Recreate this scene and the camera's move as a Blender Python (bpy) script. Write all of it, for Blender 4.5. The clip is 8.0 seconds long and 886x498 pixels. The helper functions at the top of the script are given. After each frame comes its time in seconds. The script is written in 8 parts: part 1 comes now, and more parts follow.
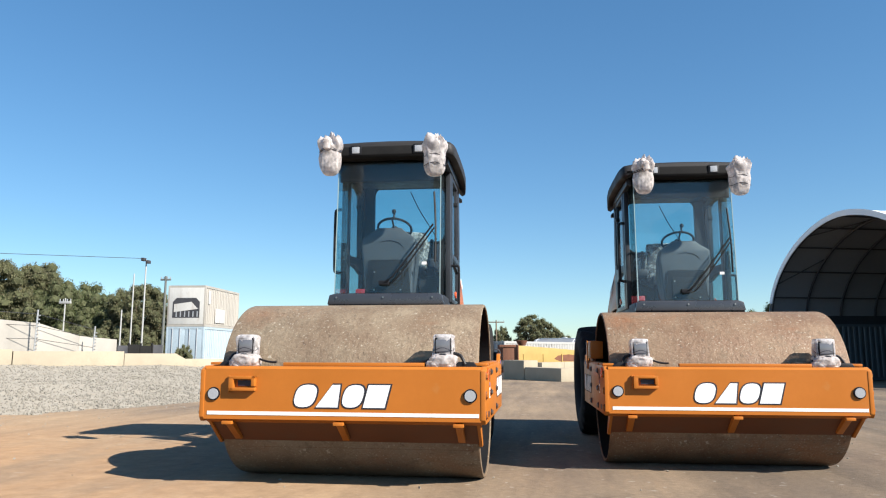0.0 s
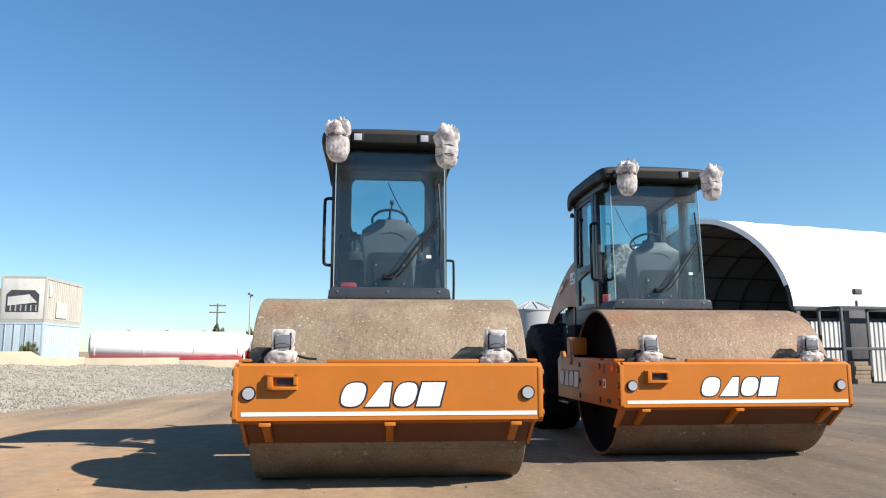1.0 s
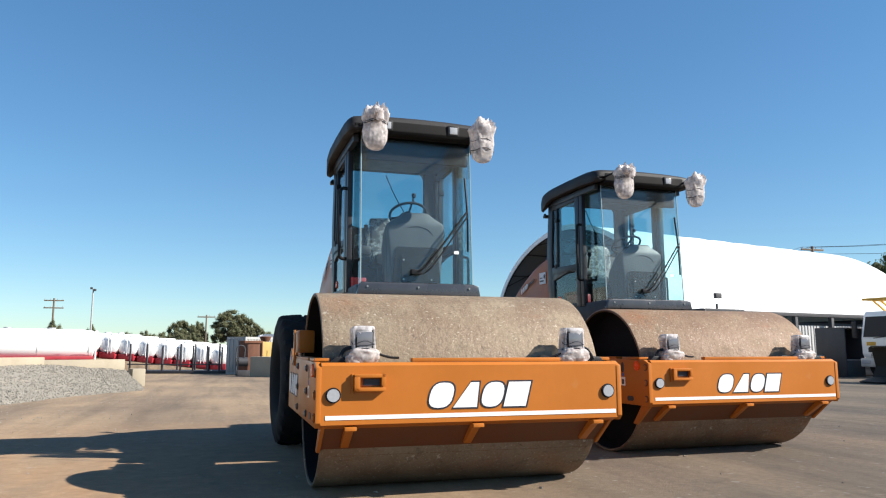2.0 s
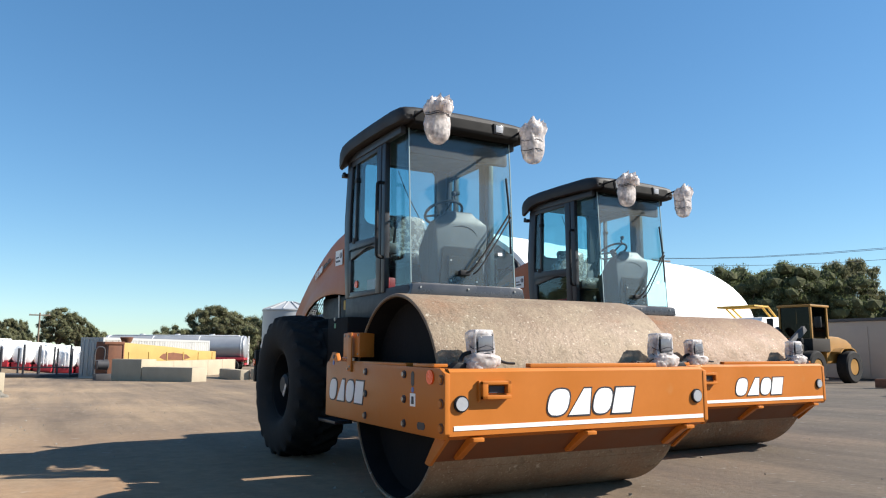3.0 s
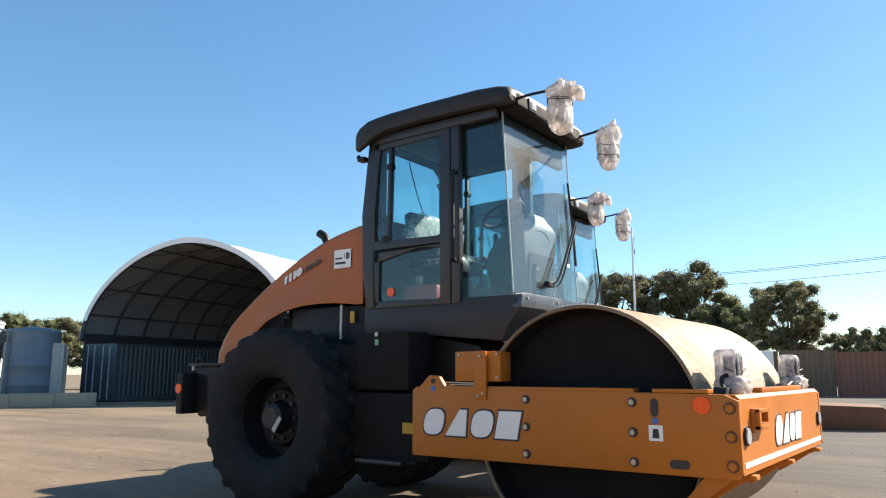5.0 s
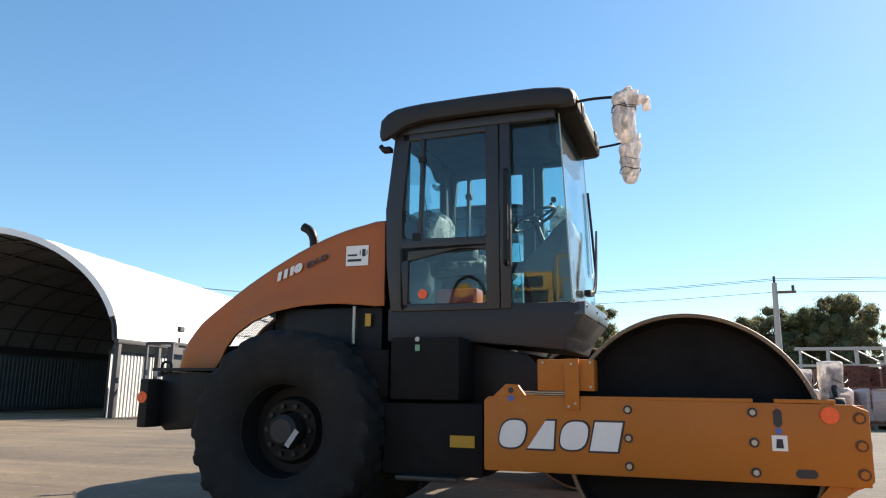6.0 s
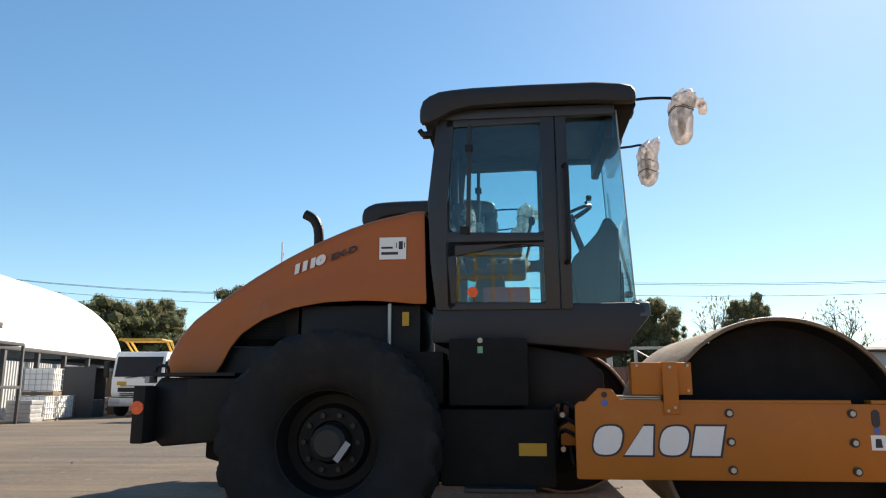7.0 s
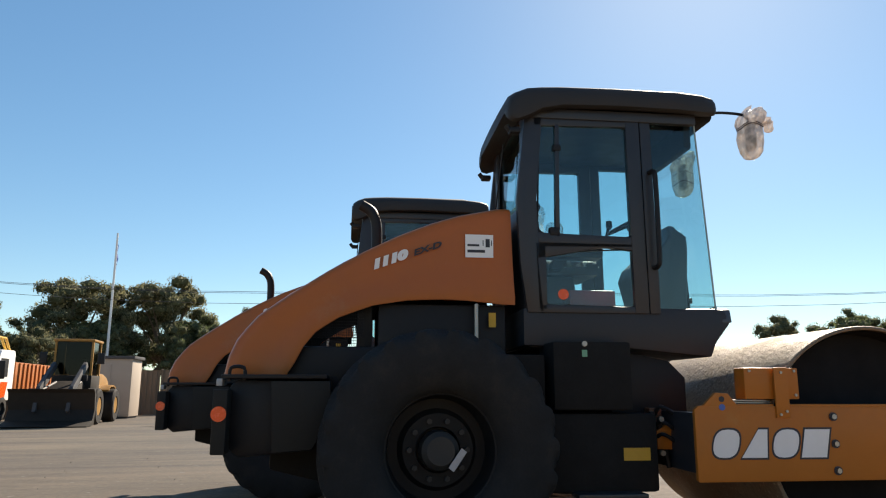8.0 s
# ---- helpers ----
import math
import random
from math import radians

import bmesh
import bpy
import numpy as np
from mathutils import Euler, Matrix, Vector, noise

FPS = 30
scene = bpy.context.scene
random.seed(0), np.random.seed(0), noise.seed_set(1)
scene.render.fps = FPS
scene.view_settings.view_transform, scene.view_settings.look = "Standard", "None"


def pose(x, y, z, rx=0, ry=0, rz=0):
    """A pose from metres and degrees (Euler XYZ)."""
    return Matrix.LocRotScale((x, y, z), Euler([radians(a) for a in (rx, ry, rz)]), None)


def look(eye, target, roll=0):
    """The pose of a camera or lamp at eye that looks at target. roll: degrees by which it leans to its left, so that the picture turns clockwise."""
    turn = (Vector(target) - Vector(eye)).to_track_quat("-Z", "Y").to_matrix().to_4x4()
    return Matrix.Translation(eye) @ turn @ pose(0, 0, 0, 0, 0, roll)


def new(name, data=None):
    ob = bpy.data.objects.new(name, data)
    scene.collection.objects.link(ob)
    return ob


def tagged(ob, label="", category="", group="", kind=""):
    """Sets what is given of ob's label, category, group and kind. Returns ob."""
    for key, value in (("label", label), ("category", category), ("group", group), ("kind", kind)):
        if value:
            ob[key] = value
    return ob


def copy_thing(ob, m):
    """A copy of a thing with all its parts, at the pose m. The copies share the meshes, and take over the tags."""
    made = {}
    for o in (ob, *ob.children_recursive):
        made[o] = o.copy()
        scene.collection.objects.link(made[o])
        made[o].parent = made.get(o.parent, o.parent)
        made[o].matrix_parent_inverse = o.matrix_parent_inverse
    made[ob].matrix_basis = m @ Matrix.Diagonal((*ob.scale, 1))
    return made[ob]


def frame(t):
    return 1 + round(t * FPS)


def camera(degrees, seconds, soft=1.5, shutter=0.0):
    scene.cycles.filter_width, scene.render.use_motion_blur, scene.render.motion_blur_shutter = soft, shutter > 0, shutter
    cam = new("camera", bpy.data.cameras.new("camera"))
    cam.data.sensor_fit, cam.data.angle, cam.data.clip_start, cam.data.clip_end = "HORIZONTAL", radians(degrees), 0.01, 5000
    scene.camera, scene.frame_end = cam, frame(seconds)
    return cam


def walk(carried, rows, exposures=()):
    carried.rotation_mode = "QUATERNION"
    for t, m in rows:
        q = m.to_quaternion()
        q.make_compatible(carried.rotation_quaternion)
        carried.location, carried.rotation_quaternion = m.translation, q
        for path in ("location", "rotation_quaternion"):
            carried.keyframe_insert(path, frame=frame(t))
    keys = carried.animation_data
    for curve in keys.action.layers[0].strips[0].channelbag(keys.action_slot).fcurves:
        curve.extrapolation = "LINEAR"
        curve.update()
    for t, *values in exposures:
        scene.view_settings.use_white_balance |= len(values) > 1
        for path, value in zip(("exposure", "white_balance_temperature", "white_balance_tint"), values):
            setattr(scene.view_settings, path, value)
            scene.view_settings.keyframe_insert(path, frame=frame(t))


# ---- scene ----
cam = camera(63.0, 8.0, soft=1.15)
EXPOSURES = [(0.0, 1.01, 6550, 10), (1.0, 1.03, 6550, 10), (1.5, 0.95, 6550, 10), (3.0, 1.07, 6600, 10), (4.0, 1.37, 6950, 10), (5.5, 1.53, 7350, 11), (6.5, 1.40, 7500, 12), (7.5, 1.18, 7650, 12), (8.0, 1.10, 7700, 12)]
PATH = [
    (0, (1.56, -6.466, 1.066), (1.294, -4.504, 1.349), 0.1),
    (0.5, (0.78, -6.433, 1.041), (0.72, -4.455, 1.326), 0.0),
    (1, (-0.045, -6.341, 1.051), (0.113, -4.366, 1.328), 0.0),
    (1.5, (-0.889, -6.172, 1.054), (-0.521, -4.225, 1.326), 0.1),
    (1.7, (-1.211, -6.046, 1.042), (-0.766, -4.115, 1.316), 0.1),
    (2.8, (-2.999, -5.141, 1.064), (-2.133, -3.359, 1.339), 0.0),
    (3, (-3.294, -4.906, 1.062), (-2.354, -3.163, 1.343), 0.2),
    (3.5, (-3.961, -4.237, 1.063), (-2.84, -2.607, 1.358), 0.3),
    (4, (-4.488, -3.475, 1.062), (-3.192, -1.984, 1.375), 0.3),
    (4.2, (-4.664, -3.163, 1.072), (-3.301, -1.735, 1.391), 0.2),
    (5.3, (-5.347, -1.479, 1.057), (-3.677, -0.438, 1.413), 0.4),
    (5.5, (-5.509, -1.102, 1.026), (-3.78, -0.168, 1.397), 0.7),
    (6, (-5.696, -0.226, 1.015), (-3.866, 0.484, 1.396), 0.7),
    (6.5, (-5.763, 0.634, 1.025), (-3.86, 1.117, 1.407), 0.5),
    (7, (-5.737, 1.495, 1.052), (-3.788, 1.734, 1.431), -0.0),
    (7.5, (-5.66, 2.418, 1.066), (-3.696, 2.406, 1.446), -0.1),
    (8, (-5.544, 3.266, 1.058), (-3.592, 3.066, 1.445), 0.1),
]
walk(cam, [(t, look(e, g, r)) for t, e, g, r in PATH], EXPOSURES)

# ---- sky and sun ----
SUN_AZ, SUN_EL = 118.0, 35.0
world = bpy.data.worlds.new("sky")
scene.world = world
world.use_nodes = True
wt = world.node_tree
sky = wt.nodes.new("ShaderNodeTexSky")
sky.sky_type = "NISHITA"
sky.sun_disc = False
sky.sun_elevation, sky.sun_rotation = radians(SUN_EL), radians(SUN_AZ)
sky.altitude = 1000.0
sky.air_density, sky.dust_density, sky.ozone_density = 1.0, 0.35, 2.2
hue = wt.nodes.new("ShaderNodeHueSaturation")
hue.inputs["Saturation"].default_value = 1.36
tint = wt.nodes.new("ShaderNodeMix")
tint.data_type, tint.blend_type = "RGBA", "MULTIPLY"
tint.inputs[0].default_value, tint.inputs[7].default_value = 1.0, (0.80, 0.945, 1.0, 1)
soft = wt.nodes.new("ShaderNodeGamma")
soft.inputs["Gamma"].default_value = 0.74
wt.links.new(sky.outputs[0], soft.inputs["Color"])
wt.links.new(soft.outputs[0], hue.inputs["Color"])
wt.links.new(hue.outputs[0], tint.inputs[6])
wt.links.new(tint.outputs[2], wt.nodes["Background"].inputs[0])
wt.nodes["Background"].inputs[1].default_value = 0.1175
sun_way = Vector((math.sin(radians(SUN_AZ)) * math.cos(radians(SUN_EL)), math.cos(radians(SUN_AZ)) * math.cos(radians(SUN_EL)), math.sin(radians(SUN_EL))))
sun_data = bpy.data.lights.new("sun", "SUN")
sun_data.energy, sun_data.angle, sun_data.color = 5.0, radians(0.53), (1.0, 0.95, 0.87)
new("sun", sun_data).matrix_world = look(sun_way * 60, (0, 0, 0))


# ---- materials ----
def material(name, base, rough=0.5, metal=0.0, var=0.12, scale=6.0, fine=60.0, bump=0.05, dirt=None, coat=0.0, spec=0.5, stretch=(1, 1, 1)):
    """A surface with variation at two scales; dirt: (colour, amount, scale)."""
    m = bpy.data.materials.new(name)
    m.use_nodes = True
    t = m.node_tree
    b = t.nodes["Principled BSDF"]
    co = t.nodes.new("ShaderNodeTexCoord")
    mp = t.nodes.new("ShaderNodeMapping")
    mp.inputs["Scale"].default_value = stretch
    t.links.new(co.outputs["Object"], mp.inputs[0])

    def tex(sc, detail, rgh=0.6):
        n = t.nodes.new("ShaderNodeTexNoise")
        n.inputs["Scale"].default_value, n.inputs["Detail"].default_value, n.inputs["Roughness"].default_value = sc, detail, rgh
        t.links.new(mp.outputs[0], n.inputs["Vector"])
        return n.outputs["Fac"]

    def span(src, lo, hi, a, c):
        n = t.nodes.new("ShaderNodeMapRange")
        n.inputs[1].default_value, n.inputs[2].default_value, n.inputs[3].default_value, n.inputs[4].default_value = lo, hi, a, c
        t.links.new(src, n.inputs[0])
        return n.outputs[0]

    def mix(fac, a, c, how="MIX"):
        n = t.nodes.new("ShaderNodeMix")
        n.data_type, n.blend_type = "RGBA", how
        for k, v in ((0, fac), (6, a), (7, c)):
            if isinstance(v, (tuple, list)):
                n.inputs[k].default_value = (*v[:3], 1)
            elif isinstance(v, float):
                n.inputs[k].default_value = v
            else:
                t.links.new(v, n.inputs[k])
        return n.outputs[2]

    big, small = tex(scale, 5), tex(fine, 3)
    lo, hi = tuple(v * (1 - var) for v in base), tuple(min(1, v * (1 + var)) for v in base)
    col = mix(span(big, 0.3, 0.7, 0.0, 1.0), lo, hi)
    col = mix(span(small, 0.3, 0.7, 0.0, 0.35), col, tuple(v * (1 - 1.5 * var) for v in base))
    rsrc = span(big, 0.3, 0.7, max(0, rough - 0.08), min(1, rough + 0.08))
    if dirt:
        d = span(tex(dirt[2], 8, 0.7), 0.62 - 0.35 * dirt[1], 0.78 - 0.2 * dirt[1], 0.0, min(1.0, 0.35 + dirt[1]))
        col = mix(d, col, dirt[0])
        add = t.nodes.new("ShaderNodeMath")
        add.operation, add.use_clamp = "MULTIPLY_ADD", True
        add.inputs[1].default_value = 0.3
        t.links.new(d, add.inputs[0])
        t.links.new(rsrc, add.inputs[2])
        rsrc = add.outputs[0]
    t.links.new(col, b.inputs["Base Color"])
    t.links.new(rsrc, b.inputs["Roughness"])
    b.inputs["Metallic"].default_value = metal
    b.inputs["Specular IOR Level"].default_value = spec
    b.inputs["Coat Weight"].default_value = coat
    b.inputs["Coat Roughness"].default_value = 0.12
    if bump:
        bp = t.nodes.new("ShaderNodeBump")
        bp.inputs["Strength"].default_value, bp.inputs["Distance"].default_value = bump, 0.02
        mx = t.nodes.new("ShaderNodeMath")
        mx.operation = "ADD"
        t.links.new(big, mx.inputs[0])
        t.links.new(small, mx.inputs[1])
        t.links.new(mx.outputs[0], bp.inputs["Height"])
        t.links.new(bp.outputs[0], b.inputs["Normal"])
    return m


def glass(name, tint, gloss=0.02, haze=0.0, base=0.07):
    """A tinted pane: clear inside, mirror-like by Fresnel."""
    m = bpy.data.materials.new(name)
    m.use_nodes = True
    t = m.node_tree
    t.nodes.remove(t.nodes["Principled BSDF"])
    out = t.nodes["Material Output"]
    tr, gl, fr, mx = (t.nodes.new(k) for k in ("ShaderNodeBsdfTransparent", "ShaderNodeBsdfGlossy", "ShaderNodeLayerWeight", "ShaderNodeMixShader"))
    tr.inputs[0].default_value = (*tint, 1)
    gl.inputs["Roughness"].default_value = gloss
    fr.inputs["Blend"].default_value = 0.5
    pw, ad = t.nodes.new("ShaderNodeMath"), t.nodes.new("ShaderNodeMath")
    pw.operation, ad.operation = "POWER", "MULTIPLY_ADD"
    pw.inputs[1].default_value = 4.0
    ad.inputs[1].default_value, ad.inputs[2].default_value = 0.7, base
    t.links.new(fr.outputs["Facing"], pw.inputs[0])
    t.links.new(pw.outputs[0], ad.inputs[0])
    t.links.new(ad.outputs[0], mx.inputs[0])
    t.links.new(tr.outputs[0], mx.inputs[1])
    t.links.new(gl.outputs[0], mx.inputs[2])
    last = mx.outputs[0]
    if haze:
        df, m2 = t.nodes.new("ShaderNodeBsdfGlossy"), t.nodes.new("ShaderNodeMixShader")
        df.inputs[0].default_value = (0.9, 0.9, 0.88, 1)
        df.inputs["Roughness"].default_value = 0.4
        m2.inputs[0].default_value = haze
        t.links.new(last, m2.inputs[1])
        t.links.new(df.outputs[0], m2.inputs[2])
        last = m2.outputs[0]
    t.links.new(last, out.inputs["Surface"])
    return m


def film(name, colour, haze, gloss=0.15):
    """Crumpled packing film: part clear, part milky, with shiny creases."""
    m = bpy.data.materials.new(name)
    m.use_nodes = True
    t = m.node_tree
    b = t.nodes["Principled BSDF"]
    co, n1, n2, bp, mr, tr, mx, cr = (t.nodes.new(k) for k in ("ShaderNodeTexCoord", "ShaderNodeTexNoise", "ShaderNodeTexVoronoi", "ShaderNodeBump", "ShaderNodeMapRange", "ShaderNodeBsdfTransparent", "ShaderNodeMixShader", "ShaderNodeValToRGB"))
    n1.inputs["Scale"].default_value, n1.inputs["Detail"].default_value = 22.0, 6.0
    n2.inputs["Scale"].default_value = 26.0
    for n in (n1, n2):
        t.links.new(co.outputs["Object"], n.inputs["Vector"])
    cr.color_ramp.elements[0].position, cr.color_ramp.elements[1].position = 0.35, 0.65
    cr.color_ramp.elements[0].color, cr.color_ramp.elements[1].color = (*[v * 0.7 for v in colour], 1), (*colour, 1)
    t.links.new(n1.outputs["Fac"], cr.inputs[0])
    t.links.new(cr.outputs[0], b.inputs["Base Color"])
    b.inputs["Roughness"].default_value = gloss
    bp.inputs["Strength"].default_value, bp.inputs["Distance"].default_value = 0.2, 0.02
    b.inputs["Specular IOR Level"].default_value = 0.35
    t.links.new(n2.outputs["Distance"], bp.inputs["Height"])
    t.links.new(bp.outputs[0], b.inputs["Normal"])
    mr.inputs[1].default_value, mr.inputs[2].default_value, mr.inputs[3].default_value, mr.inputs[4].default_value = 0.35, 0.65, max(0.0, haze - 0.25), min(1.0, haze + 0.25)
    t.links.new(n1.outputs["Fac"], mr.inputs[0])
    t.links.new(mr.outputs[0], mx.inputs[0])
    t.links.new(tr.outputs[0], mx.inputs[1])
    tl, m2 = t.nodes.new("ShaderNodeBsdfTranslucent"), t.nodes.new("ShaderNodeMixShader")
    t.links.new(cr.outputs[0], tl.inputs[0])
    m2.inputs[0].default_value = 0.4
    t.links.new(b.outputs[0], m2.inputs[1])
    t.links.new(tl.outputs[0], m2.inputs[2])
    t.links.new(m2.outputs[0], mx.inputs[2])
    t.links.new(mx.outputs[0], t.nodes["Material Output"].inputs["Surface"])
    return m


def drum_material(name, film, dust_tint, rust):
    """Rolled steel under dried mud: brown film, pale dust, rust blotches, bright scuffs."""
    m = bpy.data.materials.new(name)
    m.use_nodes = True
    t = m.node_tree
    b = t.nodes["Principled BSDF"]
    co = t.nodes.new("ShaderNodeTexCoord")

    def tex(sc, detail, lo, hi, st=(1, 1, 1), rgh=0.65):
        mp, n, r = (t.nodes.new(k) for k in ("ShaderNodeMapping", "ShaderNodeTexNoise", "ShaderNodeMapRange"))
        mp.inputs["Scale"].default_value = st
        t.links.new(co.outputs["Object"], mp.inputs[0])
        t.links.new(mp.outputs[0], n.inputs["Vector"])
        n.inputs["Scale"].default_value, n.inputs["Detail"].default_value, n.inputs["Roughness"].default_value = sc, detail, rgh
        r.inputs[1].default_value, r.inputs[2].default_value = lo, hi
        t.links.new(n.outputs["Fac"], r.inputs[0])
        return r.outputs[0]

    def over(col, fac, tint, amount):
        mu, n = t.nodes.new("ShaderNodeMath"), t.nodes.new("ShaderNodeMix")
        mu.operation, mu.inputs[1].default_value = "MULTIPLY", amount
        t.links.new(fac, mu.inputs[0])
        n.data_type = "RGBA"
        t.links.new(mu.outputs[0], n.inputs[0])
        if isinstance(col, tuple):
            n.inputs[6].default_value = (*col, 1)
        else:
            t.links.new(col, n.inputs[6])
        n.inputs[7].default_value = (*tint, 1)
        return n.outputs[2]

    dust = tex(2.2, 8, 0.42, 0.66)
    col = over(film, dust, dust_tint, 0.8)
    col = over(col, tex(1.3, 6, 0.52, 0.66, (0.6, 1, 1)), (0.25, 0.105, 0.045), rust)
    col = over(col, tex(9, 6, 0.54, 0.68), (0.12, 0.085, 0.055), 0.6)
    col = over(col, tex(26, 4, 0.60, 0.70), (0.09, 0.06, 0.04), 0.8)
    col = over(col, tex(4, 6, 0.5, 0.64, (4, 0.5, 0.5)), (0.2, 0.14, 0.09), 0.28)
    col = over(col, tex(70, 3, 0.55, 0.68), (0.34, 0.28, 0.2), 0.5)
    col = over(col, tex(85, 3, 0.60, 0.72), (0.10, 0.07, 0.045), 0.5)
    col = over(col, tex(38, 3, 0.62, 0.70), (0.42, 0.365, 0.28), 0.8)
    col = over(col, tex(17, 2, 0.68, 0.72), (0.45, 0.40, 0.32), 0.7)
    t.links.new(col, b.inputs["Base Color"])
    r = t.nodes.new("ShaderNodeMapRange")
    r.inputs[3].default_value, r.inputs[4].default_value = 0.6, 0.85
    t.links.new(dust, r.inputs[0])
    t.links.new(r.outputs[0], b.inputs["Roughness"])
    b.inputs["Metallic"].default_value = 0.12
    bp = t.nodes.new("ShaderNodeBump")
    bp.inputs["Strength"].default_value, bp.inputs["Distance"].default_value = 0.45, 0.015
    t.links.new(tex(24, 6, 0.2, 0.8), bp.inputs["Height"])
    t.links.new(bp.outputs[0], b.inputs["Normal"])
    return m


ORANGE = material("orange_paint", (0.45, 0.143, 0.021), 0.42, var=0.06, scale=2.5, fine=25, bump=0.02, coat=0.03, spec=0.25, dirt=((0.42, 0.22, 0.08), 0.06, 3))
# ORANGE again, darker and redder: the hood's shade is in the colour
SHADEDHOOD = material("shaded_hood_paint", (0.41, 0.102, 0.015), 0.45, var=0.06, scale=2, fine=20, bump=0.015, coat=0.08, spec=0.4, dirt=((0.4, 0.2, 0.1), 0.04, 3))
CHARCOAL = material("charcoal_paint", (0.027, 0.029, 0.0351), 0.4, spec=0.42, var=0.15, scale=4, fine=50, bump=0.03, dirt=((0.05, 0.045, 0.04), 0.04, 5))
ROOFSKIN = material("dark_roof_moulding", (0.028, 0.0265, 0.027), 0.6, spec=0.3, var=0.15, scale=3, fine=90, bump=0.08)
SILL = material("glossy_dark_sill", (0.04, 0.042, 0.05), 0.28, spec=0.7, var=0.1, scale=5, fine=60, bump=0.02)
PLASTIC = material("grey_plastic", (0.027, 0.0284, 0.0338), 0.5, spec=0.35, var=0.1, scale=8, fine=60, bump=0.02)
CONSOLE = material("console_plastic", (0.06, 0.064, 0.072), 0.5, var=0.06, scale=8, fine=40, bump=0.01)
BLACK = material("black_trim", (0.0121, 0.0121, 0.0142), 0.5, spec=0.25, var=0.2, scale=10, fine=80, bump=0.03)
UNDERSIDE = material("matt_black_steel", (0.0165, 0.016, 0.0158), 0.75, spec=0.12, var=0.25, scale=6, fine=50, bump=0.05, dirt=((0.03, 0.026, 0.022), 0.12, 5))
OLIVE = material("olive_grey_paint", (0.022, 0.021, 0.019), 0.65, spec=0.2, var=0.12, scale=5, dirt=((0.06, 0.05, 0.04), 0.08, 5))
RUBBER = material("tyre_rubber", (0.023, 0.0225, 0.0225), 0.85, spec=0.2, var=0.3, scale=6, fine=70, bump=0.12, dirt=((0.045, 0.038, 0.03), 0.2, 6))
STEEL = material("bright_steel", (0.36, 0.35, 0.33), 0.42, metal=1.0, var=0.1, scale=20)
RIM = material("rim_paint", (0.013, 0.013, 0.0138), 0.6, spec=0.2, var=0.2, scale=6, dirt=((0.05, 0.04, 0.03), 0.1, 8))
DRUM = drum_material("dusty_drum_steel", (0.185, 0.127, 0.081), (0.31, 0.25, 0.172), 0.5)
DRUM_RUSTY = drum_material("reddish_drum_steel", (0.175, 0.10, 0.057), (0.28, 0.195, 0.125), 0.8)
DRUMEND = material("dark_drum_plate", (0.0145, 0.0145, 0.016), 0.8, spec=0.08, var=0.3, scale=5, fine=40, bump=0.1, dirt=((0.025, 0.022, 0.018), 0.1, 5))
# ORANGE darkened to hold the shade under the plate, with patchy dirt
SHADEDORANGE = material("shaded_orange_paint", (0.14, 0.0429, 0.014), 0.6, var=0.18, scale=4, dirt=((0.14, 0.085, 0.05), 0.2, 5))
WHITE = material("white_film", (0.8, 0.8, 0.79), 0.45, var=0.03, scale=5, bump=0.0)
INK = material("dark_ink", (0.02, 0.02, 0.03), 0.5, var=0.1, bump=0.0)
BAG = film("milky_packing_film", (0.80, 0.73, 0.70), 0.88, 0.3)
PALLETFILM = material("pallet_film", (0.42, 0.34, 0.34), 0.35, var=0.15, scale=3, fine=14, bump=0.08, dirt=((0.25, 0.12, 0.09), 0.35, 2), stretch=(0.3, 0.3, 3))
CLEARFILM = film("clear_packing_film", (0.80, 0.76, 0.76), 0.8, 0.2)
RED = material("orange_red_reflector", (0.95, 0.1, 0.015), 0.25, var=0.05, scale=40, fine=200, bump=0.05)
LENS = material("lamp_lens", (0.36, 0.37, 0.39), 0.15, var=0.08, scale=60, fine=150, bump=0.1)
DARKLENS = material("dark_lamp_lens", (0.15, 0.15, 0.165), 0.12, var=0.1, scale=20, bump=0.0, spec=0.8)
FADEDYELLOW = material("faded_yellow_paint", (0.387, 0.262, 0.0808), 0.6, var=0.12, scale=1.2, fine=14, bump=0.03, dirt=((0.42, 0.3, 0.16), 0.15, 1.5))
YELLOW = material("yellow_paint", (0.562, 0.312, 0.0234), 0.5, var=0.1, scale=3, dirt=((0.3, 0.17, 0.06), 0.15, 3))
GLASS = glass("tinted_cab_glass", (0.74, 0.9, 0.91), 0.02, 0.0, 0.045)
SCREEN = glass("windscreen_glass", (0.82, 0.92, 0.93), 0.02, 0.021, 0.035)
# Pale tint paints in the highlight along the frameless glass edges
GLASSEDGE = material("glass_edge_highlight", (0.28, 0.36, 0.36), 0.2, var=0.05, scale=10, bump=0.0)
DARKGLASS = glass("dark_dusty_glass", (0.05, 0.065, 0.07), 0.05, 0.0, 0.015)
CONCRETE = material("cream_concrete", (0.375, 0.32, 0.235), 0.85, var=0.12, scale=1.2, fine=20, bump=0.2, dirt=((0.3, 0.24, 0.17), 0.15, 2))
PALEWALL = material("pale_rendered_slab", (0.424, 0.393, 0.343), 0.85, var=0.08, scale=0.8, fine=12, bump=0.1, dirt=((0.45, 0.38, 0.3), 0.1, 1.2))
WHITEPAINT = material("white_tank_paint", (0.8, 0.8, 0.79), 0.4, var=0.04, scale=1, fine=12, bump=0.02, dirt=((0.5, 0.47, 0.42), 0.06, 2))
REDPAINT = material("red_chassis_paint", (0.32, 0.02, 0.03), 0.5, var=0.15, scale=2)
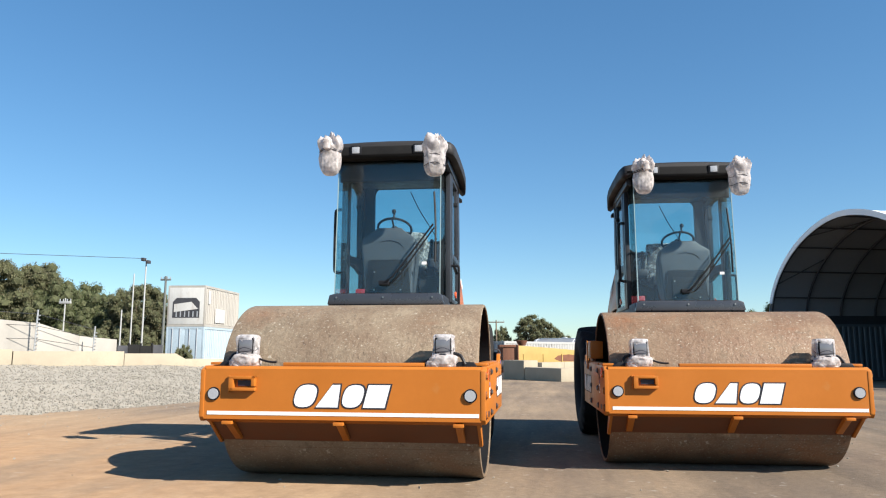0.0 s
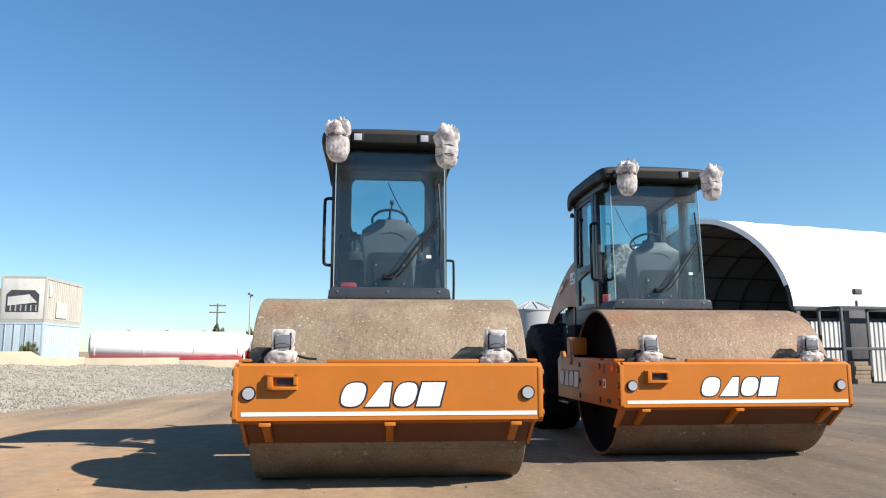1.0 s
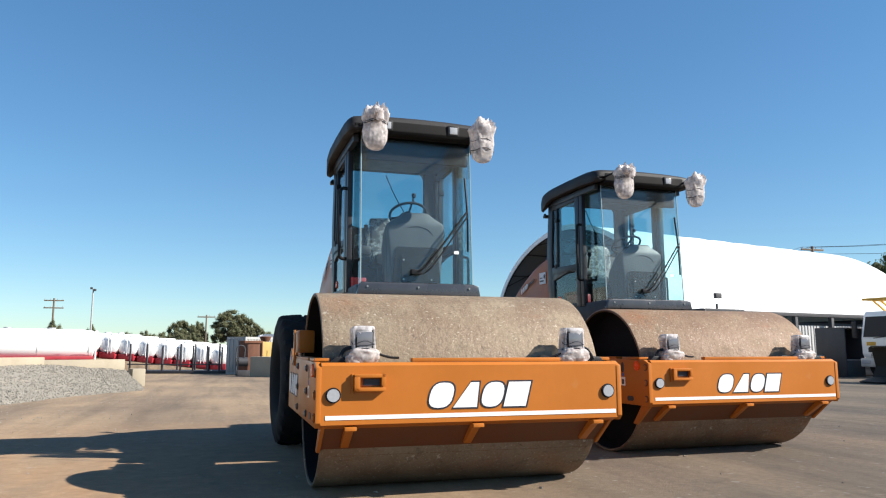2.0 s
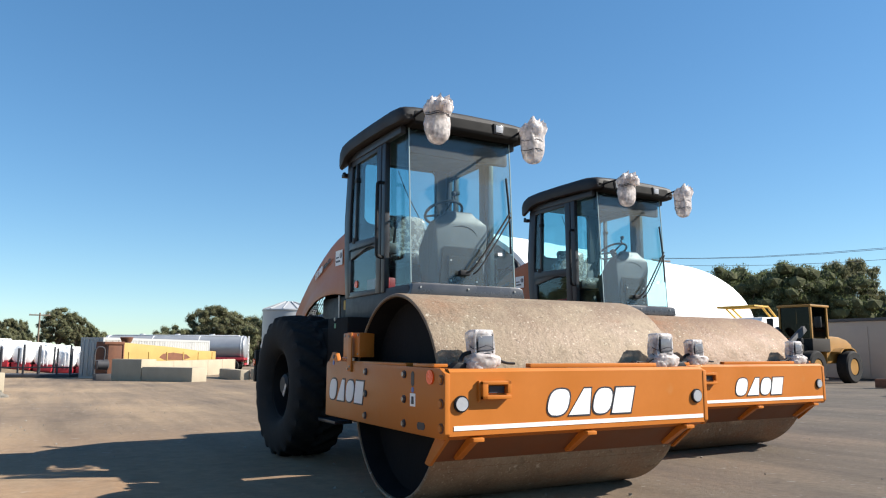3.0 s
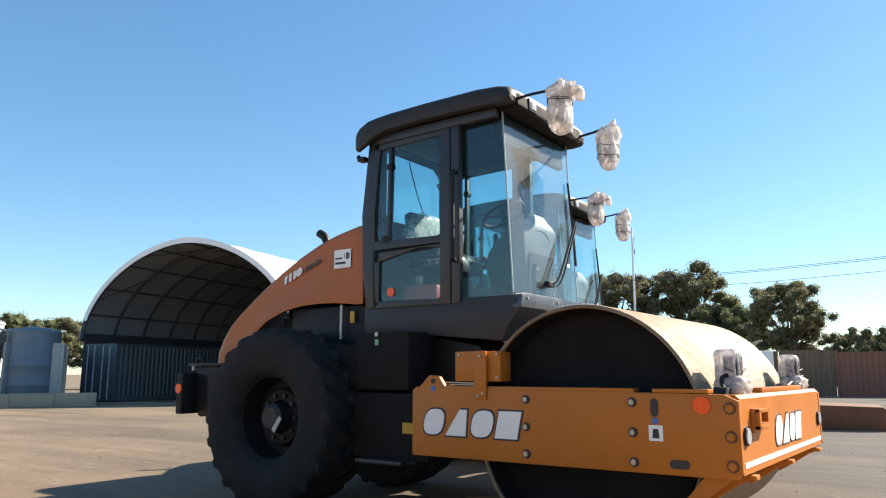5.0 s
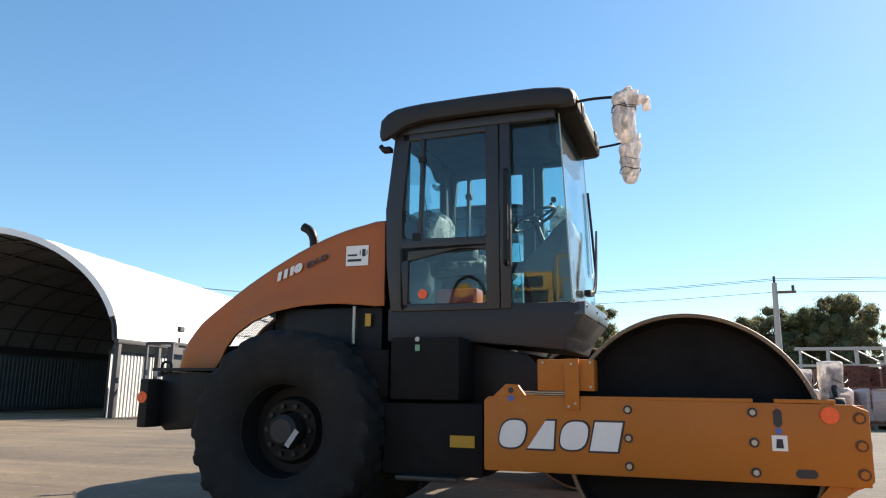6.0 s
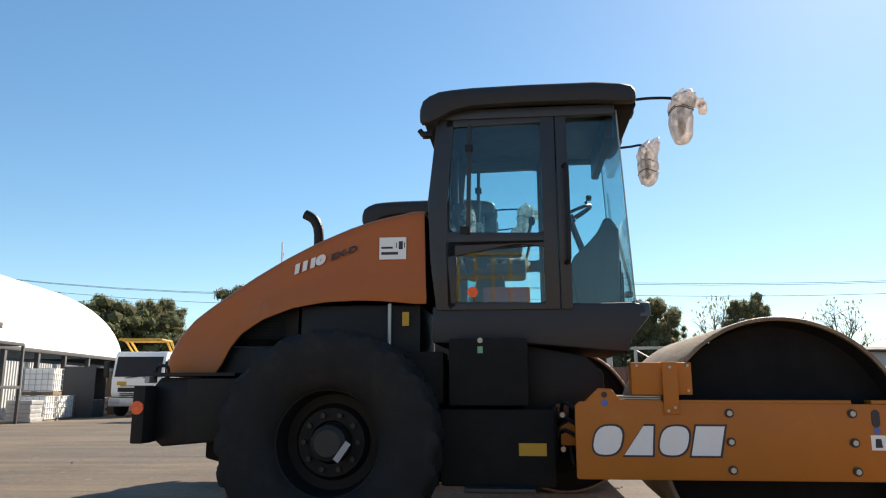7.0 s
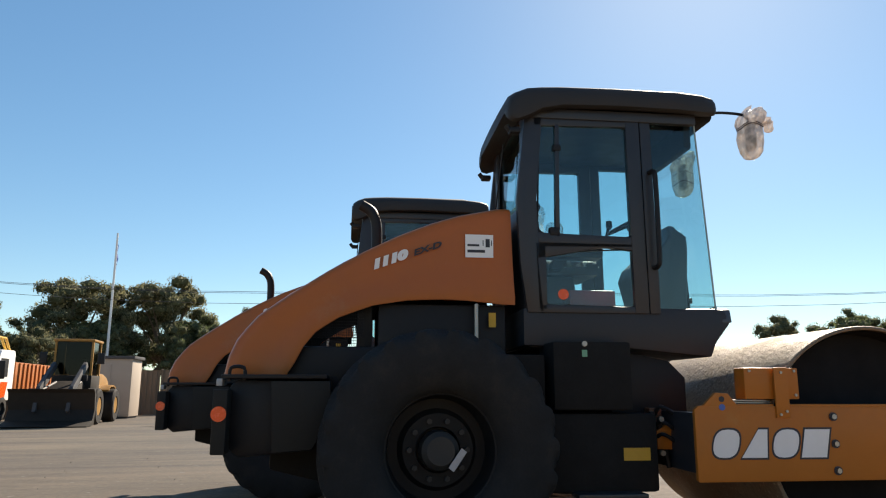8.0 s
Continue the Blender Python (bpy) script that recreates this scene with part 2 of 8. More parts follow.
SILVER = material("dull_silver_skin", (0.34, 0.35, 0.37), 0.35, metal=0.35, var=0.08, scale=1, fine=10, bump=0.02)
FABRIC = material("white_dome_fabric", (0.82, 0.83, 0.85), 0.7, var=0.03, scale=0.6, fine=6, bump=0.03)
# Underside of FABRIC; its grey carries the dimness inside the dome
SHADEDLINING = material("shaded_dome_lining", (0.23, 0.24, 0.255), 0.8, var=0.06, scale=0.6, fine=6, bump=0.03)
WORNSTEEL = material("dark_worn_steel", (0.022, 0.018, 0.015), 0.7, spec=0.25, var=0.3, scale=4, fine=30, bump=0.1)
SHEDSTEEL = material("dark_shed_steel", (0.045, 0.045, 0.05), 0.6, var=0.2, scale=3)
BLUECONT = material("blue_grey_container_steel", (0.085, 0.11, 0.125), 0.55, var=0.12, scale=1.5, fine=12, bump=0.05, dirt=((0.2, 0.13, 0.09), 0.1, 2))
PALECONT = material("pale_container_paint", (0.5, 0.5, 0.49), 0.5, var=0.08, scale=1.2, fine=10, bump=0.04, dirt=((0.3, 0.22, 0.16), 0.12, 2.5))
SKYCONT = material("faded_blue_container_paint", (0.35, 0.43, 0.48), 0.55, var=0.1, scale=1.2, fine=10, bump=0.04, dirt=((0.3, 0.24, 0.2), 0.12, 2.5))
GREYSTEEL = material("galvanised_steel", (0.42, 0.43, 0.44), 0.45, metal=0.4, var=0.1, scale=4)
SILOPAINT = material("pale_silo_paint", (0.362, 0.374, 0.387), 0.45, var=0.06, scale=1.5)
BLUETANK = material("blue_grey_tank_plastic", (0.131, 0.181, 0.225), 0.5, var=0.08, scale=1.5)
BEIGE = material("beige_cladding", (0.374, 0.312, 0.256), 0.6, var=0.07, scale=1.5, dirt=((0.3, 0.25, 0.2), 0.08, 2))
TIMBER = material("weathered_timber", (0.162, 0.118, 0.0808), 0.8, var=0.2, scale=3, fine=30, bump=0.2, stretch=(1, 1, 0.2))
BRICKRED = material("red_brown_brick", (0.156, 0.0585, 0.039), 0.85, var=0.22, scale=4, fine=30, bump=0.2)
brick_nodes = BRICKRED.node_tree
brick_base = brick_nodes.nodes["Principled BSDF"].inputs["Base Color"]
brick_geo, brick_tone, brick_range = (brick_nodes.nodes.new(k) for k in ("ShaderNodeNewGeometry", "ShaderNodeHueSaturation", "ShaderNodeMapRange"))
brick_range.inputs[3].default_value, brick_range.inputs[4].default_value = 0.75, 1.25
brick_nodes.links.new(brick_geo.outputs["Random Per Island"], brick_range.inputs[0])
brick_nodes.links.new(brick_range.outputs[0], brick_tone.inputs["Value"])
brick_nodes.links.new(brick_base.links[0].from_socket, brick_tone.inputs["Color"])
brick_nodes.links.new(brick_tone.outputs[0], brick_base)
POLEGREY = material("weathered_grey_pole", (0.13, 0.14, 0.13), 0.8, var=0.2, scale=3)
MASTPAINT = material("pale_mast_paint", (0.387, 0.387, 0.374), 0.5, var=0.06, scale=3)
CLADDING = material("grey_beige_cladding", (0.36, 0.335, 0.295), 0.6, var=0.1, scale=1.5, fine=14, bump=0.03, dirt=((0.3, 0.24, 0.19), 0.2, 2), stretch=(1, 1, 0.3))
DIRTYWHITE = material("dirty_white_panel", (0.52, 0.51, 0.48), 0.55, var=0.1, scale=1.5, fine=14, bump=0.03, dirt=((0.3, 0.24, 0.19), 0.2, 2), stretch=(1, 1, 0.4))
RUST = material("rusty_steel", (0.16, 0.065, 0.035), 0.8, var=0.3, scale=3, fine=30, bump=0.15)
LOADER = material("faded_loader_yellow", (0.281, 0.138, 0.02), 0.55, var=0.15, scale=3, dirt=((0.25, 0.15, 0.08), 0.15, 3))
TRUCKORANGE = material("truck_orange", (0.45, 0.138, 0.0312), 0.5, var=0.08, scale=3, dirt=((0.3, 0.2, 0.1), 0.1, 3))
GREEN = material("green_tank_paint", (0.12, 0.28, 0.22), 0.5, var=0.1, scale=3)
BARK = material("tree_bark", (0.16, 0.12, 0.09), 0.9, var=0.25, scale=3, fine=20, bump=0.3)
WALLRED = material("faded_red_sheet", (0.211, 0.101, 0.0741), 0.75, var=0.12, scale=1.5, fine=12, bump=0.05)
ROOFTILE = material("grey_roof_tile", (0.075, 0.066, 0.06), 0.85, spec=0.1, var=0.15, scale=3)


def leaf_material(name, a, c):
    m = bpy.data.materials.new(name)
    m.use_nodes = True
    t = m.node_tree
    b = t.nodes["Principled BSDF"]
    geo = t.nodes.new("ShaderNodeNewGeometry")
    ramp = t.nodes.new("ShaderNodeValToRGB")
    ramp.color_ramp.elements[0].color, ramp.color_ramp.elements[1].color = (*a, 1), (*c, 1)
    t.links.new(geo.outputs["Random Per Island"], ramp.inputs[0])
    t.links.new(ramp.outputs[0], b.inputs["Base Color"])
    b.inputs["Roughness"].default_value = 0.55
    tl, mx = t.nodes.new("ShaderNodeBsdfTranslucent"), t.nodes.new("ShaderNodeMixShader")
    t.links.new(ramp.outputs[0], tl.inputs[0])
    mx.inputs[0].default_value = 0.45
    t.links.new(b.outputs[0], mx.inputs[1])
    t.links.new(tl.outputs[0], mx.inputs[2])
    t.links.new(mx.outputs[0], t.nodes["Material Output"].inputs["Surface"])
    return m


LEAF_GUM = leaf_material("gum_leaves", (0.09, 0.092, 0.046), (0.25, 0.235, 0.125))
LEAF_CORE = material("crown_shade_filler", (0.085, 0.09, 0.047), 0.9, var=0.4, scale=20, fine=80, bump=0.3, spec=0.1)
LEAF_GREEN = leaf_material("dark_green_leaves", (0.05, 0.07, 0.03), (0.18, 0.205, 0.085))


def ground_material():
    """Compacted dirt over old asphalt: brown dust patches, grey worn tracks, grit."""
    m = bpy.data.materials.new("dusty_yard_surface")
    m.use_nodes = True
    t = m.node_tree
    b = t.nodes["Principled BSDF"]
    co = t.nodes.new("ShaderNodeTexCoord")

    def tex(sc, detail, rgh=0.6, st=(1, 1, 1), rot=0.0):
        mp = t.nodes.new("ShaderNodeMapping")
        mp.inputs["Scale"].default_value = st
        mp.inputs["Rotation"].default_value = (0, 0, rot)
        t.links.new(co.outputs["Object"], mp.inputs[0])
        n = t.nodes.new("ShaderNodeTexNoise")
        n.inputs["Scale"].default_value, n.inputs["Detail"].default_value, n.inputs["Roughness"].default_value = sc, detail, rgh
        t.links.new(mp.outputs[0], n.inputs["Vector"])
        return n.outputs["Fac"]

    def ramp(src, *stops):
        n = t.nodes.new("ShaderNodeValToRGB")
        while len(n.color_ramp.elements) < len(stops):
            n.color_ramp.elements.new(0.5)
        for el, (p, c) in zip(n.color_ramp.elements, stops):
            el.position, el.color = p, (*c, 1)
        t.links.new(src, n.inputs[0])
        return n.outputs[0]

    def mix(fac, a, c, how="MIX"):
        n = t.nodes.new("ShaderNodeMix")
        n.data_type, n.blend_type = "RGBA", how
        for k, v in ((0, fac), (6, a), (7, c)):
            if isinstance(v, float):
                n.inputs[k].default_value = v
            else:
                t.links.new(v, n.inputs[k])
        return n.outputs[2]

    broad = ramp(tex(0.16, 6), (0.32, (0.141, 0.105, 0.0749)), (0.5, (0.206, 0.15, 0.0984)), (0.68, (0.268, 0.197, 0.125)))
    tracks = ramp(tex(0.5, 4, 0.6, (1, 0.12, 1), 0.5), (0.4, (0.72, 0.72, 0.74)), (0.62, (1.16, 1.14, 1.1)))
    grit = ramp(tex(14, 6, 0.75), (0.3, (0.7, 0.69, 0.68)), (0.55, (1.0, 1.0, 1.0)), (0.75, (1.35, 1.32, 1.28)))
    fine = ramp(tex(2.2, 5, 0.65, (1, 0.08, 1), 1.1), (0.36, (0.74, 0.73, 0.72)), (0.5, (1.0, 1.0, 1.0)), (0.66, (1.16, 1.14, 1.1)))
    stain = ramp(tex(0.33, 6, 0.7, (1, 0.5, 1), 0.2), (0.3, (0.5, 0.5, 0.52)), (0.42, (1, 1, 1)))
    spots = ramp(tex(1.6, 5, 0.7), (0.3, (0.72, 0.72, 0.73)), (0.45, (1, 1, 1)))
    c = mix(0.8, broad, tracks, "MULTIPLY")
    c = mix(0.9, c, grit, "MULTIPLY")
    c = mix(0.8, c, spots, "MULTIPLY")
    c = mix(0.8, c, fine, "MULTIPLY")
    c = mix(0.7, c, stain, "MULTIPLY")
    chips = t.nodes.new("ShaderNodeMapRange")
    chips.inputs[1].default_value, chips.inputs[2].default_value, chips.inputs[4].default_value = 0.68, 0.72, 0.6
    t.links.new(tex(9, 2, 0.5), chips.inputs[0])
    pale = ramp(tex(3, 2), (0.0, (0.30, 0.27, 0.22)), (1.0, (0.36, 0.33, 0.28)))
    c = mix(chips.outputs[0], c, pale)
    # loose earth washed down from the gravel bank
    sep, mr, ad = (t.nodes.new(k) for k in ("ShaderNodeSeparateXYZ", "ShaderNodeMapRange", "ShaderNodeMath"))
    t.links.new(co.outputs["Object"], sep.inputs[0])
    mr.inputs[1].default_value, mr.inputs[2].default_value = 2.0, -2.0
    t.links.new(sep.outputs["X"], mr.inputs[0])
    my, mm = t.nodes.new("ShaderNodeMapRange"), t.nodes.new("ShaderNodeMath")
    my.inputs[1].default_value, my.inputs[2].default_value = 7.0, 1.0
    t.links.new(sep.outputs["Y"], my.inputs[0])
    mm.operation = "MULTIPLY"
    t.links.new(mr.outputs[0], mm.inputs[0])
    t.links.new(my.outputs[0], mm.inputs[1])
    ad.operation, ad.use_clamp = "MULTIPLY", True
    t.links.new(mm.outputs[0], ad.inputs[0])
    t.links.new(ramp(tex(0.45, 7, 0.7, (1, 0.35, 1), 0.35), (0.3, (0, 0, 0)), (0.52, (1, 1, 1))), ad.inputs[1])
    earth = ramp(tex(5, 7, 0.75), (0.3, (0.169, 0.0968, 0.0486)), (0.7, (0.294, 0.187, 0.103)))
    c = mix(ad.outputs[0], c, earth)
    t.links.new(c, b.inputs["Base Color"])
    b.inputs["Roughness"].default_value = 0.9
    b.inputs["Diffuse Roughness"].default_value = 1.0
    bp = t.nodes.new("ShaderNodeBump")
    bp.inputs["Strength"].default_value, bp.inputs["Distance"].default_value = 0.45, 0.03
    t.links.new(tex(18, 8, 0.75), bp.inputs["Height"])
    t.links.new(bp.outputs[0], b.inputs["Normal"])
    return m


YARD = ground_material()
GRAVEL = material("pale_grey_gravel", (0.237, 0.215, 0.178), 0.9, var=0.16, scale=5, fine=45, bump=0.4, dirt=((0.3, 0.24, 0.17), 0.12, 1.2))
GRAVEL.node_tree.nodes["Principled BSDF"].inputs["Diffuse Roughness"].default_value = 1.0
STONE = material("crushed_stone", (0.256, 0.234, 0.197), 0.9, var=0.25, scale=14, fine=60, bump=0.3)


# ---- builders ----
def geom(fill, *args, **kw):
    bm = bmesh.new()
    fill(bm, *args, **kw)
    return bm


def merge(bm, other, m=None):
    """Adds the geometry of another bmesh, moved by m."""
    me = bpy.data.meshes.new("t")
    if m is not None:
        bmesh.ops.transform(other, matrix=m, verts=other.verts)
    other.to_mesh(me)
    other.free()
    bm.from_mesh(me)
    bpy.data.meshes.remove(me)
    return bm


def box(bm, x0, x1, y0, y1, z0, z1, bevel=0.0, m=None):
    b = bmesh.new()
    bmesh.ops.create_cube(b, size=1.0)
    for v in b.verts:
        v.co = Vector(((x0 + x1) / 2 + v.co.x * (x1 - x0), (y0 + y1) / 2 + v.co.y * (y1 - y0), (z0 + z1) / 2 + v.co.z * (z1 - z0)))
    if bevel:
        bmesh.ops.bevel(b, geom=b.edges[:], offset=bevel, segments=2, affect="EDGES", profile=0.6)
    return merge(bm, b, m)


def prism(bm, pts, axis, a0, a1, bevel=0.0, m=None, seg=2):
    """A polygon pushed along an axis. pts: (y, z) for x, (x, z) for y, (x, y) for z."""
    b = bmesh.new()

    def at(p, a):
        return (a, p[0], p[1]) if axis == "x" else (p[0], a, p[1]) if axis == "y" else (p[0], p[1], a)

    lo, hi = [b.verts.new(at(p, a0)) for p in pts], [b.verts.new(at(p, a1)) for p in pts]
    b.faces.new(lo)
    b.faces.new(hi)
    n = len(pts)
    for k in range(n):
        b.faces.new((lo[k], lo[(k + 1) % n], hi[(k + 1) % n], hi[k]))
    bmesh.ops.recalc_face_normals(b, faces=b.faces[:])
    if bevel:
        bmesh.ops.bevel(b, geom=b.edges[:], offset=bevel, segments=seg, affect="EDGES", profile=0.6, clamp_overlap=True)
    return merge(bm, b, m)


def rod(bm, p0, p1, r, r2=None, seg=12):
    p0, p1 = Vector(p0), Vector(p1)
    b = bmesh.new()
    bmesh.ops.create_cone(b, cap_ends=True, segments=seg, radius1=r, radius2=r if r2 is None else r2, depth=(p1 - p0).length)
    turn = (p1 - p0).to_track_quat("Z", "Y").to_matrix().to_4x4()
    return merge(bm, b, Matrix.Translation((p0 + p1) / 2) @ turn)


def tube(bm, pts, r, seg=8, steps=5):
    """A bent round bar through the points."""
    pts = [Vector(p) for p in pts]
    line = []
    for k in range(len(pts) - 1):
        a, p, q, d = pts[max(0, k - 1)], pts[k], pts[k + 1], pts[min(len(pts) - 1, k + 2)]
        for s in range(steps):
            u = s / steps
            line.append(0.5 * ((2 * p) + (q - a) * u + (2 * a - 5 * p + 4 * q - d) * u * u + (3 * p - a - 3 * q + d) * u ** 3))
    line.append(pts[-1])
    rings, up = [], Vector((0.13, 0.31, 0.94))
    for k, p in enumerate(line):
        d = (line[min(k + 1, len(line) - 1)] - line[max(k - 1, 0)]).normalized()
        s = d.cross(up).normalized()
        w = s.cross(d)
        rr = r[0] + (r[1] - r[0]) * k / (len(line) - 1) if isinstance(r, tuple) else r
        rings.append([bm.verts.new(p + rr * (math.cos(6.2832 * j / seg) * s + math.sin(6.2832 * j / seg) * w)) for j in range(seg)])
    for a, c in zip(rings, rings[1:]):
        for j in range(seg):
            bm.faces.new((a[j], a[(j + 1) % seg], c[(j + 1) % seg], c[j]))
    bm.faces.new(rings[0][::-1])
    bm.faces.new(rings[-1])
    return bm


def lathe(bm, prof, axis="x", centre=(0, 0, 0), seg=64):
    """A profile of (radius, along) turned round an axis; radius 0 closes it."""
    rings = []
    for r, a in prof:
        ring = []
        for j in range(1 if r < 1e-6 else seg):
            c, s = r * math.cos(6.28318531 * j / seg), r * math.sin(6.28318531 * j / seg)
            p = (a, c, s) if axis == "x" else (c, a, s) if axis == "y" else (c, s, a)
            ring.append(bm.verts.new(Vector(p) + Vector(centre)))
        rings.append(ring)
    new_faces = []
    for a, c in zip(rings, rings[1:]):
        for j in range(seg):
            q = [a[j % len(a)], a[(j + 1) % len(a)], c[(j + 1) % len(c)], c[j % len(c)]]
            q = [v for k, v in enumerate(q) if v not in q[:k]]
            if len(q) > 2:
                new_faces.append(bm.faces.new(q))
    bmesh.ops.recalc_face_normals(bm, faces=new_faces)
    return bm


def disc(bm, centre, way, r, thick, seg=24):
    c, d = Vector(centre), Vector(way).normalized()
    return rod(bm, c - d * thick / 2, c + d * thick / 2, r, seg=seg)


def finish(name, bm, mat, smooth=40):
    me = bpy.data.meshes.new(name)
    bm.to_mesh(me)
    bm.free()
    me.materials.append(mat)
    if smooth:
        me.polygons.foreach_set("use_smooth", [True] * len(me.polygons))
        me.set_sharp_from_angle(angle=radians(smooth))
    return me


def part(name, bm, mat, parent, label="", smooth=40):
    """Links a bmesh as one mesh under a thing or under a part."""
    ob = new(name, finish(name, bm, mat, smooth))
    ob.parent = parent
    return tagged(ob, label)


def thing(name, label, category, m=None, group="", kind=""):
    ob = new(name)
    if m is not None:
        ob.matrix_basis = m
    return tagged(ob, label, category, group, kind)


def piece(name, bm, mat, label, category="", kind="", group="", m=None, smooth=40):
    ob = new(name, finish(name, bm, mat, smooth))
    if m is not None:
        ob.matrix_basis = m
    return tagged(ob, label, category, group, kind)


SLOPE = -0.012


def gz(x, y):
    return SLOPE * 80 * math.tanh(y / 80)


# ---- road rollers ----
def film_bag(bm, centre, w, d, h, seed, tail=0.0, square=0.75):
    """A crumpled film bag: a soft body with pleats that run up into a loose ragged top."""
    b = bmesh.new()
    bmesh.ops.create_icosphere(b, subdivisions=4, radius=1.0)
    off = Vector((seed * 7.3, seed * 3.1, seed * 5.7))
    for v in b.verts:
        c = v.co.copy()
        q = Vector([math.copysign(abs(a) ** (square * 0.7 if tail and k3 == 2 else square), a) for k3, a in enumerate(c)])
        a, zz = math.atan2(c.y, c.x), q.z
        loose = max(0.0, min(1.0, (zz - 0.3) / 0.4)) if tail else 0.3
        pleat = math.sin(a * 7 + 5 * noise.noise(Vector((a, zz * 1.5, seed)))) * (0.03 + 0.10 * loose)
        lump = noise.noise(q * 1.7 + off) * 0.14 + noise.noise(q * 4.5 + off) * 0.05
        k = (1.0 + (0.13 * zz if tail else 0.0)) * (1 + pleat + lump)
        k *= 1.0 - (0.13 * math.exp(-((zz - 0.4) / 0.16) ** 2) if tail else 0.0)
        p = Vector((q.x * w * k, q.y * d * k, q.z * h))
        if tail and zz > 0.5:
            up = (zz - 0.5) / 0.5
            fr = 0.3 + abs(noise.noise(Vector((math.cos(a) * 2.5, math.sin(a) * 2.5, seed)))) * 2.2
            p.z += tail * up * fr
            p.x += q.x * w * 0.25 * up
            p.y += q.y * d * 0.25 * up - tail * up * fr * 0.6
        v.co = p + Vector(centre)
    merge(bm, b)


def band(bm, centre, w, d, z, thick=0.012):
    cx, cy, cz = centre
    ring = [(cx + w * math.cos(a) * 1.02, cy + d * math.sin(a) * 1.02, cz + z + 0.012 * math.sin(3 * a)) for a in [k * 6.2832 / 18 for k in range(19)]]
    tube(bm, ring, thick, 6, 1)


def seal(bm, outer, inset, rad, axis, a0, a1):
    """A four-sided moulding with a rounded opening, pushed along an axis."""
    cx, cy = sum(p[0] for p in outer) / 4, sum(p[1] for p in outer) / 4
    inner = []
    for k in range(4):
        p = Vector(outer[k])
        d0, d1 = (Vector(outer[k - 1]) - p).normalized(), (Vector(outer[(k + 1) % 4]) - p).normalized()
        p = p + (d0 + d1) * inset
        a, c = p + d0 * rad, p + d1 * rad
        inner.append([a.lerp(p, u).lerp(p.lerp(c, u), u) for u in (0, 0.2, 0.4, 0.6, 0.8, 1)])

    def at(p, h):
        return (h, p[0], p[1]) if axis == "x" else (p[0], h, p[1])

    layers = []
    for h in (a0, a1):
        layers.append(([bm.verts.new(at(p, h)) for p in outer], [[bm.verts.new(at(p, h)) for p in arc] for arc in inner]))
    for o, arcs in layers:
        for k in range(4):
            for i in range(5):
                bm.faces.new((o[k], arcs[k][i], arcs[k][i + 1]))
            n = (k + 1) % 4
            bm.faces.new((o[k], arcs[k][5], arcs[n][0], o[n]))
    (o0, i0), (o1, i1) = layers
    r0, r1 = [v for a in i0 for v in a], [v for a in i1 for v in a]
    for k in range(len(r0)):
        n = (k + 1) % len(r0)
        bm.faces.new((r0[k], r0[n], r1[n], r1[k]))
    bmesh.ops.recalc_face_normals(bm, faces=bm.faces[:])


def badge_shape(bm, kind, u0, u1, v0, v1, lean, a0, a1, axis, flip=False):
    """A plain leaning shape: oval, wedge, oval or block, pushed along an axis."""
    w, h = u1 - u0, v1 - v0
    if kind in (0, 2):
        e = 0.75
        pts = []
        for k in range(20):
            c, q = math.cos(k * 0.314159), math.sin(k * 0.314159)
            pts.append((0.5 + 0.5 * math.copysign(abs(c) ** e, c), 0.5 + 0.5 * math.copysign(abs(q) ** e, q)))
    elif kind == 1:
        pts = [(0, 0), (1, 0), (0.86, 1), (0.5, 1)] if not flip else [(0, 0), (1, 0), (0.5, 1), (0.14, 1)]
    else:
        pts = [(0, 0), (1, 0), (1, 1), (0, 1)]
    prism(bm, [(u0 + w * p + lean * q, v0 + h * q) for p, q in pts], axis, a0, a1)


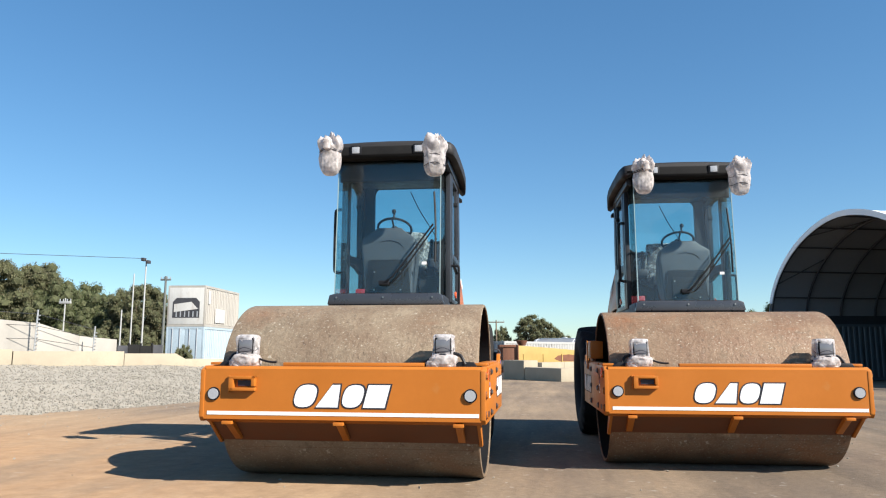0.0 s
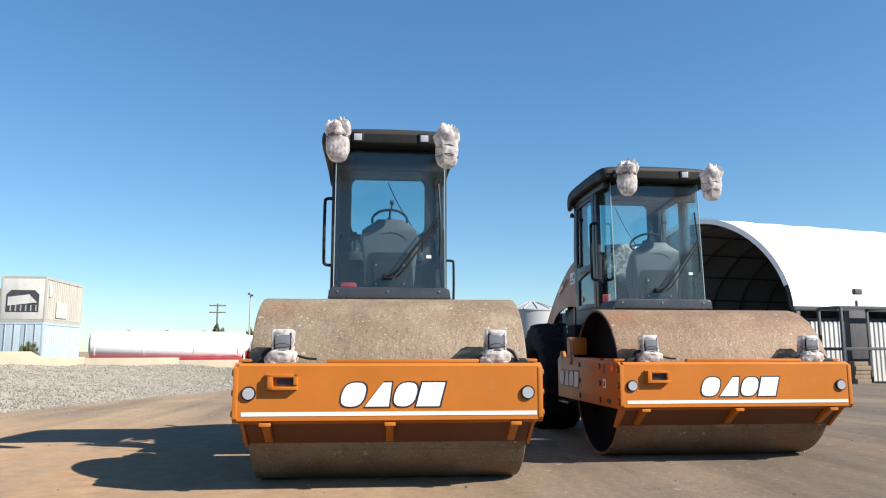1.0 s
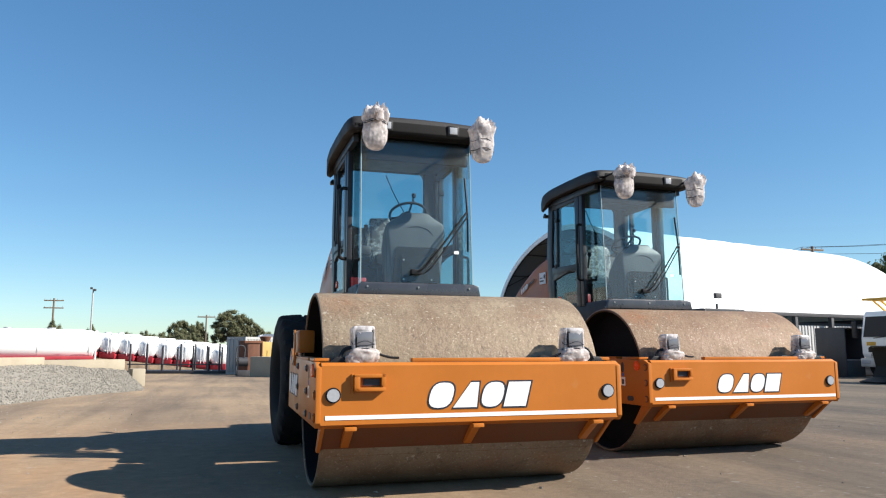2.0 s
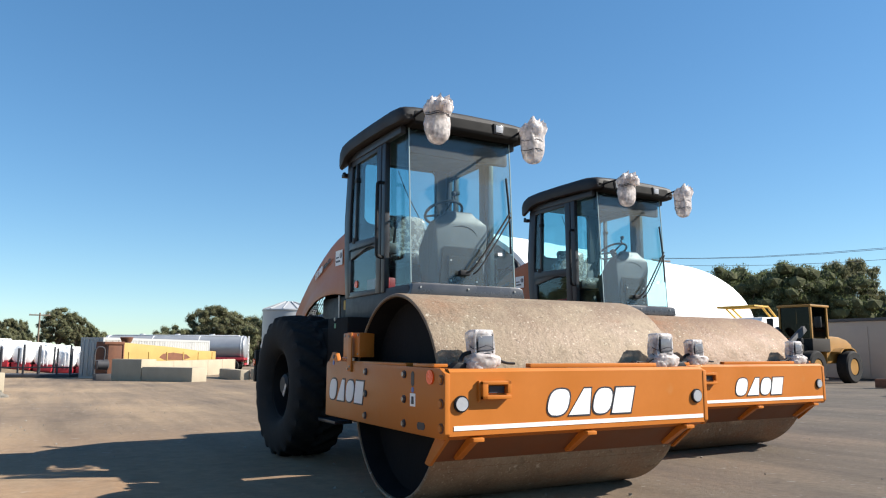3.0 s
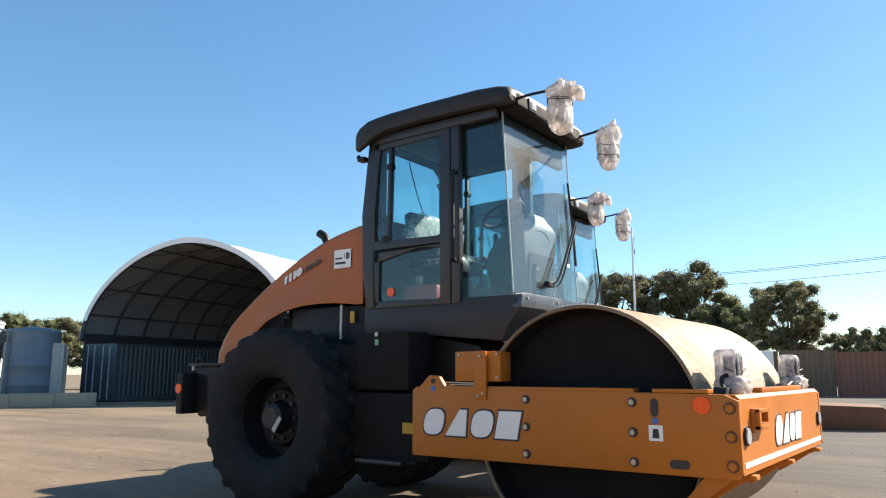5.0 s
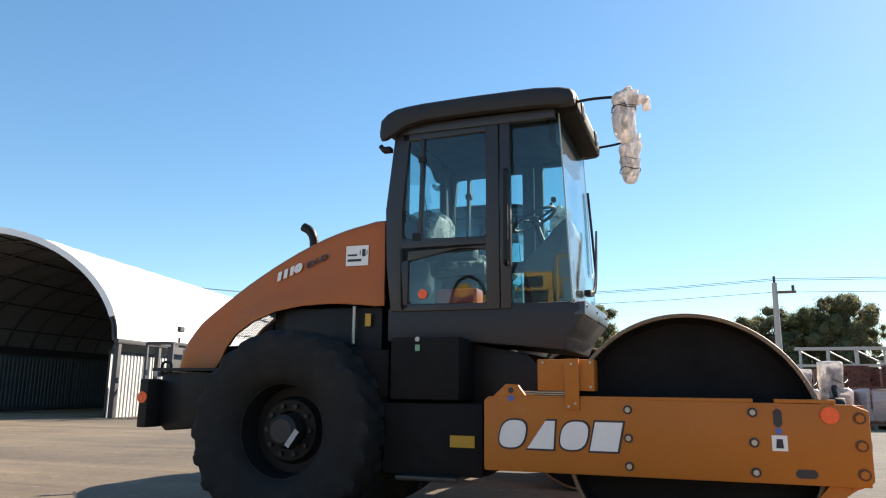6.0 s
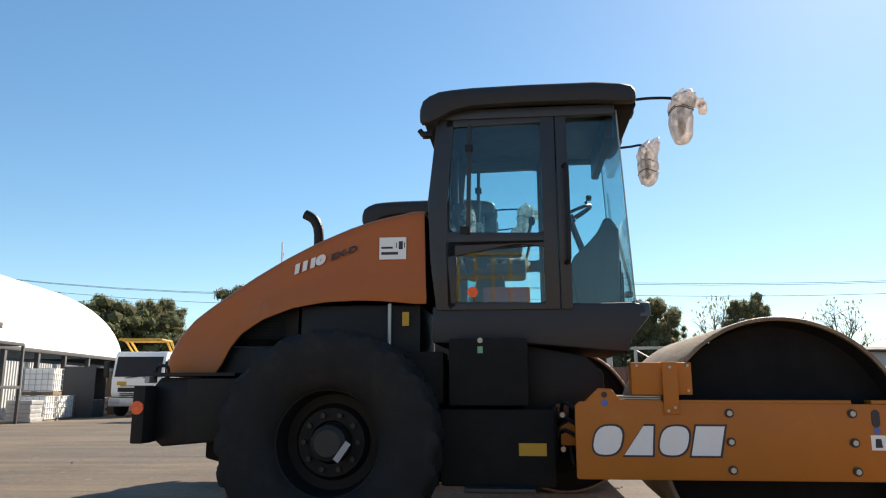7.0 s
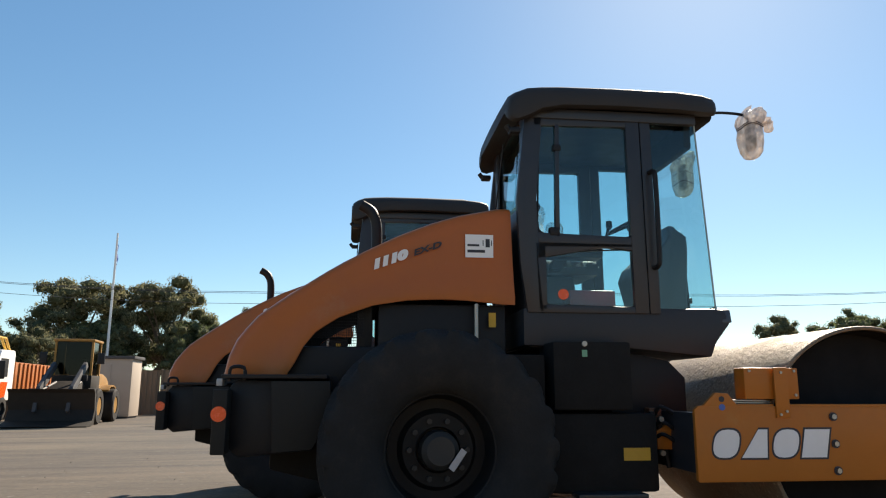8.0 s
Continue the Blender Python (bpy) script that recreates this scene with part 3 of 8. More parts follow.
def roller():
    r = thing("road_roller", "orange single-drum road roller with a black glazed cab and film-wrapped mirrors", "road roller", group="rollers parked in the yard")

    # drum
    R, W = 0.745, 1.065
    drum = part("drum", geom(lathe, [(R - 0.032, -W + 0.12), (R - 0.026, -W + 0.004), (R - 0.016, -W), (R - 0.004, -W + 0.006), (R, -W + 0.02), (R, W - 0.02), (R - 0.004, W - 0.006), (R - 0.016, W), (R - 0.026, W - 0.004), (R - 0.032, W - 0.12)], "x", (0, 0, R), 128), DRUM, r, "steel drum caked with pale dust", 30)
    for s in (-1, 1):
        bm = geom(lathe, [(0, s * (W - 0.155)), (0.22, s * (W - 0.155)), (0.26, s * (W - 0.17)), (R - 0.05, s * (W - 0.17)), (R - 0.034, s * (W - 0.012))], "x", (0, 0, R), 64)
        part("end_plate", bm, DRUMEND, drum, "dark recessed end plate")

    # front yoke
    FY = -0.93
    bm = geom(prism, [(FY, 0.545), (FY, 0.935), (FY + 0.02, 0.955), (FY + 0.12, 0.955), (FY + 0.12, 0.93), (FY + 0.03, 0.925), (FY + 0.03, 0.56), (FY + 0.10, 0.535), (FY + 0.10, 0.51)], "x", -1.1, 1.1)
    front = part("front_plate", bm, ORANGE, r)
    bm = geom(box, -0.47, 0.66, FY + 0.03, FY + 0.09, 0.957, 0.985, 0.006)
    part("top_strip", bm, ORANGE, front)
    part("stripe", geom(box, -1.07, 1.085, FY - 0.003, FY + 0.001, 0.578, 0.606), WHITE, front, "white painted stripe")
    # plain leaning shapes in the place of the maker's badge
    for k, (u0, u1) in enumerate([(-0.375, -0.205), (-0.185, -0.01), (0.01, 0.17), (0.19, 0.36)]):
        part("badge_edge", geom(badge_shape, k, u0 - 0.012, u1 + 0.012, 0.632, 0.826, 0.05, FY - 0.003, FY + 0.001, "y"), INK, front, "dark badge outline")
        part("badge_block", geom(badge_shape, k, u0, u1, 0.643, 0.815, 0.045, FY - 0.006, FY - 0.0032, "y"), WHITE, front, "white badge shape")
    for s in (-1, 1):
        lamp = part("round_reflector", geom(disc, (s * 1.02, FY - 0.004, 0.74), (0, 1, 0), 0.052, 0.016), BLACK, front, "round reflector in a dark ring")
        part("reflector_lens", geom(disc, (s * 1.02, FY - 0.012, 0.74), (0, 1, 0), 0.042, 0.014), LENS, lamp)
    bm = geom(box, -0.885, -0.67, FY - 0.045, FY, 0.765, 0.79, 0.005)
    box(bm, -0.885, -0.845, FY - 0.045, FY, 0.765, 0.875, 0.005)
    box(bm, -0.885, -0.67, FY - 0.045, FY, 0.855, 0.878, 0.005)
    box(bm, -0.70, -0.67, FY - 0.045, FY, 0.80, 0.878, 0.005)
    box(bm, -0.90, -0.885, FY - 0.02, FY, 0.75, 0.88, 0.003)
    bracket = part("hook_bracket", bm, ORANGE, front)
    # Dark plate painted for the shade in the bracket's opening
    part("slot", geom(box, -0.82, -0.705, FY - 0.012, FY - 0.002, 0.802, 0.845), INK, bracket, "dark plate painted as the bracket's shaded opening")

    # scraper under the front plate
    prof = [(FY + 0.07, 0.53), (FY + 0.10, 0.53), (FY + 0.36, 0.34), (FY + 0.345, 0.315)]
    scraper = part("scraper", geom(prism, prof, "x", -1.06, 1.06), SHADEDORANGE, r, "dirty orange scraper beam, darkened for the shade under the plate")
    for k in range(8):
        part("scraper_blade", geom(box, -1.03 + k * 0.258, -0.785 + k * 0.258, FY + 0.335, FY + 0.352, 0.295, 0.338), SHADEDORANGE, scraper)
    for x in (-0.9, 0.0, 0.93):
        bm = geom(prism, [(FY + 0.02, 0.525), (FY + 0.02, 0.50), (FY + 0.05, 0.49), (FY + 0.24, 0.365), (FY + 0.27, 0.385), (FY + 0.1, 0.53)], "x", x - 0.028, x + 0.028, 0.004)
        box(bm, x - 0.04, x + 0.04, FY - 0.02, FY + 0.03, 0.505, 0.53, 0.004)
        part("scraper_arm", bm, ORANGE, scraper)
    for s in (-1, 1):
        part("end_gusset", geom(prism, [(FY + 0.05, 0.53), (FY + 0.2, 0.53), (FY + 0.36, 0.34), (FY + 0.3, 0.33)], "x", s * 1.075 - 0.012, s * 1.075 + 0.012), ORANGE, scraper)

    # side beams
    for s in (-1, 1):
        x0, x1 = (-1.135, -1.10) if s < 0 else (1.10, 1.135)
        xo = s * 1.135
        prof = [(-0.935, 0.56), (-0.905, 0.525), (1.235, 0.515), (1.245, 0.525), (1.245, 0.95), (1.215, 0.975), (-0.86, 0.958), (-0.935, 0.925)]
        beam = part("side_beam", geom(prism, prof, "x", x0, x1, 0.004), ORANGE, r)
        for a, c in ((-0.78, -0.47), (-0.36, 0.64), (0.72, 1.0)):
            part("top_flange", geom(box, min(s * 1.13, s * 1.03), max(s * 1.13, s * 1.03), a, c, 0.962, 0.984, 0.004), ORANGE, beam)
        for y in (0.338, -0.354):
            for z in (0.907, 0.741, 0.579):
                bolt = part("bolt", geom(disc, (xo + s * 0.002, y, z), (1, 0, 0), 0.027, 0.012, 16), INK, beam)
                part("bolt_head", geom(disc, (xo + s * 0.011, y, z), (1, 0, 0), 0.017, 0.016, 6), STEEL, bolt, "bright steel bolt head")
        for z in (0.887, 0.741, 0.592):
            bolt = part("frame_bolt", geom(disc, (xo + s * 0.001, -0.888, z), (1, 0, 0), 0.032, 0.01, 20), RUST, beam, "dark ring of a painted bolt")
            part("bolt_head", geom(disc, (xo + s * 0.008, -0.888, z), (1, 0, 0), 0.023, 0.014, 6), ORANGE, bolt)
        # Flat dark plates stand in for the shade inside open slots
        part("slot", geom(prism, [(-0.505 + 0.0, 0.845), (-0.49, 0.83), (-0.475, 0.83), (-0.46, 0.845), (-0.46, 0.915), (-0.475, 0.93), (-0.49, 0.93), (-0.505, 0.915)], "x", xo - 0.003, xo + 0.003), INK, beam, "dark plate painted as a shaded lifting slot")
        part("slot", geom(prism, [(-0.665, 0.575), (-0.65, 0.56), (-0.57, 0.558), (-0.555, 0.573), (-0.555, 0.59), (-0.57, 0.605), (-0.65, 0.606), (-0.665, 0.592)], "x", xo - 0.003, xo + 0.003), INK, beam, "dark plate painted as a shaded drain slot")
        part("reflector", geom(disc, (xo + s * 0.004, -0.745, 0.9), (1, 0, 0), 0.046, 0.014), RED, beam, "round orange-red reflector")
        sticker = part("sticker", geom(box, xo - 0.002, xo + 0.002, -0.525, -0.445, 0.70, 0.785), WHITE, beam, "white safety sticker")
        part("pictogram", geom(prism, [(-0.505, 0.715), (-0.465, 0.715), (-0.47, 0.765), (-0.50, 0.765)], "x", xo + s * 0.002, xo + s * 0.0035), INK, sticker)
        part("badge_dot", geom(disc, (xo, -0.484, 0.808), (1, 0, 0), 0.019, 0.006), material_blue, beam, "blue round sticker")
        for k in range(4):
            u0 = 1.155 - k * 0.195
            a, c = (u0 - 0.165, u0)
            lean = -0.04 if s < 0 else 0.04
            part("badge_edge", geom(badge_shape, k if s < 0 else 3 - k, a - 0.012, c + 0.012, 0.648, 0.842, lean, xo - 0.0025, xo + 0.0025, "x", s < 0), INK, beam, "dark badge outline")
            part("badge_block", geom(badge_shape, k if s < 0 else 3 - k, a, c, 0.66, 0.83, lean * 0.9, xo + s * 0.0028, xo + s * 0.0052, "x", s < 0), material_offwhite, beam, "off-white badge shape")
        lug = geom(prism, [(0.96, 0.97), (1.02, 1.05), (1.10, 1.055), (1.19, 0.97)], "x", x0, x1, 0.004)
        lug = part("lifting_lug", lug, ORANGE, beam)
        part("lug_sticker", geom(disc, (xo, 1.065, 0.965), (1, 0, 0), 0.02, 0.006), material_blue, lug, "blue round sticker")
        # Dark disc painted for the shade in the lug's hole
        part("lug_hole", geom(disc, (xo, 1.065, 1.015), (1, 0, 0), 0.018, 0.006), INK, lug)
    part("rear_cross_beam", geom(box, -1.1, 1.1, 1.13, 1.22, 0.56, 0.93, 0.01), CHARCOAL, r)
    # hose cover plate on the beam
    cover = part("cover_box", geom(box, -1.115, -0.985, 0.535, 0.895, 1.015, 1.21, 0.006), ORANGE, r, "orange bolted cover box")
    part("strap", geom(box, -1.15, -1.137, 0.625, 0.715, 0.9, 1.212, 0.003), ORANGE, cover)
    for y, z in ((0.56, 1.19), (0.56, 1.04), (0.86, 1.19), (0.65, 0.94), (0.69, 0.92), (0.67, 1.18)):
        part("screw", geom(disc, (-1.117 if y < 0.6 or y > 0.8 else -1.152, y, z), (1, 0, 0), 0.009, 0.012, 8), STEEL, cover)
    bm = bmesh.new()
    for z in (0.99, 1.003):
        rod(bm, (-1.08, 0.72, z), (-1.08, 1.0, z + 0.004), 0.006, seg=6)
    part("pipe", bm, STEEL, r)

    # headlamps in film bags on the yoke
    for s in (-1, 1):
        lamp = part("headlamp", geom(box, s * 0.8 - 0.065, s * 0.8 + 0.065, -0.865, -0.79, 1.05, 1.18, 0.012), BLACK, r, "black headlamp wrapped in film")
        part("lamp_lens", geom(box, s * 0.8 - 0.055, s * 0.8 + 0.055, -0.87, -0.86, 1.065, 1.165, 0.004), DARKLENS, lamp, "dark lamp lens")
        part("stalk", geom(box, s * 0.8 - 0.02, s * 0.8 + 0.02, -0.84, -0.79, 0.95, 1.05), BLACK, lamp)
        bm = bmesh.new()
        film_bag(bm, (s * 0.8, -0.805, 1.112), 0.08, 0.06, 0.095, 3 + s, 0.0, 0.3)
        part("film_wrap", bm, CLEARFILM, lamp, "crumpled clear film wrap", 70)
        bm = bmesh.new()
        film_bag(bm, (s * 0.8, -0.825, 1.0), 0.108, 0.088, 0.055, 6 + s, 0.0, 0.6)
        film_bag(bm, (s * 0.8 - 0.07, -0.85, 0.975), 0.06, 0.05, 0.035, 9 + s, 0.0, 0.6)
        part("film_skirt", bm, BAG, lamp, "gathered pinkish film skirt", 70)
        bm = bmesh.new()
        band(bm, (s * 0.8, -0.825, 1.04), 0.083, 0.066, 0.0, 0.005)
        band(bm, (s * 0.8, -0.825, 1.06), 0.083, 0.066, 0.03, 0.0025)
        part("tie", bm, INK, lamp, "black binding tape")
        bm = bmesh.new()
        tube(bm, [(s * 0.72, -0.84, 1.02), (s * 0.62, -0.83, 0.99), (s * 0.55, -0.83, 0.985)], 0.009, 6)
        part("cable", bm, BLACK, lamp)
        part("cable", geom(tube, [(s * 0.86, -0.82, 1.06), (s * 0.93, -0.80, 1.04), (s * 0.97, -0.82, 0.97)], 0.014, 6), BLACK, lamp)
        part("rubber_pad", geom(prism, [(s * 0.99 - 0.12, 0.945), (s * 0.99 + 0.1, 0.945), (s * 0.99 + 0.06, 0.99), (s * 0.99 - 0.06, 0.995)], "y", -0.84, -0.76, 0.01), BLACK, r, "black rubber pad")
    part("rubber_flap", geom(prism, [(0.47, 0.955), (0.72, 0.955), (0.66, 0.995), (0.55, 1.0)], "y", -0.82, -0.76, 0.01), BLACK, r, "black rubber flap")

    # chassis between drum and wheels
    bm = geom(prism, [(1.22, 0.5), (1.22, 0.9), (1.5, 1.2), (3.9, 1.2), (3.9, 0.55), (3.3, 0.4), (1.45, 0.4)], "x", -0.46, 0.46, 0.02)
    part("rear_chassis", bm, UNDERSIDE, r, "dark rear chassis")
    bm = geom(box, -0.35, 0.35, 0.95, 1.4, 0.62, 0.85, 0.03)
    rod(bm, (0, 1.3, 0.45), (0, 1.3, 1.05), 0.12, seg=20)
    part("pivot_joint", bm, UNDERSIDE, r)
    for s in (-1, 1):
        bm = geom(rod, (s * 0.36, 1.25, 0.78), (s * 0.42, 1.75, 0.8), 0.045)
        rod(bm, (s * 0.34, 0.98, 0.77), (s * 0.36, 1.25, 0.78), 0.025)
        part("steering_ram", bm, UNDERSIDE, r)
        b1 = part("tool_box", geom(box, min(s * 0.86, s * 0.47), max(s * 0.86, s * 0.47), 1.53, 2.06, 0.94, 1.385, 0.018), UNDERSIDE, r, "dark steel tool box")
        part("lock", geom(disc, (s * 0.864, 1.847, 1.37), (1, 0, 0), 0.018, 0.012, 16), STEEL, b1)
        part("label", geom(box, s * 0.862 - 0.002, s * 0.862 + 0.002, 1.83, 1.865, 1.285, 1.33), material_green, b1, "small green sticker")
        part("lower_tank", geom(box, min(s * 0.83, s * 0.46), max(s * 0.83, s * 0.46), 1.36, 2.12, 0.42, 0.92, 0.03), UNDERSIDE, r, "dark lower tank")
        part("step", geom(box, min(s * 0.98, s * 0.8), max(s * 0.98, s * 0.8), 1.5, 1.95, 0.40, 0.43, 0.006), CHARCOAL, r)
        part("warning_label", geom(box, s * 0.833 - 0.002, s * 0.833 + 0.002, 1.42, 1.6, 0.62, 0.7), YELLOW, r, "yellow warning label")
        bm = geom(box, min(s * 0.8, s * 0.5), max(s * 0.8, s * 0.5), 2.1, 2.45, 0.95, 1.3, 0.02)
        part("side_box", bm, UNDERSIDE, r, "dark side compartment")
        bm = geom(rod, (s * 0.74, 1.36, 0.93), (s * 0.74, 1.36, 0.6), 0.02)
        rod(bm, (s * 0.7, 1.3, 0.86), (s * 0.7, 1.24, 0.56), 0.018)
        part("hydraulic_hose", bm, BLACK, r)
        for z in (0.88, 0.66):
            part("hose_fitting", geom(disc, (s * 0.76, 1.31, z), (1, 0, 0), 0.018, 0.05, 8), STEEL, r)
        part("frame_eye", geom(prism, [(1.2, 0.68), (1.32, 0.68), (1.32, 0.8), (1.26, 0.84), (1.2, 0.84)], "x", s * 0.7 - 0.02, s * 0.7 + 0.02, 0.005), ORANGE, r)

    part("joint_cover", geom(prism, [(1.0, 0.86), (1.56, 0.86), (1.56, 1.36), (1.12, 1.28), (1.0, 1.16)], "x", -0.5, 0.5, 0.015), BLACK, r, "dark cover over the joint")
    for s in (-1, 1):
        part("valve_block", geom(box, s * 0.62 - 0.05, s * 0.62 + 0.05, 1.26, 1.35, 0.72, 0.95, 0.012), SHADEDORANGE, r, "orange valve block")
        for z, dy in ((0.72, 0.0), (0.80, 0.02), (0.90, -0.01)):
            part("hose", geom(tube, [(s * 0.66, 1.32 + dy, z), (s * 0.74, 1.30, z + 0.06), (s * 0.76, 1.22, z + 0.02), (s * 0.7, 1.1, z - 0.06)], 0.014, 6), BLACK, r)

    # rear wheels
    CY, CZ, TR = 2.84, 0.705, 0.742
    for s in (-1, 1):
        wheel = part("wheel", geom(lathe, [(0.0, s * 0.770), (0.13, s * 0.770), (0.14, s * 0.830), (0.22, s * 0.830), (0.25, s * 0.770), (0.31, s * 0.770), (0.335, s * 0.950), (0.36, s * 0.960), (0.36, s * 0.6), (0.0, s * 0.6)], "x", (0, CY, CZ), 40), RIM, r, "dark wheel rim")
        prof = [(0.345, 0.56), (0.38, 0.525), (0.5, 0.50), (0.6, 0.505), (0.655, 0.515)]
        prof += [(0.688, 0.53), (0.70, 0.56), (0.705, 0.60), (0.708, 0.65), (0.71, 0.70), (0.711, 0.76), (0.711, 0.78), (0.711, 0.80), (0.711, 0.82), (0.71, 0.88), (0.708, 0.93), (0.705, 0.98), (0.70, 1.02), (0.688, 1.055)]
        prof += [(0.655, 1.072), (0.6, 1.085), (0.5, 1.09), (0.40, 1.06), (0.36, 1.02), (0.345, 0.99)]
        bm = bmesh.new()
        n, lugs, rows = 264, 22, []
        for j in range(n):
            a = j * 6.28318531 / n
            row = []
            for rr, xx in prof:
                if 0.5 < rr and 0.51 < xx < 1.08:
                    u = (xx - 0.79) / 0.28
                    ph = (j * lugs / n + abs(u) * 1.05 + (0.5 if u > 0 else 0.0)) % 1.0
                    lift = max(0.0, min(1.0, (0.23 - abs(ph - 0.35)) / 0.06))
                    if abs(u) < 0.06:
                        lift *= 0.3
                    rr += 0.032 * lift * (1.0 if rr > 0.68 else 0.5)
                row.append(bm.verts.new((s * (xx - 0.03), CY + rr * math.cos(a), CZ + rr * math.sin(a))))
            rows.append(row)
        for j in range(n):
            p, q = rows[j], rows[(j + 1) % n]
            for i in range(len(prof) - 1):
                bm.faces.new((p[i], p[i + 1], q[i + 1], q[i]))
        bmesh.ops.recalc_face_normals(bm, faces=bm.faces[:])
        part("tyre", bm, RUBBER, wheel, "black tyre with heavy lugs", 50)
        hub = part("hub", geom(lathe, [(0.0, s * 0.960), (0.085, s * 0.960), (0.115, s * 0.935), (0.12, s * 0.810)], "x", (0, CY, CZ), 24), material_hub, wheel, "grey hub cap")
        for k in range(10):
            a = k * 0.6283
            part("wheel_nut", geom(disc, (s * 0.840, CY + 0.18 * math.cos(a), CZ + 0.18 * math.sin(a)), (1, 0, 0), 0.018, 0.04, 6), material_hub, wheel)
        # LENS grey tones the white paper down as if shaded
        part("tag", geom(box, s * 0.970 - 0.003, s * 0.970 + 0.003, -0.02, 0.02, -0.07, 0.07, m=Matrix.Translation((0, CY - 0.10, CZ - 0.05)) @ pose(0, 0, 0, 35, 0, 0)), LENS, hub, "paper tag, greyed for the wheel's shade")
    part("axle", geom(rod, (-0.8, CY, CZ), (0.8, CY, CZ), 0.11), CHARCOAL, r)

    # hood
    top = [(4.2, 1.165), (4.13, 1.39), (4.0, 1.55), (3.79, 1.705), (3.55, 1.865), (3.31, 2.005), (3.06, 2.13), (2.83, 2.225), (2.64, 2.285), (2.45, 2.325), (2.27, 2.345)]
    low = [(3.81, 1.155), (3.755, 1.24), (3.70, 1.35), (3.62, 1.45), (3.47, 1.55), (3.24, 1.635), (3.0, 1.675), (2.76, 1.685), (2.6, 1.68), (2.42, 1.665), (2.25, 1.655)]
    bm = bmesh.new()
    rows, inner = [], []
    for k, (a, c) in enumerate(zip(top, low)):
        ta, tc = top[max(0, k - 1)], top[min(len(top) - 1, k + 1)]
        nrm = Vector((-(tc[1] - ta[1]), (tc[0] - ta[0]))).normalized()
        if nrm.y < 0:
            nrm = -nrm
        row = []
        for v in (1.0, 0.84, 0.74, 0.6, 0.4, 0.2, 0.08):
            y, z = a[0] + (c[0] - a[0]) * v, a[1] + (c[1] - a[1]) * v
            x = 0.57 + (0.018 if v > 0.8 else 0.014 if v > 0.7 else 0.008 * v)
            row.append((x, y, z))
        for x, lift in ((0.558, 0.004), (0.53, 0.02), (0.42, 0.03), (0.22, 0.036), (0.0, 0.038)):
            row.append((x, a[0] + nrm.x * (lift - 0.01), a[1] + nrm.y * (lift - 0.01)))
        full = [(-x, y, z) for x, y, z in row] + [(x, y, z) for x, y, z in row[-2::-1]]
        rows.append([bm.verts.new(p) for p in full])
        inner.append([(x * 0.945, y, z - (0.03 if abs(x) < 0.56 else 0.0)) for x, y, z in full])
    mid = len(rows[0]) // 2
    for k, (a, c) in enumerate(zip(rows, rows[1:])):
        for j in range(len(a) - 1):
            if k < 4 and mid - 2 <= j < mid + 2:
                continue
            bm.faces.new((a[j], a[j + 1], c[j + 1], c[j]))
    bmesh.ops.recalc_face_normals(bm, faces=bm.faces[:])
    bmesh.ops.solidify(bm, geom=bm.faces[:], thickness=0.02)
    bmesh.ops.subdivide_edges(bm, edges=bm.edges[:], cuts=1, smooth=0.25, use_grid_fill=True)
    hood = part("engine_hood", bm, SHADEDHOOD, r, "curved orange engine hood", 60)
    bm = bmesh.new()
    inner = [[bm.verts.new(p) for p in row] for row in inner]
    for k, (a, c) in enumerate(zip(inner, inner[1:])):
        for j in range(len(a) - 1):
            if not (k < 4 and mid - 3 <= j < mid + 3):
                bm.faces.new((a[j], a[j + 1], c[j + 1], c[j]))
    part("hood_lining", bm, UNDERSIDE, hood, "black sound lining")
    bm = bmesh.new()
    for k in range(29):
        x = -0.42 + 0.03 * k
        tube(bm, [(x, y, z + 0.012) for y, z in top[:5]], 0.004, 5, 2)
    for y, z in ((4.19, 1.2), (4.14, 1.37), (4.06, 1.48), (3.9, 1.63), (3.72, 1.755)):
        rod(bm, (-0.43, y, z + 0.012), (0.43, y, z + 0.012), 0.006, seg=5)
    part("rear_grille", bm, BLACK, hood, "black wire grille at the back of the hood")
    for s in (-1, 1):
        decal = part("decal", geom(box, s * 0.588 - 0.002, s * 0.588 + 0.002, 2.40, 2.60, 1.985, 2.15), WHITE, hood, "white sticker with dark marks")
        for k, (y0, y1, z0, z1) in enumerate([(2.46, 2.585, 2.02, 2.04), (2.50, 2.585, 2.065, 2.08), (2.425, 2.455, 2.06, 2.12), (2.41, 2.416, 2.07, 2.11), (2.47, 2.476, 2.07, 2.11)]):
            part("mark", geom(box, s * 0.5905 - 0.001, s * 0.5905 + 0.001, y0, y1, z0, z1), INK, decal)
        for text, size, y, z, mat, nm in (("1110", 0.08, 3.25, 1.885, material_offwhite, "model_number"), ("EX-D", 0.058, 2.965, 1.985, INK, "model_letters")):
            cu = bpy.data.curves.new(nm, "FONT")
            cu.body, cu.size, cu.extrude, cu.shear, cu.offset = text, size, 0.002, 0.3, 0.0072 if text == "1110" else 0.002
            cu.space_character = 0.98
            tmp = bpy.data.objects.new(nm, cu)
            me = bpy.data.meshes.new_from_object(tmp)
            bpy.data.objects.remove(tmp)
            me.materials.clear()
            me.materials.append(mat)
            ob = new(nm, me)
            turn = Matrix(((0, 0, -1), (-1, 0, 0), (0, 1, 0))).to_4x4() if s < 0 else Matrix(((0, 0, 1), (1, 0, 0), (0, 1, 0))).to_4x4()
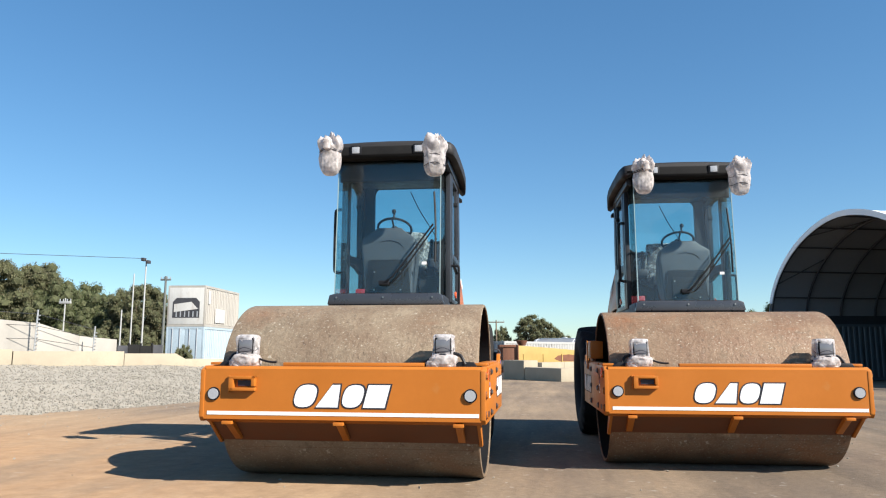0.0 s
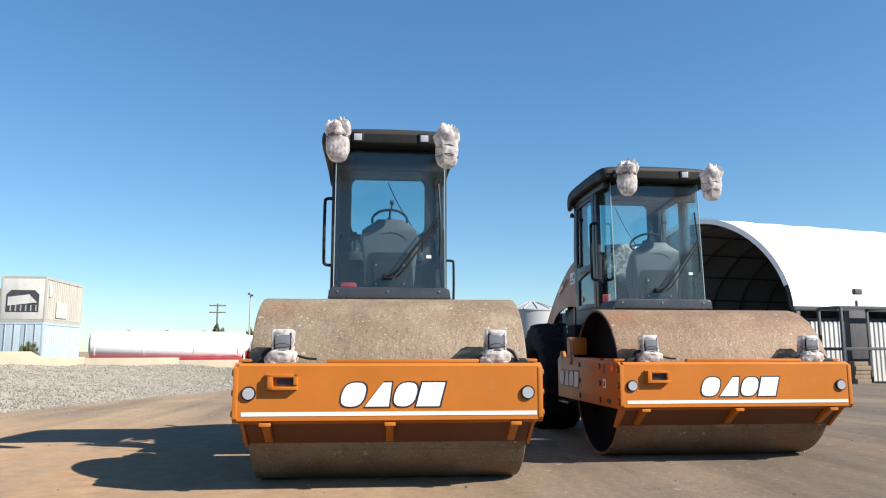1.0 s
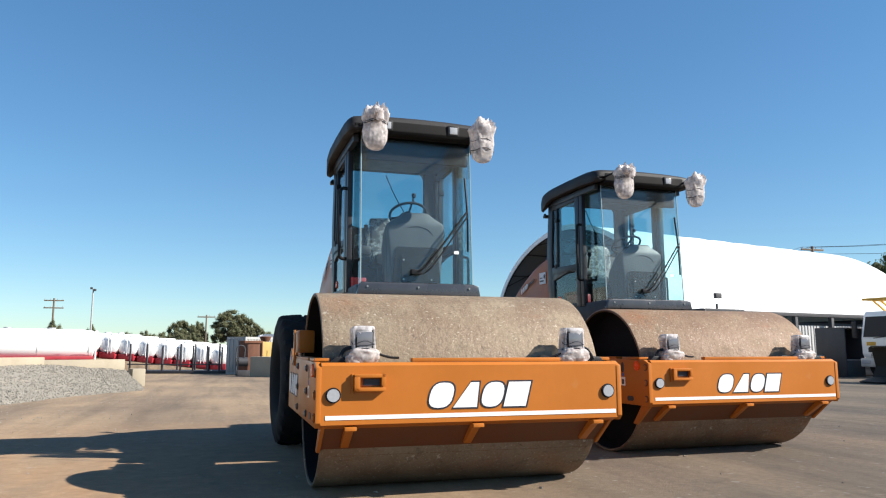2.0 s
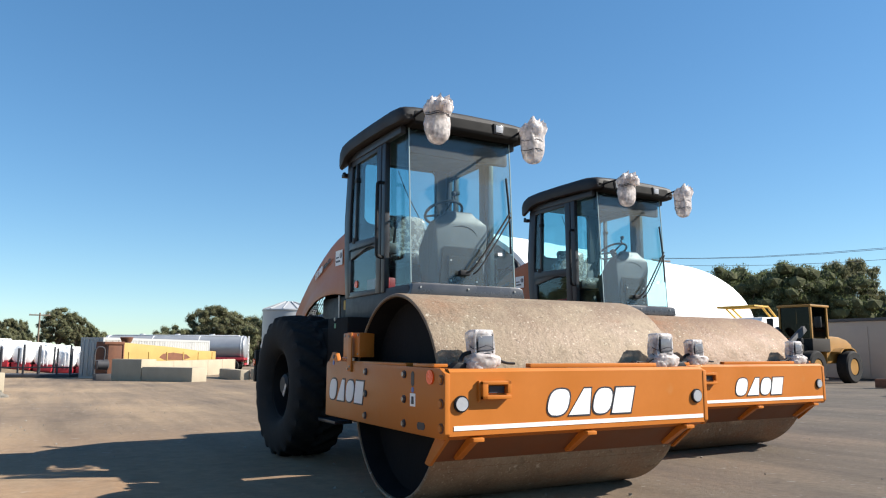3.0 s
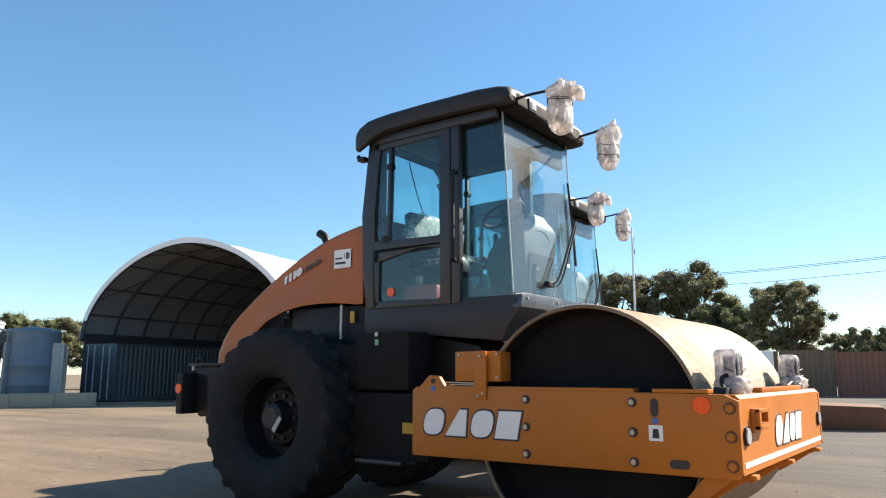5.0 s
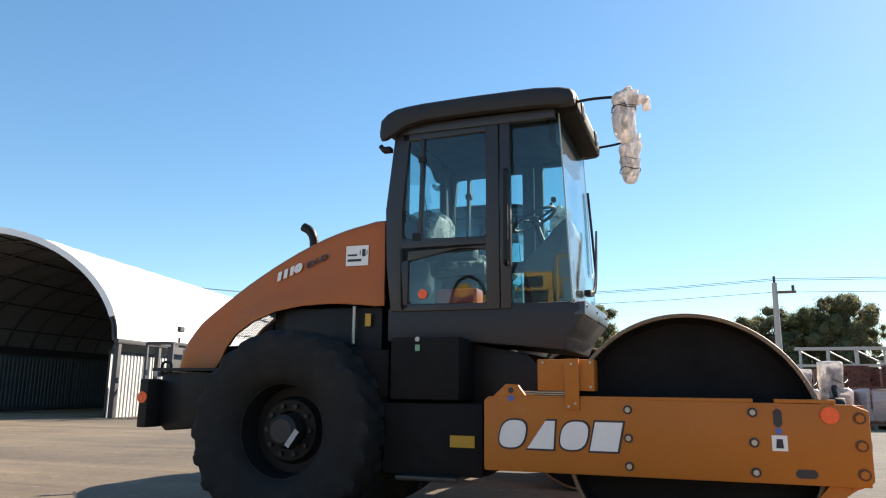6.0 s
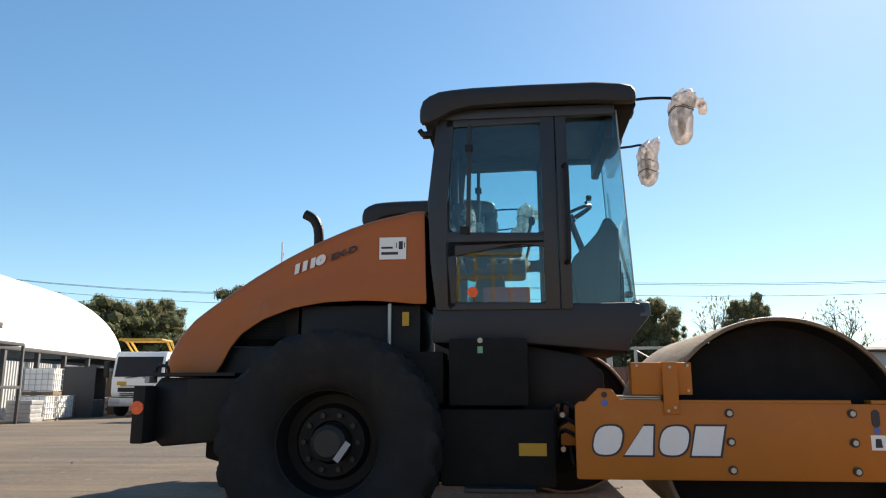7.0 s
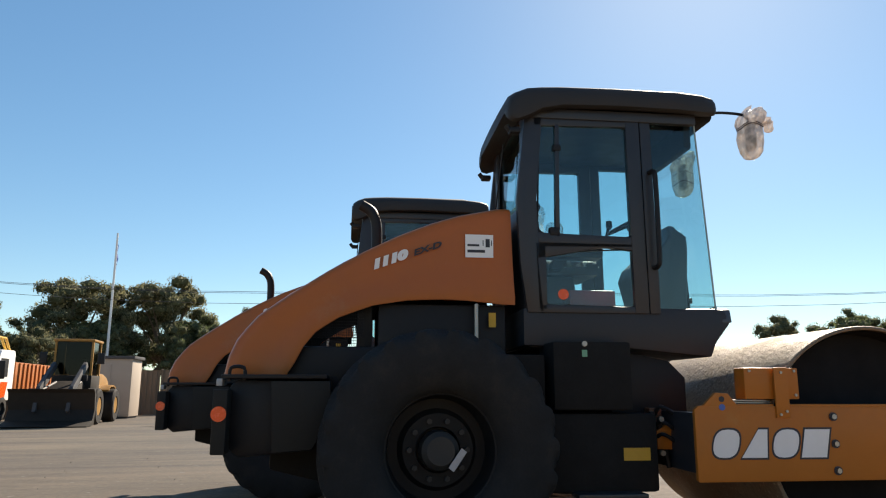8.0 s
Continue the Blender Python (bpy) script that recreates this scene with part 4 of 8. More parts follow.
            ob.matrix_basis = Matrix.Translation((s * 0.591, y if s < 0 else y - 0.24, z if s < 0 else z + 0.11)) @ pose(0, 0, 0, -20, 0, 0) @ turn @ Matrix.Diagonal((1.6, 1, 1, 1))
            ob.parent = hood
    bm = bmesh.new()
    tube(bm, [(-0.06, 3.22, 2.0), (-0.06, 3.22, 2.3), (-0.06, 3.26, 2.42), (-0.06, 3.34, 2.475)], 0.042, 12, 6)
    part("exhaust_pipe", bm, BLACK, r, "black bent exhaust pipe")
    bm = geom(box, -0.5, 0.5, 2.3, 3.2, 1.05, 1.66, 0.02)
    box(bm, -0.5, 0.5, 3.2, 3.9, 1.05, 1.36, 0.02)
    engine = part("engine_housing", bm, BLACK, r)
    # Added black divider: keeps the space under the hood dark, hiding its orange inside
    part("radiator", geom(box, -0.42, 0.42, 3.24, 3.34, 1.36, 1.82, 0.01), BLACK, engine)
    for s in (-1, 1):
        bm = bmesh.new()
        for k in range(40):
            y = 3.3 + k * 0.014
            rod(bm, (s * 0.52, y, 1.42), (s * 0.52, y, 1.62), 0.002, seg=5)
        for k in range(10):
            z = 1.42 + k * 0.022
            rod(bm, (s * 0.52, 3.3, z), (s * 0.52, 3.85, z), 0.002, seg=5)
        part("grille", bm, BLACK, engine, "wire grille")
        part("silver_pipe", geom(rod, (s * 0.56, 2.52, 1.66), (s * 0.56, 2.52, 1.36), 0.016), STEEL, engine)
        part("yellow_mark", geom(box, s * 0.545 - 0.003, s * 0.545 + 0.003, 2.38, 2.43, 1.5, 1.6), YELLOW, engine)
    # rear counterweight
    bm = geom(prism, [(3.52, 1.12), (3.48, 0.9), (3.6, 0.70), (4.05, 0.66), (4.12, 0.72), (4.12, 1.08), (4.08, 1.13)], "x", -0.86, 0.86, 0.02)
    rear = part("counterweight", bm, BLACK, r, "dark steel counterweight")
    part("rear_ledge", geom(box, -0.93, 0.93, 3.52, 4.16, 1.135, 1.16, 0.006), BLACK, rear)
    part("rear_bumper", geom(box, -0.86, 0.86, 4.122, 4.19, 0.69, 1.07, 0.012), BLACK, rear)
    for s in (-1, 1):
        part("side_panel", geom(prism, [(3.5, 1.12), (3.49, 0.9), (3.6, 0.71), (3.84, 0.69), (3.86, 1.12)], "x", min(s * 0.865, s * 0.93), max(s * 0.865, s * 0.93), 0.008), OLIVE, rear, "olive-grey side panel")
        part("bumper_end", geom(box, min(s * 0.865, s * 1.03), max(s * 0.865, s * 1.03), 4.10, 4.185, 0.69, 1.07, 0.01), OLIVE, rear, "olive-grey bumper end")
        part("tail_reflector", geom(disc, (s * 1.036, 4.145, 0.925), (1, 0, 0), 0.045, 0.014), RED, rear, "round orange-red reflector")
        part("tail_lamp", geom(box, s * 0.8 - 0.06, s * 0.8 + 0.06, 4.162, 4.2, 1.09, 1.135, 0.006), LENS, rear, "pale tail lamp")
        bm = bmesh.new()
        tube(bm, [(s * 0.86, 4.03, 1.12), (s * 0.86, 4.035, 1.2), (s * 0.86, 4.115, 1.2), (s * 0.86, 4.12, 1.12)], 0.012, 8, 4)
        part("tie_down_eye", bm, BLACK, rear)

    # cab shell
    bm = geom(prism, [(2.2, 1.37), (2.2, 1.63), (0.79, 1.645), (0.72, 1.63), (0.685, 1.54), (0.80, 1.40), (0.84, 1.30), (1.5, 1.36)], "x", -0.615, 0.615, 0.02)
    part("cab_base", bm, PLASTIC, r, "dark moulded cab base")
    bm = geom(prism, [(-0.62, 1.545), (0.62, 1.545), (0.60, 1.64), (0.55, 1.655), (-0.55, 1.655), (-0.60, 1.64)], "y", 0.675, 0.75, 0.01)
    nose = part("front_sill", bm, SILL, r, "dark front sill with screws")
    for x in (-0.52, -0.02, 0.5):
        part("screw", geom(disc, (x, 0.672, 1.615), (0, 1, 0), 0.01, 0.012, 8), STEEL, nose)
    bm = geom(box, -0.56, 0.56, 0.86, 2.15, 1.36, 1.45, 0.02)
    part("cab_mount", bm, CHARCOAL, r)
    # roof: a moulded shell whose sides droop towards the back
    half = ((0.80, 0, 0.03), (0.95, 0, 0.0), (0.992, 0, 0.014), (1.0, 0, 0.045), (1.0, 1, -0.075), (0.985, 1, -0.035), (0.935, 1, -0.008), (0.8, 1, 0.004), (0.4, 1, 0.016), (0.0, 1, 0.02))
    bm = bmesh.new()
    rings = []
    for y, w, zt, zb in ((0.705, 0.645, 3.205, 3.115), (0.712, 0.672, 3.221, 3.10), (0.74, 0.692, 3.240, 3.088), (0.82, 0.704, 3.253, 3.085), (1.0, 0.71, 3.261, 3.095), (1.5, 0.712, 3.262, 3.10), (1.9, 0.71, 3.256, 3.09), (2.05, 0.706, 3.248, 3.06), (2.15, 0.70, 3.238, 3.005), (2.225, 0.69, 3.21, 2.978), (2.272, 0.674, 3.18, 2.985), (2.294, 0.64, 3.14, 3.02)):
        crown = max(0.0, min(1.0, (y - 0.74) / 0.26))
        swell = {0.985: 0.004, 0.935: 0.008, 0.8: 0.028, 0.4: 0.03, 0.0: 0.03}
        right = [(f * w, y, max(zb + dz, 3.095) if f == 0.80 and not top else (zt + crown * swell.get(f, 0.0) if top else zb) + dz) for f, top, dz in half]
        rings.append([bm.verts.new(p) for p in right + [(-x, yy, z) for x, yy, z in right[-2::-1]]])
    for a, c in zip(rings, rings[1:]):
        for j in range(len(a)):
            bm.faces.new((a[j], a[(j + 1) % len(a)], c[(j + 1) % len(c)], c[j]))
    bm.faces.new(rings[0][::-1])
    bm.faces.new(rings[-1])
    bmesh.ops.recalc_face_normals(bm, faces=bm.faces[:])
    roof = part("roof", bm, ROOFSKIN, r, "dark rounded cab roof", 50)
    part("visor", geom(box, -0.55, 0.55, 0.865, 0.93, 2.86, 3.08, 0.02), BLACK, roof, "black inner visor")
    part("front_fascia", geom(prism, [(0.72, 3.222), (0.70, 3.195), (0.694, 3.11), (0.712, 3.08), (0.78, 3.07), (0.88, 3.085), (0.95, 3.09), (0.95, 3.21)], "x", -0.565, 0.565, 0.008), UNDERSIDE, roof, "black front fascia")
    part("headlining", geom(box, -0.56, 0.56, 0.88, 2.06, 3.055, 3.09, 0.01), BLACK, roof)
    for s in (-1, 1):
        part("side_header", geom(box, min(s * 0.575, s * 0.628), max(s * 0.575, s * 0.628), 0.86, 2.12, 3.025, 3.1, 0.006), CHARCOAL, roof)
    for s in (-1, 1):
        lamp = part("roof_lamp", geom(box, s * 0.335 - 0.06, s * 0.335 + 0.06, 0.684, 0.74, 3.105, 3.21, 0.012), BLACK, roof, "roof lamp")
        part("lamp_lens", geom(box, s * 0.335 - 0.04, s * 0.335 + 0.04, 0.678, 0.69, 3.122, 3.192, 0.006), LENS, lamp)
        bm = bmesh.new()
        bx, by, bz = (-0.51, 0.365, 2.985) if s < 0 else (0.535, 0.44, 2.965)
        tube(bm, [(s * 0.555, 0.715, 3.15), (s * 0.55, 0.58, 3.16), (bx, by + 0.05, 3.165), (bx, by, 3.12)], 0.011, 8)
        arm = part("mirror_arm", bm, BLACK, r, "thin black mirror arm")
        part("mirror", geom(box, bx - 0.06, bx + 0.06, by - 0.02, by + 0.02, bz - 0.1, bz + 0.13, 0.02), BLACK, arm, "black mirror wrapped in film")
        bm = bmesh.new()
        film_bag(bm, (bx, by, bz), 0.112, 0.084, 0.175, 11 + 3 * s, 0.06)
        if s < 0:
            film_bag(bm, (bx, by - 0.1, bz + 0.14), 0.035, 0.07, 0.03, 21, 0.0, 0.4)
            film_bag(bm, (bx + 0.01, by - 0.16, bz + 0.10), 0.03, 0.028, 0.045, 23, 0.0, 0.4)
        part("film_wrap", bm, BAG, arm, "crumpled film bag", 70)
        bm = bmesh.new()
        band(bm, (bx, by, bz), 0.112, 0.086, 0.07 if s < 0 else -0.06, 0.004)
        band(bm, (bx, by, bz), 0.112, 0.086, 0.085 if s < 0 else 0.03, 0.003)
        part("tie", bm, INK, arm, "black binding tape")

    # pillars, doors and glazing
    for s in (-1, 1):
        x0, x1 = (s * 0.63, s * 0.575) if s < 0 else (s * 0.575, s * 0.63)
        part("rear_pillar", geom(prism, [(2.17, 1.6), (2.215, 1.95), (2.235, 2.41), (2.16, 3.09), (2.03, 3.09), (2.09, 2.41), (2.08, 1.95), (2.05, 1.6)], "x", x0, x1, 0.008), CHARCOAL, r)
        part("centre_pillar", geom(prism, [(1.205, 1.6), (1.285, 1.6), (1.295, 3.09), (1.215, 3.09)], "x", x0, x1, 0.008), CHARCOAL, r)
        door = part("cab_door", geom(prism, [(1.292, 1.6), (1.395, 1.6), (1.405, 3.03), (1.302, 3.03)], "x", x0 - 0.004, x1 + 0.004, 0.008), CHARCOAL, r, "dark door frame with split glazing")
        bm = geom(prism, [(1.37, 2.075), (2.08, 2.06), (2.09, 2.17), (1.37, 2.15)], "x", x0, x1, 0.006)
        part("waist_rail", bm, CHARCOAL, door)
        part("bottom_rail", geom(prism, [(1.37, 1.6), (2.08, 1.6), (2.08, 1.655), (1.37, 1.645)], "x", x0, x1, 0.005), CHARCOAL, door)
        part("top_rail", geom(prism, [(1.37, 2.985), (2.1, 2.97), (2.1, 3.03), (1.37, 3.03)], "x", x0, x1, 0.005), CHARCOAL, door)
        part("rear_stile", geom(prism, [(2.03, 1.62), (2.09, 1.62), (2.105, 2.1), (2.03, 2.08)], "x", x0, x1, 0.005), CHARCOAL, door)
        part("arched_rail", geom(prism, [(1.37, 2.05), (1.6, 2.075), (2.09, 1.98), (2.09, 2.1), (1.37, 2.1)], "x", x0, x1, 0.004), CHARCOAL, door)
        part("hinge_bar", geom(prism, [(1.925, 2.14), (1.955, 2.14), (1.94, 2.99), (1.91, 2.99)], "x", x0 - s * 0.0, x1, 0.004), CHARCOAL, door)
        xg = s * 0.608
        pane = part("upper_pane", geom(prism, [(1.37, 2.14), (2.09, 2.155), (2.06, 2.99), (1.37, 2.99)], "x", xg - 0.003, xg + 0.003), GLASS, door, "tinted pane", 0)
        pane.visible_shadow = False
        pane = part("lower_pane", geom(prism, [(1.37, 1.635), (2.05, 1.645), (2.06, 2.03), (1.37, 2.07)], "x", xg - 0.003, xg + 0.003), GLASS, door, "tinted pane", 0)
        pane.visible_shadow = False
        part("pane_seal", geom(seal, [(1.37, 2.145), (2.09, 2.16), (2.06, 2.99), (1.37, 2.99)], 0.008, 0.07, "x", xg - 0.012, xg + 0.012), BLACK, door, "black rubber seal")
        part("pane_seal", geom(seal, [(1.37, 1.64), (2.05, 1.65), (2.06, 2.03), (1.37, 2.07)], 0.008, 0.06, "x", xg - 0.012, xg + 0.012), BLACK, door, "black rubber seal")
        part("reflector", geom(disc, (xg + s * 0.006, 1.91, 1.73), (1, 0, 0), 0.038, 0.012), RED, door, "round orange-red reflector")
        part("door_latch", geom(box, xg - 0.03, xg + 0.03, 1.93, 2.0, 2.15, 2.21, 0.01), BLACK, door)
        part("door_hinge", geom(box, xg - 0.03, xg + 0.03, 1.9, 1.96, 2.78, 2.83, 0.01), BLACK, door)
        pane = part("quarter_pane", geom(prism, [(0.775, 1.645), (1.215, 1.63), (1.225, 3.08), (0.847, 3.08)], "x", s * 0.565 - 0.003, s * 0.565 + 0.003), GLASS, r, "tinted quarter pane", 0)
        pane.visible_shadow = False
        part("glass_edge", geom(prism, [(0.762, 1.645), (0.772, 1.645), (0.8465, 3.08), (0.8365, 3.08)], "x", s * 0.568 - 0.004, s * 0.568 + 0.004), GLASSEDGE, r, "glass edge with its highlight painted pale")
        bm = bmesh.new()
        if s < 0:
            tube(bm, [(-0.63, 1.24, 2.64), (-0.69, 1.23, 2.63), (-0.705, 1.225, 2.55), (-0.705, 1.225, 2.02), (-0.69, 1.23, 1.94), (-0.63, 1.24, 1.93)], 0.018, 8, 4)
        else:
            tube(bm, [(0.63, 1.30, 2.0), (0.70, 1.30, 1.995), (0.715, 1.30, 1.95), (0.715, 1.30, 1.62), (0.70, 1.30, 1.575), (0.63, 1.30, 1.57)], 0.014, 8, 4)
        part("grab_handle", bm, BLACK, r, "black grab handle")
        bm = geom(box, min(s * 0.58, s * 0.66), max(s * 0.58, s * 0.66), 2.2, 2.28, 2.9, 2.94, 0.01)
        rod(bm, (s * 0.62, 2.27, 2.92), (s * 0.62, 2.3, 2.96), 0.02)
        part("rear_work_lamp", bm, BLACK, r)
        part("beacon_knob", geom(lathe, [(0, 0.03), (0.03, 0.025), (0.05, 0.0), (0.03, -0.02), (0, -0.025)], "x", (s * 0.57, 2.1, 2.37), 16), BLACK, r)
    pane = part("windscreen", geom(prism, [(0.762, 1.645), (0.768, 1.645), (0.8425, 3.08), (0.8365, 3.08)], "x", -0.563, 0.563), SCREEN, r, "large clear windscreen", 0)
    pane.visible_shadow = False
    part("screen_edge", geom(prism, [(0.755, 1.64), (0.77, 1.64), (0.772, 1.665), (0.757, 1.665)], "x", -0.565, 0.565), BLACK, r)
    part("rear_panel", geom(prism, [(-0.6, 1.6), (0.6, 1.6), (0.6, 2.36), (0.5, 2.40), (-0.5, 2.40), (-0.6, 2.36)], "y", 2.12, 2.18, 0.008), CHARCOAL, r)
    part("rear_header", geom(box, -0.57, 0.57, 2.08, 2.16, 3.095, 3.12, 0.006), CHARCOAL, r)
    for s in (-1, 1):
        part("rear_post", geom(box, min(s * 0.45, s * 0.6), max(s * 0.45, s * 0.6), 2.1, 2.17, 2.38, 3.09, 0.01), CHARCOAL, r)
    part("rear_seal", geom(seal, [(-0.48, 2.37), (0.48, 2.37), (0.48, 3.11), (-0.48, 3.11)], 0.03, 0.12, "y", 2.12, 2.15), BLACK, r, "black rear window seal")
    pane = part("rear_window", geom(box, -0.47, 0.47, 2.135, 2.141, 2.38, 3.10), GLASS, r, "tinted rear window", 0)
    pane.visible_shadow = False
    bm = bmesh.new()
    tube(bm, [(0.0, 2.2, 3.04), (0.12, 2.21, 2.8), (0.28, 2.22, 2.55), (0.34, 2.22, 2.44)], 0.006, 6)
    part("rear_wiper", bm, BLACK, r)
    # wiper box and arms
    part("wiper_backing", geom(prism, [(-0.25, 1.662), (0.25, 1.662), (0.215, 2.0), (0.19, 2.015), (-0.19, 2.015), (-0.215, 2.0)], "y", 0.808, 0.819, 0.004), UNDERSIDE, r, "black panel behind the wiper motor")
    wiper = part("wiper_box", geom(box, -0.165, 0.17, 0.786, 0.807, 1.67, 1.925, 0.008), UNDERSIDE, r, "dark wiper motor cover")
    for x in (-0.14, 0.145):
        for z in (1.70, 1.885):
            part("screw", geom(disc, (x, 0.785, z), (0, 1, 0), 0.01, 0.01, 8), STEEL, wiper)
    bm = bmesh.new()
    tube(bm, [(-0.02, 0.715, 1.77), (0.1, 0.70, 1.86), (0.5, 0.735, 2.37)], 0.010, 6)
    tube(bm, [(0.06, 0.715, 1.76), (0.16, 0.70, 1.86), (0.51, 0.735, 2.33)], 0.008, 6)
    part("wiper_arm", bm, BLACK, wiper)
    bm = geom(box, -0.08, 0.03, 0.71, 0.762, 1.745, 1.79, 0.008)
    part("wiper_pivot", bm, BLACK, wiper)
    bm = bmesh.new()
    tube(bm, [(0.515, 0.75, 1.98), (0.52, 0.775, 2.35), (0.50, 0.80, 2.72)], 0.011, 6)
    part("wiper_blade", bm, BLACK, wiper)
    part("sticker", geom(box, 0.375, 0.425, 0.765, 0.768, 1.955, 1.985), WHITE, r, "small white sticker")

    # inside the cab
    bm = geom(prism, [(1.13, 1.62), (1.20, 1.95), (1.16, 2.04), (1.06, 2.13), (0.98, 2.22), (0.91, 2.36), (0.855, 2.36), (0.82, 2.24), (0.82, 2.1), (0.83, 1.62)], "x", -0.235, 0.235, 0.03, None, 3)
    bmesh.ops.subdivide_edges(bm, edges=bm.edges[:], cuts=2, use_grid_fill=True)
    levels = ((1.6, 0.245), (1.95, 0.275), (2.15, 0.30), (2.24, 0.29), (2.28, 0.24), (2.32, 0.165), (2.4, 0.11))
    for v in bm.verts:
        for (z0, w0), (z1, w1) in zip(levels, levels[1:]):
            if z0 <= v.co.z <= z1:
                v.co.x *= (w0 + (w1 - w0) * (v.co.z - z0) / (z1 - z0)) / 0.235
                break
    console = part("steering_console", bm, CONSOLE, r, "grey moulded steering console", 50)
    part("groove", geom(tube, [(-0.1, 0.826, 2.2), (0.02, 0.822, 2.215), (0.13, 0.822, 2.18), (0.175, 0.828, 2.1), (0.165, 0.83, 2.02)], 0.007, 6), BLACK, console, "dark moulded groove")
    bm = bmesh.new()
    rod(bm, (0, 1.05, 2.06), (0, 1.16, 2.37), 0.026)
    part("steering_column", bm, BLACK, console)
    bm = bmesh.new()
    turn = Matrix.Translation((0, 1.17, 2.40)) @ pose(0, 0, 0, -26, 0, 0)
    ring = [turn @ Vector((0.19 * math.cos(k * 0.2618), 0.19 * math.sin(k * 0.2618), 0)) for k in range(25)]
    tube(bm, ring, 0.014, 8, 1)
    for a in (0.5, 2.64, 4.71):
        rod(bm, turn @ Vector((0, 0, -0.02)), turn @ Vector((0.185 * math.cos(a), 0.185 * math.sin(a), 0)), 0.011)
    rod(bm, turn @ Vector((0, 0, -0.05)), turn @ Vector((0, 0, 0.01)), 0.04)
    wheel = part("steering_wheel", bm, BLACK, console, "black steering wheel with a knob")
    bm = geom(rod, turn @ Vector((0.02, -0.18, 0)), turn @ Vector((0.02, -0.18, 0.06)), 0.012)
    lathe(bm, [(0, 0.11), (0.02, 0.1), (0.025, 0.085), (0.018, 0.06), (0, 0.055)], "z", turn @ Vector((0.02, -0.18, 0)), 12)
    part("knob", bm, BLACK, wheel)
    seat = part("seat", geom(box, -0.25, 0.25, 1.52, 2.0, 1.92, 2.04, 0.04), PLASTIC, r, "dark driver's seat under clear film")
    part("seat_base", geom(prism, [(1.66, 1.645), (1.96, 1.645), (1.9, 1.93), (1.7, 1.93)], "x", -0.17, 0.17, 0.02), BLACK, seat)
    part("backrest", geom(prism, [(1.92, 1.98), (2.0, 1.98), (2.09, 2.48), (2.0, 2.5)], "x", -0.23, 0.23, 0.03, None, 3), PLASTIC, seat)
    bm = bmesh.new()
    film_bag(bm, (0, 1.75, 2.03), 0.262, 0.245, 0.07, 21, 0.0, 0.5)
    film_bag(bm, (0, 1.99, 2.25), 0.25, 0.07, 0.25, 23, 0.0, 0.5)
    film_bag(bm, (-0.38, 1.9, 2.2), 0.05, 0.06, 0.1, 27, 0.0, 0.5)
    part("film_cover", bm, SEATFILM, seat, "clear shiny film cover", 70)
    for s in (-1, 1):
        arm = part("armrest_console", geom(box, min(s * 0.3, s * 0.46), max(s * 0.3, s * 0.4), 1.55, 1.98, 2.02, 2.12, 0.03), PLASTIC, r)
        part("arm_bracket", geom(prism, [(1.84, 1.95), (1.92, 1.95), (1.9, 2.03), (1.8, 2.03)], "x", min(s * 0.24, s * 0.36), max(s * 0.24, s * 0.36)), BLACK, arm)
        bm = geom(rod, (s * 0.38, 1.52, 2.12), (s * 0.38, 1.48, 2.27), 0.012)
        lathe(bm, [(0, 0.05), (0.022, 0.04), (0.026, 0.0), (0.015, -0.02)], "z", (s * 0.38, 1.475, 2.28), 12)
        part("lever", bm, BLACK, arm)
    # Box added to give the lower pane its red patch
    part("tool_case", geom(box, -0.53, -0.36, 1.5, 1.84, 1.648, 1.775, 0.015), REDPAINT, r, "red box added on the cab floor behind the lower pane")
    part("cab_floor", geom(box, -0.57, 0.57, 0.8, 2.12, 1.63, 1.645), BLACK, r)
    return r


material_blue = material("blue_sticker", (0.05, 0.12, 0.4), 0.4, bump=0.0)
material_green = material("green_sticker", (0.15, 0.4, 0.25), 0.4, bump=0.0)
material_hub = material("grey_hub_paint", (0.022, 0.0215, 0.021), 0.6, var=0.15, scale=12)
material_offwhite = material("shaded_white_film", (0.78, 0.77, 0.76), 0.45, var=0.04, scale=5, bump=0.0)
SEATFILM = film("clear_seat_film", (0.8, 0.84, 0.85), 0.28, 0.1)
roller_a = roller()
# parts that ride on the front half; the rest swings about the centre joint
FRONT_HALF = ("drum", "front_plate", "scraper", "side_beam", "rear_cross_beam", "cover_box", "pipe", "headlamp", "rubber_flap")
# how far a rear part swings, and how much narrower it is, than the cab's share
SWING = {"wheel": (2.9, 1.0), "axle": (2.9, 1.0), "engine_hood": (1.05, 0.935), "engine_housing": (1.05, 0.935), "exhaust_pipe": (0.2, 1.0), "counterweight": (1.0, 0.96), "roof": (0.8, 0.99), "mirror_arm": (0.5, 1.0)}


def steer(r, share):
    """Swings the rear half of a roller about its centre joint."""
    for ob in r.children:
        kind = ob.name.split(".")[0]
        if kind not in FRONT_HALF:
            degrees, slim = SWING.get(kind, (0.8, 0.965))
            turn = Matrix.Translation((0, 0.6 + 0.01 * degrees * share, 0)) @ pose(0, 0, 0, 0, 0, degrees * share) @ Matrix.Translation((0, -0.6, 0))
            ob.matrix_basis = turn @ Matrix.Diagonal((slim, 1, 1, 1)) @ ob.matrix_basis


roller_b = copy_thing(roller_a, pose(3.224, 1.207, gz(3, 1.2), 0, 0, 1.4))
for ob in roller_b.children:
    if ob.name.startswith("drum"):
        ob.data = ob.data.copy()
        ob.data.materials[0] = DRUM_RUSTY
        tagged(ob, "steel drum under reddish-brown dust")
steer(roller_a, 1.0)
steer(roller_b, 0.4)


